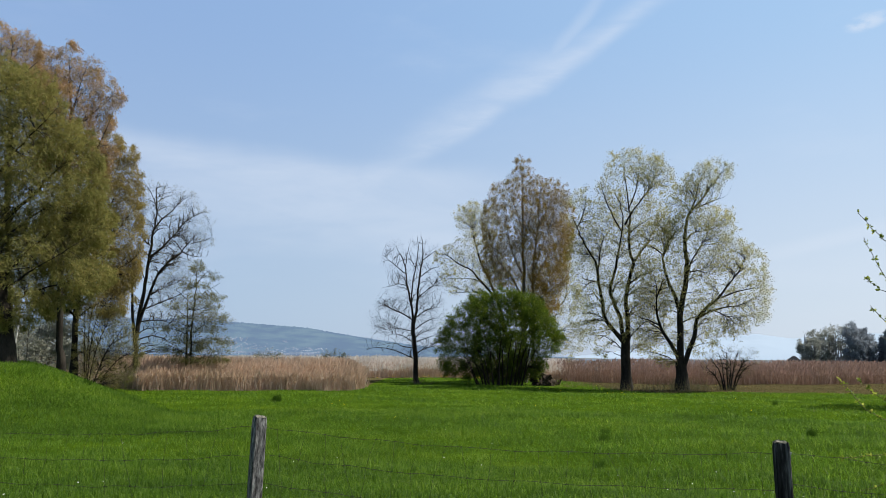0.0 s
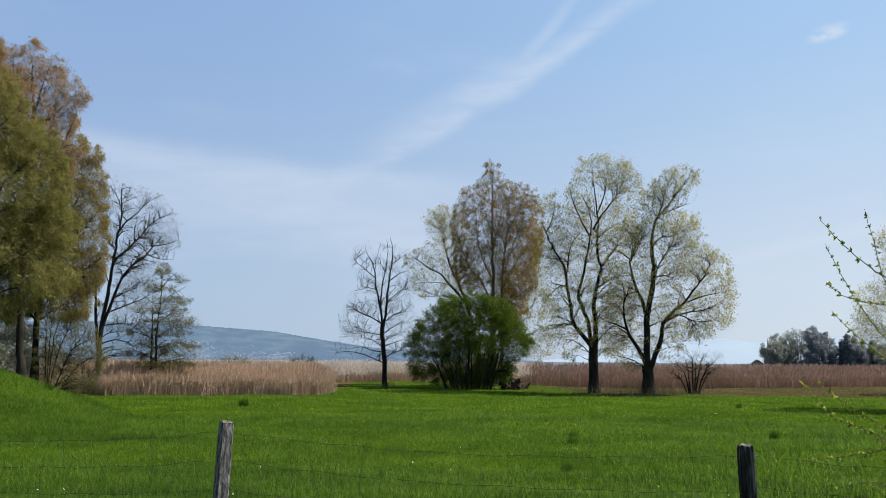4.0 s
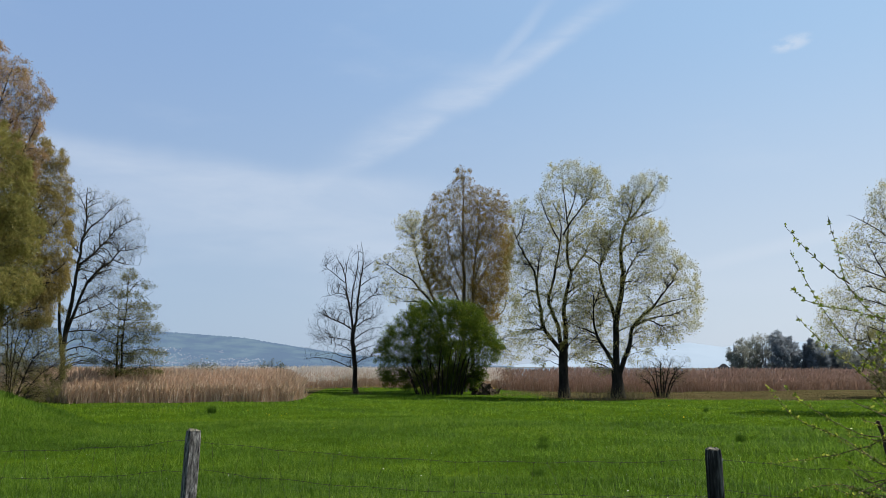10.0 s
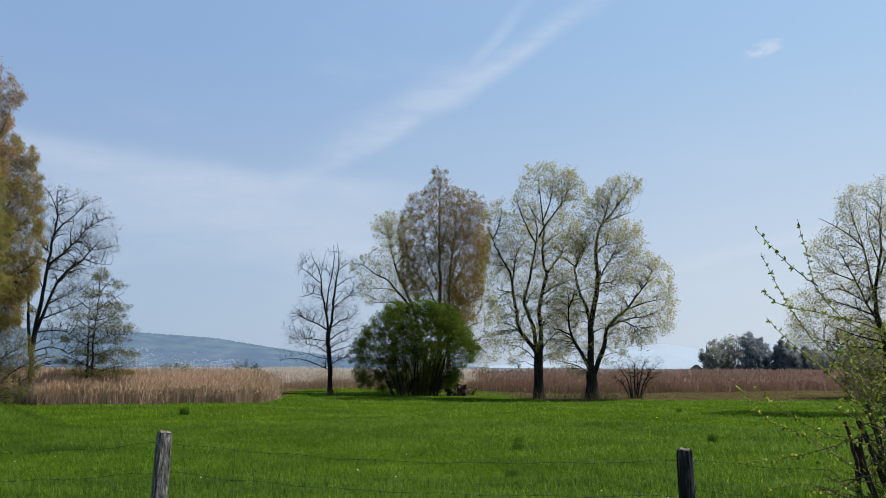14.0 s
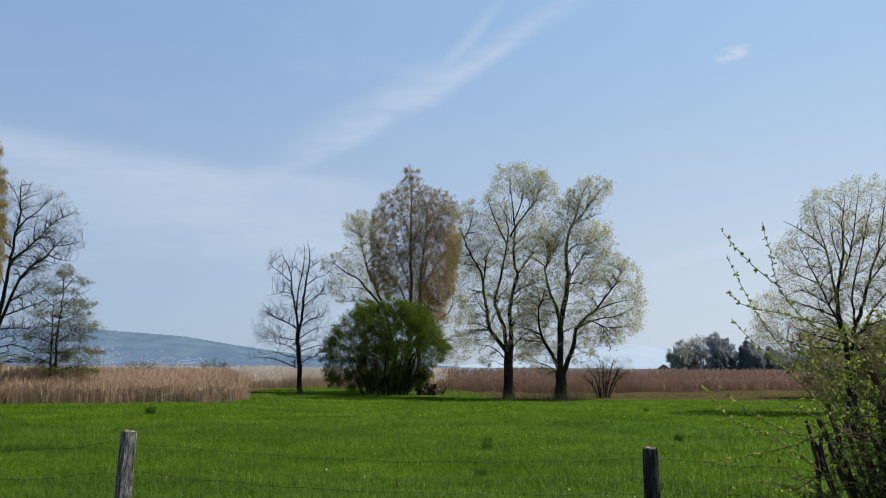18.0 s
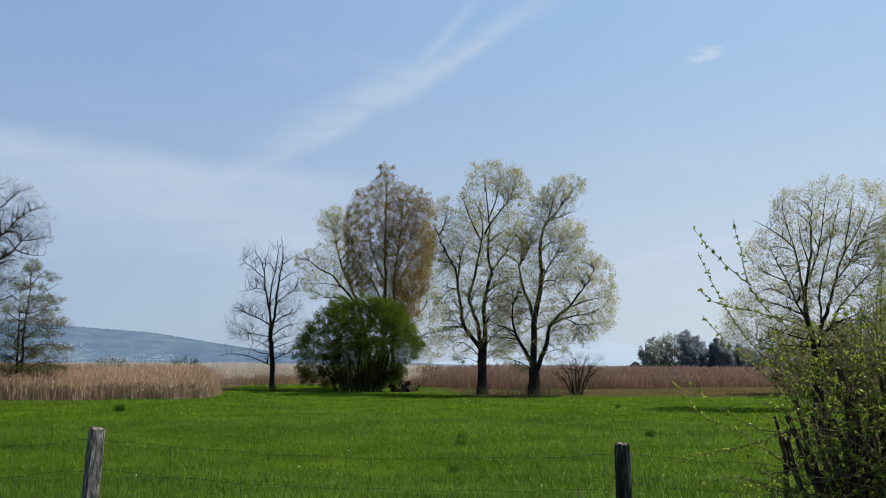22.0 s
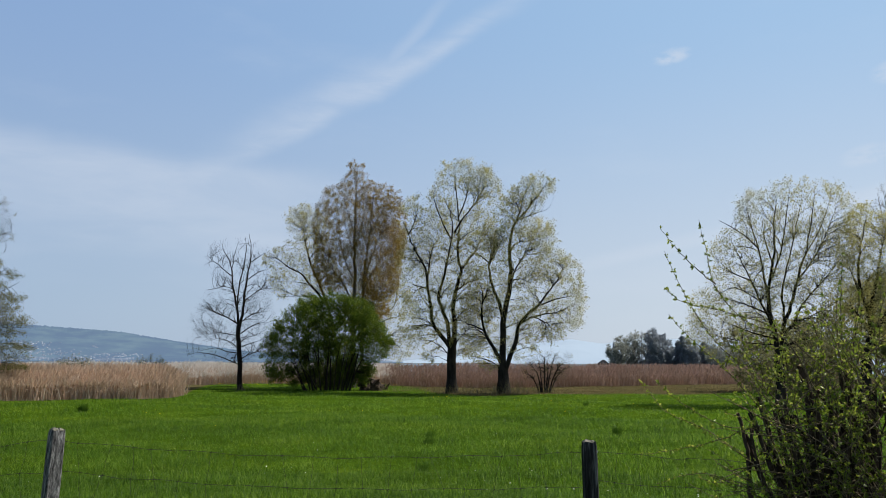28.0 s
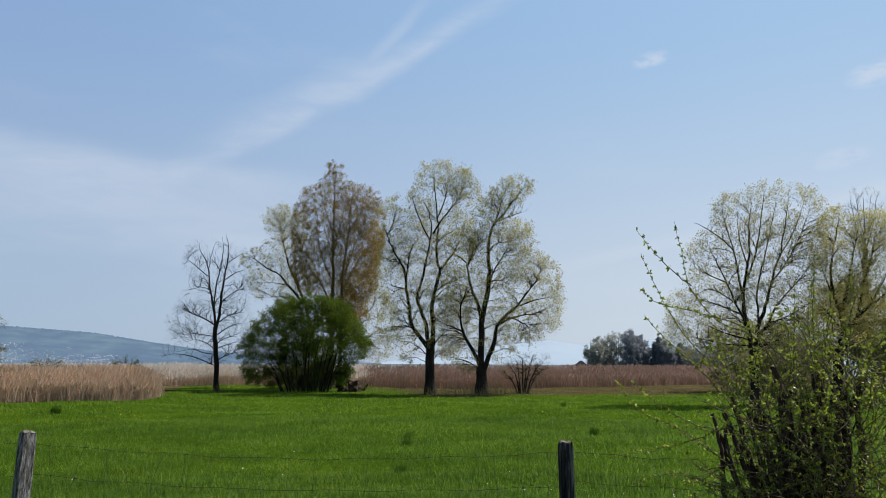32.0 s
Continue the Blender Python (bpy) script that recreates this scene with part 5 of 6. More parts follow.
BIG_WILLOW = dict(
    at=(27.5, 36.9, 0), turn=36.6,
    lobes=[(1.1, 11.4, 1.6, 1.1), (2.6, 11.5, 1.5, 1.1), (-0.3, 11.2, 1.3, 1.1), (3.6, 10.7, 1.1, 1.3), (-1.0, 10.8, 0.8, 0.9), (0.2, 9.5, 2.1, 1.9), (2.3, 9.4, 2.1, 1.9), (3.5, 8.7, 0.9, 1.8), (-1.7, 8.6, 1.4, 1.5), (-2.4, 10.3, 0.5, 0.5), (-1.9, 6.9, 1.4, 1.5), (-0.2, 6.9, 2.3, 2.1), (2.1, 6.8, 2.1, 1.9), (-2.5, 5.1, 1.6, 1.6), (-3.4, 5.6, 1.0, 1.0), (-0.6, 4.7, 2.1, 1.6), (1.7, 4.6, 1.9, 1.6), (-3.4, 4.0, 1.3, 1.3)],
    limbs=[(0.285, [(0.24, 0.07), (0.28, 1.78), (0.25, 3.36)]),
            (0.141, [(0.18, 3.2), (-0.03, 4.8), (-0.08, 6.25), (0.17, 7.54), (0.36, 8.84), (0.4, 10.16), (0.63, 11.54)]),
            (0.126, [(0.32, 3.04), (0.7, 4.62), (1.05, 5.57), (1.41, 6.84), (1.94, 8.43), (2.33, 10.04), (2.6, 11.65)]),
            (0.089, [(0.57, 3.83), (1.2, 4.62), (1.53, 5.4), (2.25, 6.34), (3.18, 7.41), (3.73, 8.41)]),
            (0.081, [(0.19, 3.42), (-0.1, 4.64), (-0.58, 5.78), (-0.98, 6.93), (-1.39, 7.94), (-1.81, 8.96)]),
            (0.074, [(-0.07, 5.76), (-0.27, 7.23), (-0.48, 8.89), (-0.82, 10.24), (-1.06, 11.54)]),
            (0.052, [(-0.08, 4.96), (-0.76, 5.29), (-1.5, 5.64), (-2.18, 5.82)]),
            (0.052, [(0.14, 3.61), (-0.68, 3.84), (-1.57, 4.18), (-2.42, 4.51)])],
    limbs_2=[(0.059, [(0.05, 6.89), (0.7, 8.5), (1.0, 10.12), (1.31, 11.92)]),
            (0.067, [(0.66, 4.47), (0.64, 6.23), (1.1, 8.15), (1.6, 10.08), (1.92, 11.54)]),
            (0.052, [(1.38, 6.75), (2.36, 8.09), (3.01, 9.34), (3.59, 10.76)]),
            (0.044, [(1.94, 8.37), (2.75, 9.68), (3.34, 11.27)]),
            (0.044, [(-0.46, 8.79), (-1.16, 9.59), (-1.91, 10.14), (-2.47, 10.49)]),
            (0.044, [(0.22, 7.87), (-0.15, 9.53), (-0.15, 11.2)]),
            (0.037, [(0.24, 3.3), (-1.01, 3.37), (-2.52, 3.7), (-3.44, 4.03)]),
            (0.044, [(1.13, 4.55), (2.17, 4.91), (3.2, 5.52)]),
            (0.044, [(-0.98, 6.87), (-1.89, 7.3), (-2.5, 7.65)]),
            (0.037, [(-0.58, 5.74), (-1.77, 6.47), (-2.89, 6.0)])])

YELLOW_WILLOW = dict(
    at=(32.1, 35.7, 0), turn=41.9,
    lobes=[(0.7, 10.2, 0.9, 1.0), (1.8, 9.4, 1.3, 1.5), (2.6, 9.3, 1.2, 1.7), (0.3, 8.5, 1.1, 1.7), (1.1, 7.5, 1.8, 1.9), (2.6, 7.1, 1.5, 2.0), (0.1, 5.9, 1.3, 1.7), (1.5, 4.9, 1.9, 1.5), (3.2, 5.5, 1.3, 1.9), (3.7, 8.3, 1.2, 1.9)],
    limbs=[(0.3, [(-0.05, 0.24), (0.27, 2.43), (0.61, 3.69)]),
            (0.15, [(0.6, 3.63), (0.61, 4.96), (0.33, 5.93), (0.19, 7.23), (0.44, 8.85), (0.79, 10.21)]),
            (0.17, [(0.65, 3.53), (1.2, 4.63), (1.89, 5.4), (2.56, 5.92), (3.35, 6.76)]),
            (0.1, [(0.58, 4.9), (1.0, 6.55), (1.41, 8.46), (1.81, 10.13)]),
            (0.06, [(0.33, 5.93), (-0.06, 6.92), (-0.24, 7.74)]),
            (0.1, [(1.32, 4.75), (1.86, 6.83), (2.41, 8.72), (2.69, 9.99)]),
            (0.07, [(2.04, 5.49), (2.73, 6.79), (3.39, 8.34)]),
            (0.05, [(0.68, 4.01), (0.04, 4.98), (-0.49, 5.64)]),
            (0.06, [(1.08, 4.47), (2.25, 4.61), (3.36, 5.05)])])

POPLAR = dict(
    at=(51.8, 54.2, 0), turn=43.7,
    lobes=[(1.0, 16.0, 1.7, 2.1), (1.0, 12.9, 1.4, 2.9), (0.8, 9.4, 1.1, 3.4)],
    limbs=[(0.26, [(0.17, 0.16), (0.4, 4.51), (0.71, 9.42), (0.88, 12.42)]),
            (0.12, [(0.87, 12.32), (0.98, 14.43), (1.09, 17.23)]),
            (0.08, [(0.82, 11.67), (0.32, 14.49), (-0.01, 17.35)]),
            (0.08, [(0.86, 12.17), (1.62, 14.38), (2.06, 16.87)]),
            (0.06, [(0.89, 13.17), (0.61, 15.49), (0.47, 17.3)]),
            (0.06, [(0.91, 12.92), (1.36, 14.91), (1.66, 17.33)]),
            (0.06, [(0.71, 9.42), (0.4, 12.45), (0.14, 15.02)]),
            (0.06, [(0.74, 9.92), (1.48, 12.37), (2.0, 14.85)])])

# ---- trees and bushes of the meadow ----
WILLOW_ORDERS = [order(3.6, 1.9, 42, 0.04, 0.021, 4), order(4.6, 0.95, 44, 0.0, 0.0115, 2, 0.12)]
BIRCH_ORDERS = [order(4.8, 1.7, 48, -0.10, 0.015, 5), order(4.8, 1.1, 42, -0.36, 0.010, 4, 0.10)]
grow_tree("bare_tree", BARE_TREE, "slim leafless tree standing alone in the meadow", "tree", BARK_DARK, BARK_DARK, None, seed=3, leaf_count=0, sway=0.45, boughs=270, follow=0.6, thin=1.0,
          orders=[order(5.0, 1.15, 52, 0.03, 0.014, 4, 0.17), order(7.0, 0.6, 52, 0.02, 0.0115, 3, 0.2)])
grow_tree("birch_tree", BIRCH, "tall birch with brownish catkins and drooping twigs", "tree", BARK_GREY, TWIG_BROWN, LEAF_BIRCH, seed=4, orders=BIRCH_ORDERS, boughs=330, rise=1.3,
          leaf_count=80000, leaf_size=0.132, leaf_width=0.32, comb=1.6, scatter=0.09, even=0.5)
grow_tree("willow_tree", PALE_WILLOW, "willow with pale young leaves behind the birch", "tree", BARK_DARK, TWIG_OLIVE, LEAF_PALE, seed=5, boughs=280, leaf_count=32000, leaf_size=0.125, scatter=0.11, even=0.6, orders=WILLOW_ORDERS)
grow_tree("willow_tree", WILLOW_A, "old willow with several stems and thin pale green crown", "tree", BARK_DARK, TWIG_OLIVE, LEAF_PALE, seed=6, orders=WILLOW_ORDERS, boughs=380,
          leaf_count=43000, leaf_size=0.115, scatter=0.10, even=0.6, group="willows in the meadow")
grow_tree("willow_tree", WILLOW_B, "old leaning willow with spreading limbs and pale green crown", "tree", BARK_DARK, TWIG_OLIVE, LEAF_PALE, seed=7, orders=WILLOW_ORDERS, boughs=360,
          leaf_count=43000, leaf_size=0.115, scatter=0.10, even=0.6, group="willows in the meadow")
grow_tree("green_bush", GREEN_BUSH, "dense round green bush with many dark stems", "bush", BARK_DARK, TWIG_GREY, LEAF_BUSH, seed=8, boughs=420, rise=0.1, follow=0.3, thin=1.4, leaf_count=150000, leaf_size=0.092, leaf_width=0.65, scatter=0.13, even=0.5, limb_name="stem",
          orders=[order(4.0, 1.5, 52, 0.0, 0.011, 3, rag=0.28), order(4.0, 0.9, 50, 0.0, 0.006, 2, 0.12, rag=0.35)])
grow_tree("bare_bush", SMALL_BUSH, "low dark bush with many thin bare stems", "bush", BARK_DARK, BARK_DARK, LEAF_YOUNG, seed=9, boughs=150, thin=1.9, leaf_count=2600, leaf_size=0.05, limb_name="stem",
          orders=[order(5.0, 0.7, 44, 0.03, 0.018, 3), order(6.0, 0.35, 42, 0.0, 0.012, 2)])
grow_tree("alder_tree", ALDER, "open leafless alder with dark forked stems", "tree", BARK_DARK, BARK_DARK, LEAF_YOUNG, seed=10, follow=0.5, thin=1.7, boughs=420, leaf_count=18000, leaf_size=0.05, sway=0.4,
          orders=[order(5.0, 1.2, 52, 0.03, 0.014, 4, 0.17), order(7.0, 0.6, 52, 0.02, 0.0085, 3, 0.2)])
grow_tree("young_tree", YOUNG_ALDER, "young spreading tree with olive spring leaves in the reeds", "tree", BARK_DARK, BARK_DARK, LEAF_OLIVE, seed=11, boughs=400, rise=0.0, follow=0.1, thin=2.3, leaf_count=27000, leaf_size=0.072, scatter=0.09, limb_name="bough",
          orders=[order(5.0, 0.9, 52, 0.0, 0.010, 3, flat=0.4), order(5.0, 0.42, 48, 0.0, 0.0065, 2)])
grow_tree("shrub", LEFT_SHRUB, "open twiggy shrub with first leaves below the bank", "shrub", BARK_DARK, BARK_DARK, LEAF_YOUNG, seed=12, boughs=300, thin=1.8, leaf_count=26000, leaf_size=0.06, limb_name="stem",
          orders=[order(6.0, 1.0, 40, 0.03, 0.017, 3), order(7.0, 0.5, 42, 0.0, 0.012, 2)])
grow_tree("larch_tree", LARCH, "huge larch with fresh yellow-green hanging twigs", "tree", BARK_DARK, TWIG_OLIVE, LEAF_LARCH, seed=13, boughs=400, rise=0.1, leaf_count=190000, leaf_size=0.15, leaf_width=0.22, scatter=0.07, comb=1.0,
          orders=[order(5.0, 1.7, 52, -0.12, 0.012, 4), order(5.5, 0.85, 48, -0.28, 0.0065, 3)])
LEFT_ORDERS = [order(4.8, 1.6, 50, -0.18, 0.011, 5), order(5.0, 1.05, 42, -0.45, 0.0065, 4, 0.10)]
for spec, s, leaf, label in ((LEFT_BIRCH_A, 14, LEAF_ORANGE, "tall birch with rusty catkins on hanging twigs"), (LEFT_BIRCH_B, 15, LEAF_GOLD, "slim birch with golden olive hanging twigs"),
                             (LEFT_BIRCH_C, 19, LEAF_ORANGE, "tall birch with rusty hanging twigs behind the larch")):
    grow_tree("birch_tree", spec, label, "tree", BARK_DARK, TWIG_BROWN, leaf, seed=s, orders=LEFT_ORDERS, boughs=90 if s == 19 else 300 if s == 15 else 230, rise=1.0, leaf_count=24000 if s == 19 else 110000 if s == 15 else 56000,
              leaf_size=0.125, leaf_width=0.26, comb=2.2, scatter=0.09, group="birches on the bank")
grow_tree("willow_tree", BIG_WILLOW, "big round willow with fan of thin limbs and sparse leaves", "tree", BARK_DARK, TWIG_OLIVE, LEAF_PALE, seed=16, boughs=440, leaf_count=40000, leaf_size=0.09, scatter=0.10, even=0.6,
          orders=[order(4.4, 1.5, 40, 0.05, 0.015, 4), order(5.2, 0.72, 42, 0.0, 0.0085, 2, 0.12)])
grow_tree("willow_tree", YELLOW_WILLOW, "willow with yellow-green catkins at the meadow's edge", "tree", BARK_DARK, TWIG_OLIVE, LEAF_YELLOW, seed=17, boughs=230, leaf_count=40000, leaf_size=0.095, scatter=0.10,
          orders=[order(5.0, 1.5, 42, 0.03, 0.010, 4), order(6.5, 0.75, 44, -0.04, 0.0055, 2, 0.12)])
grow_tree("poplar_tree", POPLAR, "tall slim bare poplar with upright branches", "tree", BARK_GREY, TWIG_GREY, LEAF_YOUNG, seed=18, boughs=90, rise=1.6, leaf_count=2500, leaf_size=0.07,
          orders=[order(3.4, 1.3, 30, 0.10, 0.020, 3), order(4.0, 0.7, 32, 0.06, 0.015, 2)])


def thicket(az, d, wide, tall, seed, leaf, label, z=0.0):
    """A rounded clump of undergrowth with many stems."""
    rng = np.random.default_rng(seed)
    lobes = [(rng.uniform(-wide, wide) * 0.7, tall * rng.uniform(0.18, 0.72), wide * rng.uniform(0.35, 0.5), tall * rng.uniform(0.22, 0.34)) for _ in range(7)]
    limbs = [(0.05, [(u * 0.4, 0.0), (u * 0.7, tall * 0.4), (u, tall * rng.uniform(0.6, 0.9))]) for u in np.linspace(-wide * 0.8, wide * 0.8, 7)]
    spec = dict(at=(d * math.sin(radians(az)), d * math.cos(radians(az)), z), turn=az, lobes=lobes, limbs=limbs)
    grow_tree("thicket", spec, label, "bushes", BARK_GREY, TWIG_GREY, leaf, seed=seed, leaf_count=12000, leaf_size=0.17, leaf_width=0.6, scatter=0.25, group="undergrowth behind the trees", limb_name="stem", boughs=60,
              orders=[order(2.4, 1.6, 45, 0.03, 0.010, 3), order(2.4, 0.8, 45, 0.0, 0.008, 2)])


for a, d, w, h, s, z in ((-30.5, 66, 4.5, 5.0, 71, 0.6), (-27.0, 70, 4.0, 4.2, 72, 0.3), (-33.5, 60, 5.0, 6.0, 73, 1.0), (-28.8, 53, 2.6, 4.2, 79, 0.9)):
    thicket(a, d, w, h, s, LEAF_FAR, "grey-green undergrowth behind the bank", z)
for a, d, w, h, s in ((36.0, 68, 3.6, 6.0, 74), (38.6, 62, 3.6, 7.0, 75), (41.2, 58, 3.8, 7.6, 76), (44.2, 56, 4.0, 8.2, 78), (47.5, 56, 4.5, 8.6, 80)):
    thicket(a, d, w, h, s, LEAF_THICKET, "dull olive bushes behind the willows")
for az, d, seed in ((-8.1, 64, 81), (-12.9, 63, 82)):
    spec = dict(at=(d * math.sin(radians(az)), d * math.cos(radians(az)), 0), turn=az, lobes=[(0, 2.2, 1.0, 0.6), (0.5, 1.9, 0.9, 0.6), (-0.6, 1.8, 0.8, 0.6)],
                limbs=[(0.04, [(0, 0), (0, 1.0), (-0.45, 2.4)]), (0.04, [(0.05, 0), (0.2, 1.0), (0.5, 2.5)]), (0.04, [(-0.05, 0), (-0.1, 1.0), (0, 2.7)])])
    grow_tree("shrub", spec, "small twiggy olive shrub among the reeds", "shrub", BARK_DARK, BARK_DARK, LEAF_OLIVE, seed=seed, leaf_count=2200, leaf_size=0.07, limb_name="stem", boughs=45, thin=1.4,
              orders=[order(6.0, 0.5, 42, 0.0, 0.009, 2), order(6.0, 0.3, 42, 0.0, 0.007, 2)])

# ---- fence ----
ZINC = surface("bright_staple", [(0.3, (0.22, 0.22, 0.21)), (0.7, (0.42, 0.42, 0.40))], 60.0, rough=0.4, relief=0.1, depth=0.001, metal=0.5)

def bevel_box(sx, sy, sz, edge, taper=1.0):
    bm = bmesh.new()
    bmesh.ops.create_cube(bm, size=1, matrix=Matrix.Translation((0, 0, sz / 2)) @ Matrix.Diagonal((sx, sy, sz, 1)))
    for v in bm.verts:
        if v.co.z > sz / 2:
            v.co.x, v.co.y = v.co.x * taper, v.co.y * taper
    bmesh.ops.bevel(bm, geom=list(bm.edges), offset=edge, segments=2, affect="EDGES")
    return bm


def fence_post(x, y, top, turn, lean, wide, seed, wood=POST_WOOD, label="weathered silver-grey wooden fence post with lichened head"):
    """A weathered squared post with a split, lichened head and wire staples."""
    rng = np.random.default_rng(seed)
    z0 = float(height(x, y))
    root = thing("fence_post", label, "fence post", (x, y, z0 - 0.05), turn, "posts of the pasture fence")
    root.rotation_euler = (radians(lean[0]), radians(lean[1]), radians(turn))
    h = top - z0 + 0.05
    bm = bmesh.new()
    rings, sides = 40, 32
    grid = []
    for i in range(rings + 1):
        t = i / rings
        row = []
        for k in range(sides):
            a = (k + 0.5) / sides * 2 * math.pi
            c, s = math.cos(a), math.sin(a)
            q = 1 / max(abs(c), abs(s))
            r = wide / 2 * min(q, 1.36) * (1.03 - 0.03 * t)
            r *= 1 + 0.03 * noise.noise((c * 6 + seed, s * 6, t * 1.5)) + 0.03 * noise.noise((c * 17, s * 17 + seed, t * 4)) - 0.10 * max(0.0, noise.noise((c * 5 + 3, s * 5 + seed, t * 2.2)) - 0.35)
            if t > 0.97:
                r *= 1 - 0.10 * (t - 0.97) / 0.03
            row.append(bm.verts.new((c * r, s * r, h * t + (0.012 * noise.noise((c * 3, s * 3, seed)) if i == rings else 0))))
        grid.append(row)
    for a, b in zip(grid[:-1], grid[1:]):
        for k in range(sides):
            bm.faces.new((a[k], a[(k + 1) % sides], b[(k + 1) % sides], b[k]))
    part("shaft", bm, wood, root)
    bm = bmesh.new()
    cap = [bm.verts.new(v) for v in [(math.cos(a) * wide * 0.47 * min(1 / max(abs(math.cos(a)), abs(math.sin(a))), 1.22), math.sin(a) * wide * 0.47 * min(1 / max(abs(math.cos(a)), abs(math.sin(a))), 1.22), h - 0.002)
                                     for a in [(k + 0.5) / sides * 2 * math.pi for k in range(sides)]]]
    inner = [bm.verts.new((v.co.x * 0.6 + rng.normal() * 0.002, v.co.y * 0.6 + rng.normal() * 0.002, h + 0.006 + rng.normal() * 0.003)) for v in cap]
    mid = bm.verts.new((0, 0, h + 0.004))
    for k in range(sides):
        j = (k + 1) % sides
        bm.faces.new((cap[k], cap[j], inner[j], inner[k]))
        bm.faces.new((inner[k], inner[j], mid))
    part("head", bm, POST_TOP, root, "lichened end grain")
    return root


POSTS = [(-3.62, 4.70, 1.85, -40.0, (0.5, 1.0), 0.092, 1), (-1.022, 4.181, 1.862, 31.0, (0.0, 1.4), 0.066, 2), (1.643, 3.658, 1.812, -9.0, (0.5, -1.2), 0.068, 3, POST_SHADED, "weathered wooden fence post with shade painted into its dark colour and pale lichened head"), (4.24, 3.13, 1.80, 20.0, (0.0, 1.0), 0.09, 4)]
for p in POSTS:
    fence_post(*p)


def wire_mesh(paths, radius, name):
    v, f = chains(np.asarray(paths, float), np.full(len(paths), radius), np.full(len(paths), radius), 4)
    return mesh_np(name, v, [f], WIRE)


def staple(x, y, z, d):
    bm = bmesh.new()
    for k in range(8):
        a = math.pi * k / 7
        bmesh.ops.create_cube(bm, size=0.006, matrix=Matrix.Translation((0.011 * math.cos(a), 0, -0.014 * math.sin(a))))
    return bm


def fence():
    rng = np.random.default_rng(8)
    root = thing("wire_fence", "sagging rusty sheep wire stapled to the wooden posts", "wire fence")
    drops = [0.055, 0.205, 0.355, 0.505, 0.66]
    for b, (p, q) in enumerate(zip(POSTS[:-1], POSTS[1:])):
        a, c = np.array([p[0], p[1] + 0.052, p[2]]), np.array([q[0], q[1] + 0.052, q[2]])
        m = 41
        t = np.linspace(0, 1, m)
        lines = []
        for j, dz in enumerate(drops):
            l = a + (c - a) * t[:, None]
            l[:, 2] -= dz + ((0.075 if b == 0 else 0.055) - 0.006 * j) * 4 * t * (1 - t) + 0.004 * np.sin(t * 37 + j * 2 + b) + rng.normal(size=m) * 0.0018 + 0.02 * j * t * (b == 1)
            l[:, 1] += 0.012 * np.sin(t * 11 + j)
            lines.append(l)
            part("line_wire", wire_mesh([l], 0.00115, "line_wire"), None, root)
        s = 0.05
        while s < 0.98:
            tilt = rng.normal() * 0.010
            pts = []
            for j, l in enumerate(lines):
                u = min(max(s + tilt * (j - 1) + rng.normal() * 0.003, 0), 1)
                pts.append([np.interp(u, t, l[:, k]) for k in range(3)])
            fine = []
            for e, g in zip(pts[:-1], pts[1:]):
                e, g = np.array(e), np.array(g)
                bow = rng.normal() * 0.006
                fine += [e, e + (g - e) * 0.5 + (bow, 0, 0)]
            fine.append(np.array(pts[-1]))
            part("stay_wire", wire_mesh([fine], 0.0007, "stay_wire"), None, root)
            for k in pts[:4]:
                v, f = tubes(np.array([k]) - (0.004, 0, 0.004), np.array([k]) + (0.004, 0, 0.004), np.array([0.0017]), np.array([0.0017]), 5)
                part("wire_knot", mesh_np("wire_knot", v, [f], WIRE), None, root)
            s += rng.uniform(0.042, 0.056)
    for p in POSTS[2:3]:
        st = part("staple", staple(0, 0, 0, 0), ZINC, root)
        st.matrix_basis = pose(p[0] - 0.15 * p[5] * 0.54, p[1] - 0.98 * p[5] * 0.54, p[2] - 0.045, rz=-9)


fence()

# ---- pruned shrub on the fence line: (across, up) in metres from its middle ----
SHOOTS = [
    [(-0.11, 2.04), (-0.24, 2.33), (-0.46, 2.45), (-0.6, 2.65), (-0.64, 2.84), (-0.67, 3.03)],
    [(-0.59, 2.65), (-0.65, 2.7), (-0.78, 2.84), (-0.88, 2.99)],
    [(-0.27, 1.95), (-0.46, 2.17), (-0.62, 2.31), (-0.72, 2.48), (-0.81, 2.66), (-0.9, 2.88)],
    [(-0.05, 2.16), (-0.29, 2.39), (-0.53, 2.48), (-0.76, 2.55), (-0.87, 2.64)],
    [(-0.27, 1.8), (-0.51, 2.12), (-0.67, 2.27), (-0.78, 2.38), (-0.86, 2.49)],
    [(-0.28, 1.53), (-0.53, 1.72), (-0.71, 1.83), (-0.9, 1.94), (-1.05, 2.11)],
    [(-0.24, 1.83), (-0.44, 1.84), (-0.62, 1.87), (-0.8, 1.98), (-0.95, 2.1)],
    [(-0.21, 1.86), (-0.38, 1.88), (-0.62, 1.79), (-0.87, 1.72), (-1.07, 1.69)],
    [(-0.25, 1.56), (-0.45, 1.58), (-0.72, 1.61), (-0.95, 1.54)],
    [(-0.32, 1.91), (-0.35, 1.82), (-0.45, 1.68), (-0.62, 1.55), (-0.77, 1.56)],
]
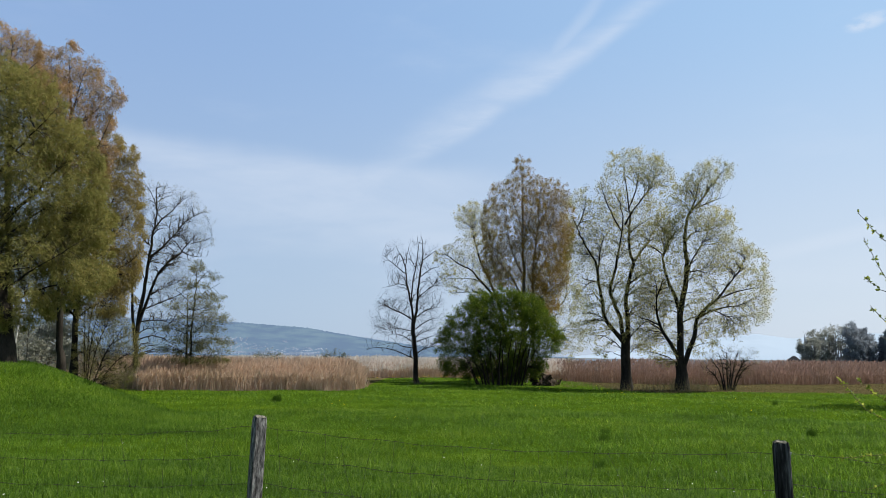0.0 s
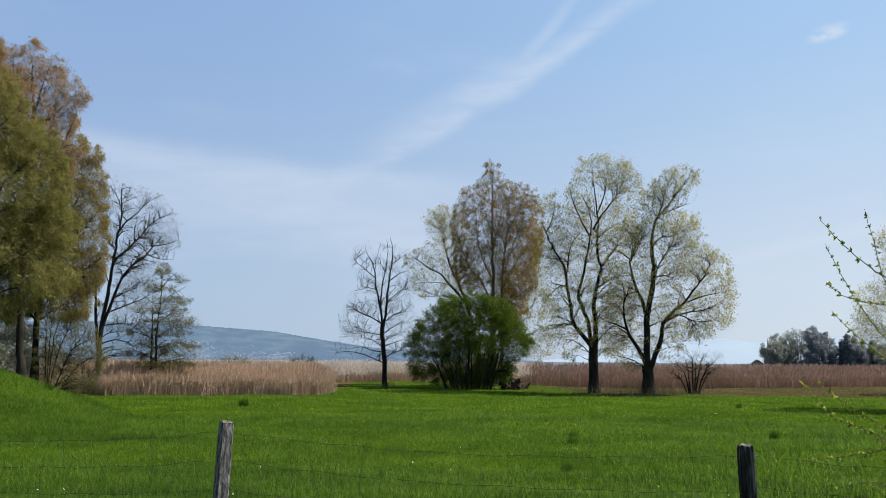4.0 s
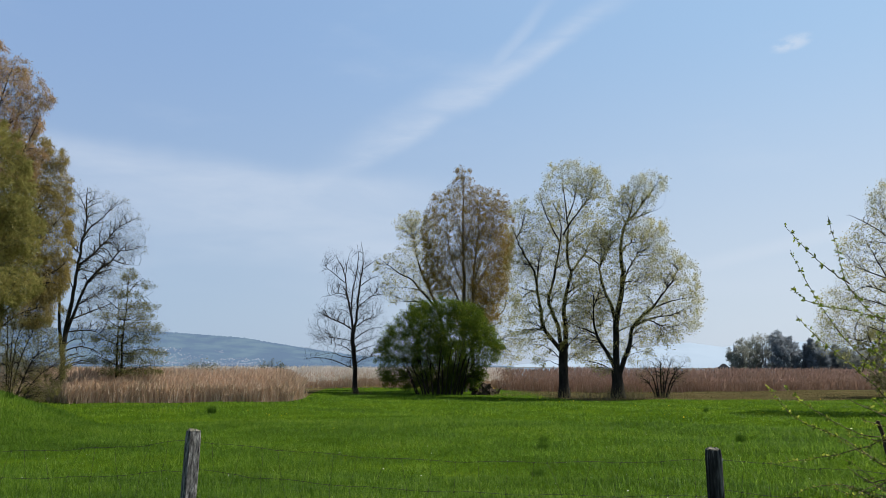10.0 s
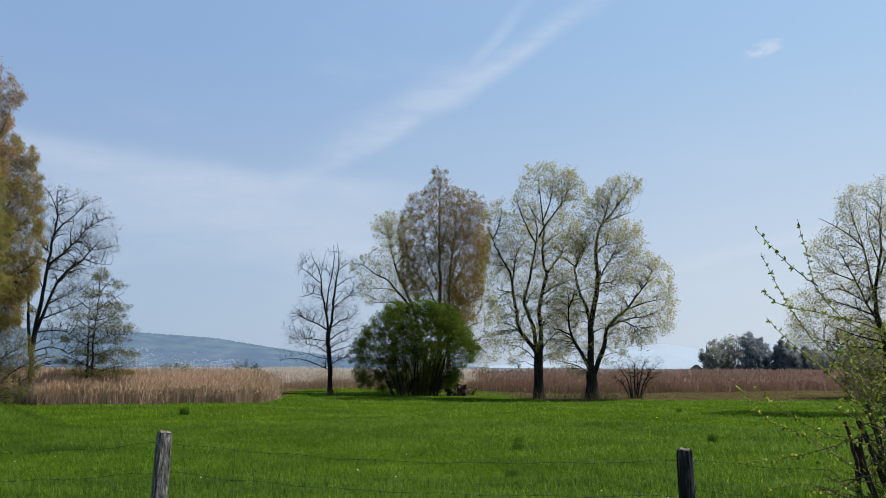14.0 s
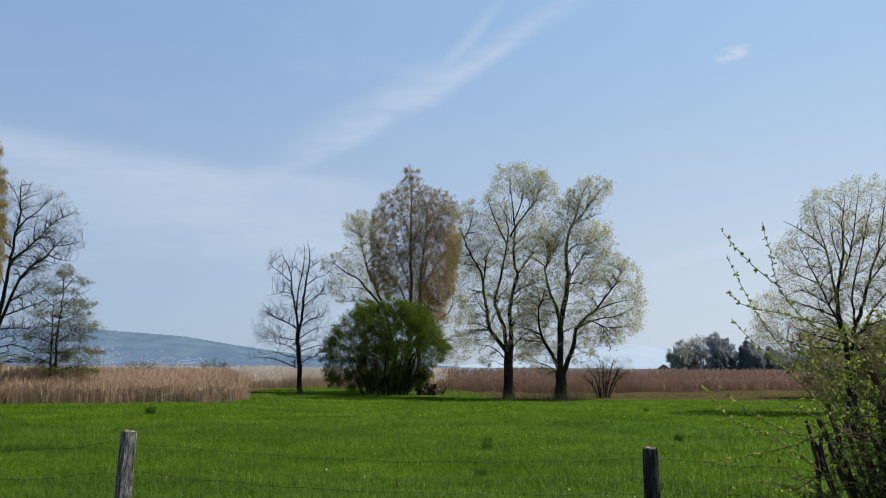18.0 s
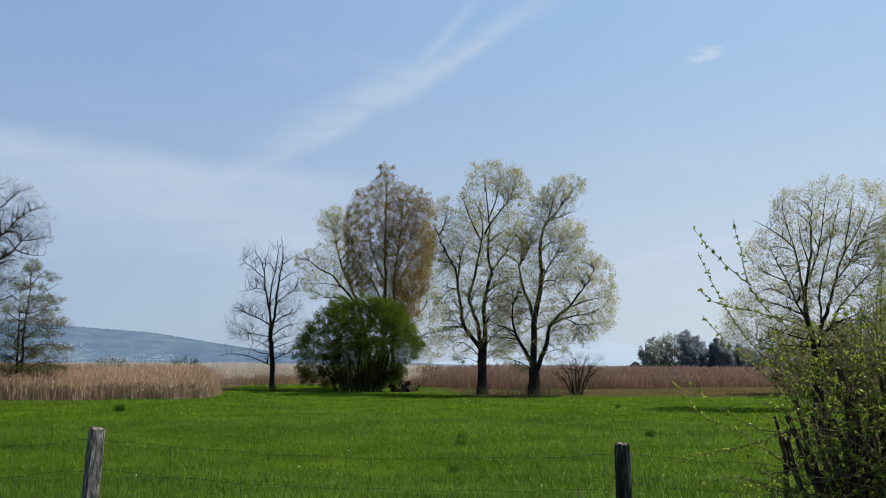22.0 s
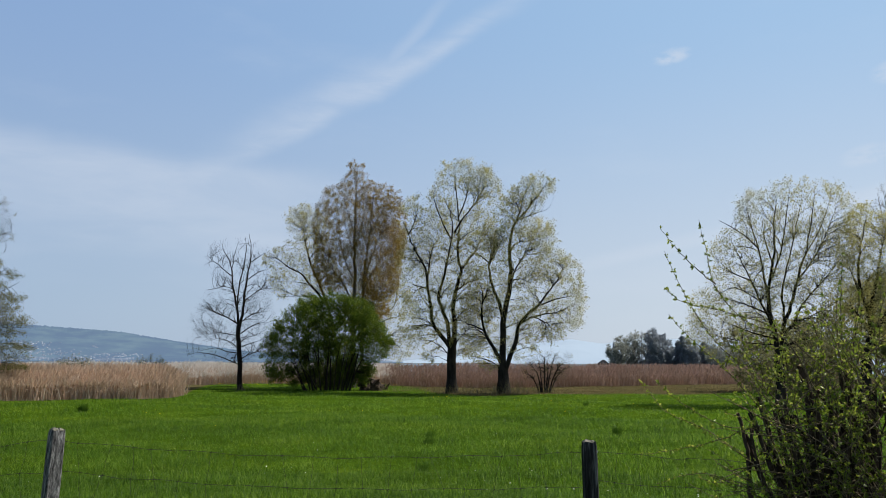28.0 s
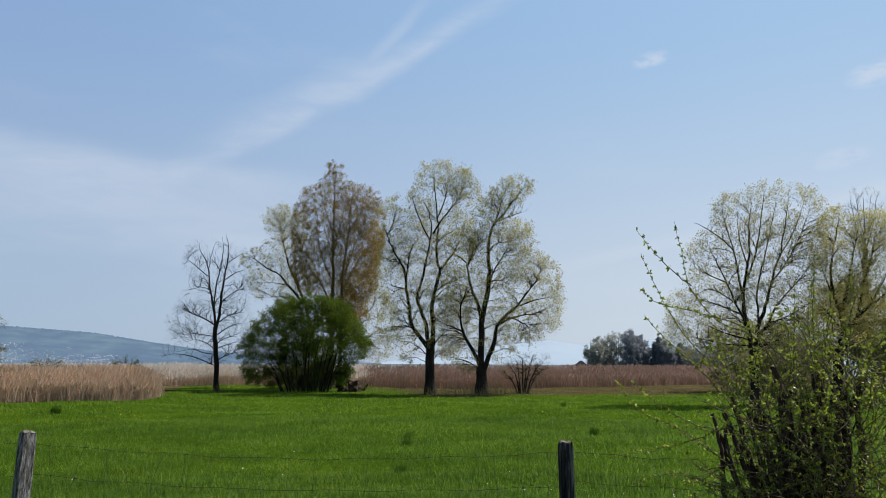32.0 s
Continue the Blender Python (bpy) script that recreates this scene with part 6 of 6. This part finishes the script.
UPRIGHT_SHOOTS = [
    [(-0.1, 2.07), (-0.08, 2.31), (-0.06, 2.57)],
    [(0.01, 2.07), (0.02, 2.43), (0.05, 2.79)],
    [(0.1, 2.05), (0.05, 2.25), (-0.01, 2.39)],
    [(-0.0, 2.07), (0.2, 2.22), (0.36, 2.26)],
    [(0.07, 1.99), (0.22, 2.19), (0.31, 2.37)],
    [(0.14, 1.87), (0.26, 1.85), (0.36, 1.88)],
    [(0.1, 1.7), (0.23, 1.62), (0.36, 1.69)],
    [(-0.2, 2.07), (-0.31, 2.16), (-0.42, 2.19), (-0.59, 2.22)],
    [(-0.16, 2.16), (-0.18, 2.37), (-0.19, 2.53)],
    [(0.15, 2.05), (0.17, 2.28), (0.16, 2.46)],
    [(0.05, 2.07), (0.11, 2.34), (0.11, 2.58)],
]
STEMS = [
    ([(0.05, 1.47), (0.05, 1.81), (0.02, 2.17)], 0.030),
    ([(0.13, 1.48), (0.13, 1.76), (0.14, 2.06)], 0.028),
    ([(-0.04, 1.46), (-0.06, 1.75), (-0.08, 2.02)], 0.024),
    ([(-0.23, 1.45), (-0.24, 1.74), (-0.27, 1.93)], 0.022),
    ([(-0.12, 1.46), (-0.14, 1.83), (-0.19, 2.2)], 0.024),
    ([(-0.47, 1.43), (-0.49, 1.73), (-0.53, 1.93)], 0.011),
    ([(-0.48, 1.43), (-0.47, 1.67), (-0.46, 1.85)], 0.010),
    ([(0.19, 1.48), (0.21, 1.76), (0.21, 2.08)], 0.018),
    ([(-0.0, 1.47), (0.11, 1.84), (0.24, 2.11)], 0.022),
    ([(-0.18, 1.45), (-0.27, 1.74), (-0.32, 1.98)], 0.016),
    ([(0.06, 1.47), (-0.02, 1.87), (-0.11, 2.07)], 0.018),
]


def spline(points, m):
    p = np.asarray(points, float)
    q = np.linspace(0, 1, m)
    d = np.gradient(p, axis=0)
    i = np.minimum((q * (len(p) - 1)).astype(int), len(p) - 2)
    u = (q * (len(p) - 1) - i)[:, None]
    a, b, da, db = p[i], p[i + 1], d[i], d[i + 1]
    return a * (2 * u ** 3 - 3 * u ** 2 + 1) + da * (u ** 3 - 2 * u ** 2 + u) + b * (-2 * u ** 3 + 3 * u ** 2) + db * (u ** 3 - u ** 2)


def buds(path, rng, start, gap, size, m0):
    """Leaf rosettes along a shoot: several cupped leaves to each bud."""
    seg = np.linalg.norm(np.diff(path, axis=0), axis=1)
    s = np.concatenate([[0], np.cumsum(seg)])
    at, al, sz = [], [], []
    k = start * s[-1]
    while k < s[-1]:
        c = np.array([np.interp(k, s, path[:, j]) for j in range(3)])
        d = unit(np.array([np.interp(min(k + 0.02, s[-1]), s, path[:, j]) for j in range(3)]) - np.array([np.interp(max(k - 0.02, 0), s, path[:, j]) for j in range(3)]))
        out = unit(rng.normal(size=3) + d * 0.5 + np.array([0, 0, 0.35]))
        n = rng.integers(6, 12)
        at.append(np.repeat(c[None], n, 0) + rng.normal(size=(n, 3)) * 0.003)
        al.append(unit(out * 1.0 + rng.normal(size=(n, 3)) * 0.85))
        sz.append(size * (0.55 + 0.75 * rng.random(n)))
        k += gap * (0.6 + 0.8 * rng.random())
    if not at:
        return None
    return np.concatenate(at), np.concatenate(al), np.concatenate(sz)


def real_leaves(at, along, size, rng, width=0.5):
    """Folded leaves with a midrib, two quads each."""
    n = len(at)
    side = unit(np.cross(along, rng.normal(size=(n, 3))))
    up = np.cross(side, along)
    s = size[:, None]
    tip = at + along * s + up * s * 0.12
    l1, r1 = at + along * s * 0.38 + side * s * width * 0.5 + up * s * 0.12, at + along * s * 0.38 - side * s * width * 0.5 + up * s * 0.12
    l2, r2 = at + along * s * 0.72 + side * s * width * 0.36 + up * s * 0.14, at + along * s * 0.72 - side * s * width * 0.36 + up * s * 0.14
    v = np.stack([at, l1, l2, tip, r2, r1], 1).reshape(-1, 3)
    k = np.arange(n)[:, None] * 6
    return v, [k + np.array([[0, 3, 2, 1]]), k + np.array([[0, 5, 4, 3]])]


def fence_shrub():
    rng = np.random.default_rng(77)
    root = thing("shrub", "pruned shrub with sawn stems and fresh bright green leaves", "shrub", (2.93, 3.41, 0.0), -40.7)
    floor_z = float(height(2.93, 3.41))
    base_z = floor_z - 0.05
    for pts, r in STEMS:
        w = 0.05 + abs(rng.normal()) * 0.12
        p = [(pts[0][0] * 0.8 + 0.05, w * 0.6, base_z)] + [(u, w * (1 + 0.2 * i) + rng.normal() * 0.02, z) for i, (u, z) in enumerate(pts)]
        path = spline(p, 16)
        path[1:-1] += rng.normal(size=(14, 3)) * 0.006
        v, f = chains(path[None], np.array([r * 1.25]), np.array([r * 0.85]), 9)
        st = part("stem", mesh_np("stem", v, [f], BARK_SHRUB), None, root)
        d = unit(path[-1] - path[-2])
        a, b = frames_of(d[None])
        ang = np.arange(9) * 2 * np.pi / 9
        rim = path[-1] + (np.cos(ang)[:, None] * a + np.sin(ang)[:, None] * b) * r * 0.86
        part("cut_face", mesh_np("cut_face", np.concatenate([rim, [path[-1] + d * r * 0.25]]), [np.array([(k, (k + 1) % 9, 9) for k in range(9)])], CUT_WOOD), None, st, "pale sawn end")
    at, al, sz = [], [], []

    def take(b):
        if b is not None:
            at.append(b[0]), al.append(b[1]), sz.append(b[2])

    for j, pts in enumerate(SHOOTS + UPRIGHT_SHOOTS):
        w = 0.01 + rng.normal() * 0.07
        p = [(u, w + 0.1 * (1 - i / len(pts)) * rng.normal(), z) for i, (u, z) in enumerate(pts)]
        path = spline(p, 26)
        path[2:-1] += rng.normal(size=(23, 3)) * 0.0022
        v, f = chains(path[None], np.array([0.0038]), np.array([0.0012]), 5)
        part("shoot", mesh_np("shoot", v, [f], SHOOT), None, root)
        take(buds(path, rng, 0.25, 0.045, 0.019, 0))
    # many dark stems that make the shady heart of the shrub
    for j in range(84):
        u, w = float(np.clip(rng.normal() * 0.19 - 0.09, -0.40, 0.15)), abs(rng.normal()) * 0.14 - 0.04
        top = rng.uniform(1.35, 2.1)
        p = [(u * 0.6 + 0.02, w * 0.5, base_z), (u * 0.8, w * 0.8, base_z + (top - base_z) * 0.55), (u * 1.08 + rng.normal() * 0.06, w, top)]
        path = spline(p, 9)
        path[1:] += rng.normal(size=(8, 3)) * 0.009
        r = rng.uniform(0.006, 0.022)
        v, f = chains(path[None], np.array([r]), np.array([r * 0.6]), 6)
        part("stem", mesh_np("stem", v, [f], BARK_SHRUB), None, root)
    bare = []
    for j in range(95):
        start = np.array([rng.uniform(-0.42, 0.32), rng.normal() * 0.16, rng.uniform(floor_z + 0.25, 2.0)])
        d = unit(np.array([rng.normal() * 0.9, rng.normal() * 0.5, rng.uniform(-0.5, 0.9)]))
        path = [start]
        for k in range(7):
            d = unit(d + rng.normal(size=3) * 0.12)
            path.append(path[-1] + d * rng.uniform(0.04, 0.08))
        bare.append(path)
    v, f = chains(np.array(bare), np.full(95, 0.0034), np.full(95, 0.0014), 4)
    tagged(part("bare_twig_work", mesh_np("bare_twig_work", v, [f], SHOOT), None, root, "bare greyish twigs"), kind="stuff")
    thin = []
    for j in range(330):
        u = rng.uniform(-0.42, 0.30) if j < 290 else rng.uniform(0.1, 0.5)
        start = np.array([u, rng.normal() * 0.15, rng.uniform(floor_z + (0.55 if j < 290 else 0.1), 2.28 - 0.5 * abs(u - 0.15))])
        lean = rng.normal() * 0.6
        d = unit(np.array([lean + 0.08 + start[0] * 0.2, rng.normal() * 0.7, rng.uniform(0.0, 1.0)]))
        n, length = 8, rng.uniform(0.2, 0.62)
        path = [start]
        for k in range(n - 1):
            d = unit(d + rng.normal(size=3) * 0.10 + np.array([0, 0, 0.02]))
            path.append(path[-1] + d * length / n)
        path = np.array(path)
        thin.append(path)
        take(buds(path, rng, 0.25, 0.060 if start[2] > 1.75 else 0.10, 0.0185, 0))
    # short leafy sprays over the front and in tufts at the top
    sites = [(rng.uniform(-0.44, 0.30), -0.10 - 0.16 * rng.random(), rng.uniform(floor_z + 0.1, 2.1), 0.02) for _ in range(60)]
    sites += [(rng.uniform(-0.05, 0.42), -0.06 - 0.2 * rng.random(), rng.uniform(floor_z + 0.05, 1.95), 0.02) for _ in range(140)]
    for cu, cz, spread in ((-0.40, 2.20, 0.07), (-0.30, 2.10, 0.08), (0.02, 2.22, 0.07), (-0.08, 2.12, 0.10), (0.28, 2.14, 0.08), (0.34, 2.02, 0.07)):
        sites += [(cu, 0.0, cz, spread)] * 11
    for u, w, z, spread in sites:
        d = unit(np.array([rng.normal() * 0.5, rng.normal() * 0.5 - 0.1, rng.uniform(0.2, 1.0)]))
        path = [np.array([u, w, z]) + rng.normal(size=3) * spread]
        length = rng.uniform(0.10, 0.30)
        for k in range(7):
            d = unit(d + rng.normal(size=3) * 0.10)
            path.append(path[-1] + d * length / 8)
        path = np.array(path)
        thin.append(path)
        take(buds(path, rng, 0.2, 0.05, 0.019, 0))
    v, f = chains(np.stack(thin), np.full(len(thin), 0.0030), np.full(len(thin), 0.0011), 4)
    tagged(part("side_shoot_work", mesh_np("side_shoot_work", v, [f], SHOOT), None, root), kind="stuff")
    v, f = real_leaves(np.concatenate(at), np.concatenate(al), np.concatenate(sz), rng)
    tagged(part("foliage", mesh_np("foliage", v, f, LEAF_SHRUB, False), None, root, "fresh bright green leaves"), kind="stuff")


fence_shrub()

# ---- heap of rotten wood beside the green bush ----
def root_heap():
    rng = np.random.default_rng(4)
    root = thing("root_heap", "dark heap of rotten roots and branches in the grass", "wood heap", (8.1, 60.0, 0.0), -8)
    bm = bmesh.new()
    bmesh.ops.create_icosphere(bm, subdivisions=4, radius=1)
    for v in bm.verts:
        q = v.co.copy()
        r = 1 + 0.45 * noise.noise(q * 2.1) + 0.25 * noise.noise(q * 5.0) + 0.12 * noise.noise(q * 11.0)
        v.co = Vector((q.x * 0.85 * r, q.y * 0.55 * r, max(q.z * 0.72 * r + 0.12, -0.1)))
    part("mound", bm, ROOT_DARK, root)
    for k in range(22):
        a = rng.uniform(0, 2 * math.pi)
        r = abs(rng.normal()) * 0.55
        p0 = np.array([math.cos(a) * r * 1.2, math.sin(a) * r, rng.uniform(0, 0.5)])
        d = unit(np.array([rng.normal(), rng.normal() * 0.6, 0.35 + 0.4 * rng.random()]))
        path = spline([p0 - d * 0.25, p0 + d * 0.2, p0 + d * rng.uniform(0.5, 0.75) + rng.normal(size=3) * 0.12], 8)
        path[:, 2] = np.maximum(path[:, 2], 0.0)
        v, f = chains(path[None], np.array([rng.uniform(0.10, 0.20)]), np.array([0.03]), 6)
        part("root", mesh_np("root", v, [f], ROOT_DARK), None, root)


root_heap()


# ---- tussocks and flowers in the meadow ----
def tussock(x, y, tall, wide, seed):
    """A dark tuft of coarser grass."""
    rng = np.random.default_rng(seed)
    n = 260
    a = rng.uniform(0, 2 * np.pi, n)
    r = np.sqrt(rng.random(n)) * wide * 0.7
    base = np.stack([np.cos(a) * r, np.sin(a) * r, np.zeros(n)], 1)
    d = unit(np.stack([np.cos(a) * r / wide * 0.25 + rng.normal(size=n) * 0.2, np.sin(a) * r / wide * 0.25 + rng.normal(size=n) * 0.25, np.ones(n)], 1))
    v, f = leaves(base, tall * (0.55 + 0.6 * rng.random(n)), rng, 0.06, d * 6, 0.5)
    me = mesh_np("grass_tuft", v, [f], TUFT, False)
    ob = tagged(new("grass_tuft", me), "dark green tuft of coarse grass in the meadow", "grass tuft", "tufts in the meadow")
    ob.location = (x, y, float(height(x, y)))


TUFT = leaf_material("tuft_blade", (0.026, 0.066, 0.008), (0.075, 0.14, 0.015), 0.4, None, 0.03)
for k, (x, y, h, w) in enumerate([(-7.72, 35.76, 0.39, 0.24), (10.57, 21.83, 0.29, 0.15), (4.47, 20.97, 0.2, 0.21), (16.66, 38.0, 0.23, 0.17), (3.28, 15.97, 0.18, 0.17), (4.88, 22.68, 0.2, 0.21), (-14.71, 31.46, 0.27, 0.27)]):
    tussock(x, y, h, w, 90 + k)


def flower_heads(name, label, n, r0, r1, a0, a1, size, material, seed, centres):
    """Small flat flower heads on stalks, strewn in patches."""
    rng = np.random.default_rng(seed)
    c = rng.integers(0, centres, n)
    cr, ca = r0 + (r1 - r0) * rng.random(centres), rng.uniform(a0, a1, centres)
    spread = 0.4 + 1.1 * rng.random(centres)
    x = cr[c] * np.sin(np.radians(ca[c])) + rng.normal(size=n) * spread[c]
    y = cr[c] * np.cos(np.radians(ca[c])) + rng.normal(size=n) * spread[c]
    z = height(x, y) + 0.14 + 0.08 * rng.random(n)
    k = 7
    ang = np.arange(k) * 2 * np.pi / k
    tilt = rng.normal(size=(n, 2)) * 0.4
    ring = np.stack([np.cos(ang), np.sin(ang), 0 * ang], 1)[None] * (size * (0.7 + 0.6 * rng.random(n)))[:, None, None]
    ring[..., 2] = ring[..., 0] * tilt[:, :1] + ring[..., 1] * tilt[:, 1:]
    v = np.stack([x, y, z], 1)[:, None] + ring
    f = np.arange(n * k).reshape(-1, k)
    tagged(new(name, mesh_np(name, v.reshape(-1, 3), [f], material, False)), label, "flowers", kind="stuff")


def dry_weeds(x, y, wide, tall, n, seed):
    """Thin dead stalks and blades round the foot of a tree."""
    rng = np.random.default_rng(seed)
    px, py = x + rng.normal(size=n) * wide, y + rng.normal(size=n) * wide * 0.6 - 0.3
    base = np.stack([px, py, height(px, py) - 0.02], 1)
    d = unit(np.stack([rng.normal(size=n) * 0.3, rng.normal(size=n) * 0.3, np.ones(n)], 1))
    v, f = leaves(base, tall * (0.3 + 0.9 * rng.random(n) ** 1.5), rng, 0.03, d * 6, 0.5)
    tagged(new("dry_weeds", mesh_np("dry_weeds", v, [f], WEED, False)), "thin dry brown weeds round the tree's foot", "weeds", kind="stuff")


WEED = leaf_material("dry_weed", (0.10, 0.085, 0.04), (0.22, 0.18, 0.10), 0.4, (0.10, 0.13, 0.03))
for k, (x, y, w, h, n) in enumerate(((13.3, 54.9, 1.2, 0.8, 420), (16.8, 52.9, 1.5, 1.0, 700), (20.0, 53.4, 0.8, 0.6, 250), (-2.0, 63.2, 0.7, 0.8, 160), (9.8, 58.6, 1.0, 0.7, 260), (-19.0, 47.5, 1.4, 1.0, 420))):
    dry_weeds(x, y, w, h, n, 120 + k)

YELLOW = leaf_material("dandelion", (0.75, 0.52, 0.02), (0.85, 0.66, 0.04), 0.2, None, 0.0)
flower_heads("dandelion", "strip of yellow flowers along the far reeds", 320, 72, 77, -6, 12, 0.03, YELLOW, 9, 40)
WHITE = leaf_material("white_petals", (0.7, 0.7, 0.66), (0.85, 0.85, 0.82), 0.2, None, 0.0)
flower_heads("dandelion", "scattered yellow dandelions in the meadow", 60, 24, 74, -12, 34, 0.022, YELLOW, 5, 16)
flower_heads("daisy", "scattered small white flowers in the grass", 90, 8.5, 24, -30, 30, 0.008, WHITE, 6, 26)

# ---- far edge of the lake: wood and barn ----
def conifer(x, y, z, tall, wide, seed, label):
    """A dark spruce: whorls of drooping boughs with needle sprays."""
    rng = np.random.default_rng(seed)
    root = thing("spruce_tree", label, "tree", (x, y, z), 0, "far wood by the lake")
    v, f = chains(np.array([[(0, 0, 0), (0, 0, tall * 0.5), (0, 0, tall)]], float), np.array([0.35]), np.array([0.04]), 7)
    part("trunk", mesh_np("trunk", v, [f], BARK_DARK), None, root)
    n = 230
    t = rng.random(n) ** 0.8
    zz = tall * (0.10 + 0.9 * t)
    r = wide * (1 - t) ** 0.75 * (0.35 + 0.75 * rng.random(n)) + 0.2
    a = rng.uniform(0, 2 * np.pi, n)
    tip = np.stack([np.cos(a) * r, np.sin(a) * r, zz - 0.25 * r], 1)
    root_p = np.stack([0 * a, 0 * a, zz], 1)
    paths = np.stack([root_p, root_p * 0.5 + tip * 0.5 + (0, 0, 0.1), tip], 1)
    m = 22
    k = rng.random((n, m, 1))
    at = (root_p[:, None] + (tip - root_p)[:, None] * k + rng.normal(size=(n, m, 3)) * 0.28).reshape(-1, 3)
    v, f = leaves(at, rng.uniform(0.4, 0.8, len(at)), rng, 0.6, np.array([0, 0, -0.5]), 1.0)
    bv, bf = chains(paths, np.full(n, 0.05), np.full(n, 0.015))
    tagged(part("bough_work", mesh_np("bough_work", bv, [bf], BARK_DARK), None, root), kind="stuff")
    part("crown", mesh_np("crown", v, [f], NEEDLE_HAZED, False), None, root)


def far_tree(az, d, tall, wide, seed, leaf, label, count, wood, name="far_tree"):
    """A distant tree: several upright stems in a tall rounded crown."""
    rng = np.random.default_rng(seed)
    h, w = tall * 0.99, wide * 1.5
    stems = [(0.28, [(0, 0), (0, h * 0.3), (rng.normal() * 0.2, h * 0.93)])]
    for u in (-0.8, -0.4, 0.4, 0.8):
        stems.append((0.16, [(u * w * 0.25, h * 0.16), (u * w * 0.6, h * 0.45), (u * w * 0.75, h * (0.9 - 0.14 * abs(u)))]))
    spec = dict(at=(d * math.sin(radians(az)), d * math.cos(radians(az)), -0.3), turn=az, limbs=stems,
                lobes=[(0, h * 0.62, w, h * 0.30), (0, h * 0.85, w * 0.8, h * 0.15), (-w * 0.35, h * 0.5, w * 0.7, h * 0.34), (w * 0.35, h * 0.5, w * 0.7, h * 0.34), (0, h * 0.25, w * 1.0, h * 0.2)])
    grow_tree(name, spec, label, "tree", wood, wood, leaf, seed=seed, leaf_count=count, leaf_size=0.5, leaf_width=0.5, scatter=0.3, group="far wood by the lake",
              boughs=45, rise=1.4, thin=2.0,
              orders=[order(1.0, 2.0, 30, 0.10, 0.04, 2), order(1.0, 1.2, 34, 0.08, 0.03, 2)])


for k, (a, d, h, w, n) in enumerate([(25.95, 255, 9.3, 1.9, 4200), (26.45, 258, 11.6, 1.9, 4200), (26.95, 262, 12.8, 1.7, 2600), (27.35, 262, 13.6, 1.5, 1200), (27.75, 260, 14.0, 1.5, 1000), (28.2, 262, 14.2, 1.6, 1800),
                                     (33.3, 250, 8.6, 3.0, 3000), (34.6, 255, 9.5, 3.4, 3000), (36.0, 250, 10, 3.6, 3000), (37.6, 250, 10, 3.6, 3000), (39.2, 246, 11, 3.8, 3000), (41.0, 250, 11, 4.0, 3000), (43.0, 250, 12, 4.0, 3000), (45.0, 250, 12, 4.2, 3000)]):
    far_tree(a, d, h, w, 40 + k, LEAF_HAZY, "grey half-bare tree in the far wood", n, TWIG_HAZED)
for k, (a, d, h, w) in enumerate([(28.55, 257, 14.2, 1.6), (28.95, 259, 14.0, 1.7), (29.35, 261, 12.6, 1.5), (29.75, 262, 8.0, 1.3), (31.2, 262, 8.6, 2.0), (31.9, 266, 8.8, 2.2), (32.7, 266, 8.4, 2.4), (34.0, 262, 8.2, 2.6)]):
    far_tree(a, d, h, w, 60 + k, NEEDLE_HAZED, "broad dark evergreen in the far wood", 5200, TWIG_HAZED)
for k, (a, d, h, w) in enumerate([(30.35, 264, 9.6, 2.2), (30.65, 262, 11.2, 2.6), (31.0, 265, 10.2, 2.2), (32.1, 270, 9.6, 2.4)]):
    conifer(d * math.sin(radians(a)), d * math.cos(radians(a)), -0.3, h, w, 66 + k, "dark spruce in the far wood")


def barn():
    d, a = 235, radians(25.0)
    root = thing("barn", "low barn with dark hipped roof beyond the reeds", "barn", (d * math.sin(a), d * math.cos(a), -0.4), -25)
    part("wall", bevel_box(3.2, 4.5, 2.4, 0.04), WALL_PALE, root)
    bm = bmesh.new()
    eave = [bm.verts.new(v) for v in [(-2.1, -2.8, 2.3), (2.1, -2.8, 2.3), (2.1, 2.8, 2.3), (-2.1, 2.8, 2.3)]]
    low = [bm.verts.new(v) for v in [(-2.1, -2.8, 2.15), (2.1, -2.8, 2.15), (2.1, 2.8, 2.15), (-2.1, 2.8, 2.15)]]
    r = [bm.verts.new((-0.35, 0, 3.75)), bm.verts.new((0.35, 0, 3.75))]
    for f in ((eave[0], eave[1], r[1], r[0]), (eave[2], eave[3], r[0], r[1]), (eave[1], eave[2], r[1]), (eave[3], eave[0], r[0])):
        bm.faces.new(f)
    for k in range(4):
        bm.faces.new((low[k], low[(k + 1) % 4], eave[(k + 1) % 4], eave[k]))
    bm.faces.new(low[::-1])
    part("roof", bm, ROOF_DARK, root, "dark tiled roof")


barn()


def church_spire():
    d, a = 330, radians(25.75)
    root = thing("church_spire", "slender pointed church spire behind the far wood", "church spire", (d * math.sin(a), d * math.cos(a), -0.4), -25)
    part("tower", bevel_box(1.1, 1.1, 6.5, 0.05), WALL_PALE, root)
    bm = bmesh.new()
    bmesh.ops.create_cone(bm, cap_ends=True, segments=8, radius1=0.62, radius2=0.02, depth=6.5, matrix=Matrix.Translation((0, 0, 9.7)))
    part("roof", bm, SLATE, root, "grey pointed spire roof")


church_spire()


def stake():
    x, y = 45 * math.sin(radians(-29.6)), 45 * math.cos(radians(-29.6))
    root = thing("marker_stake", "thin pale wooden stake standing on the grassy bank", "stake", (x, y, float(height(x, y)) - 0.1), 10)
    root.rotation_euler = (0, radians(4), 0)
    part("pole", bevel_box(0.07, 0.07, 2.0, 0.012, 0.9), WALL_PALE, root)
    part("cap", bevel_box(0.10, 0.10, 0.06, 0.015), WALL_PALE, root).location = (0, 0, 2.0)


stake()
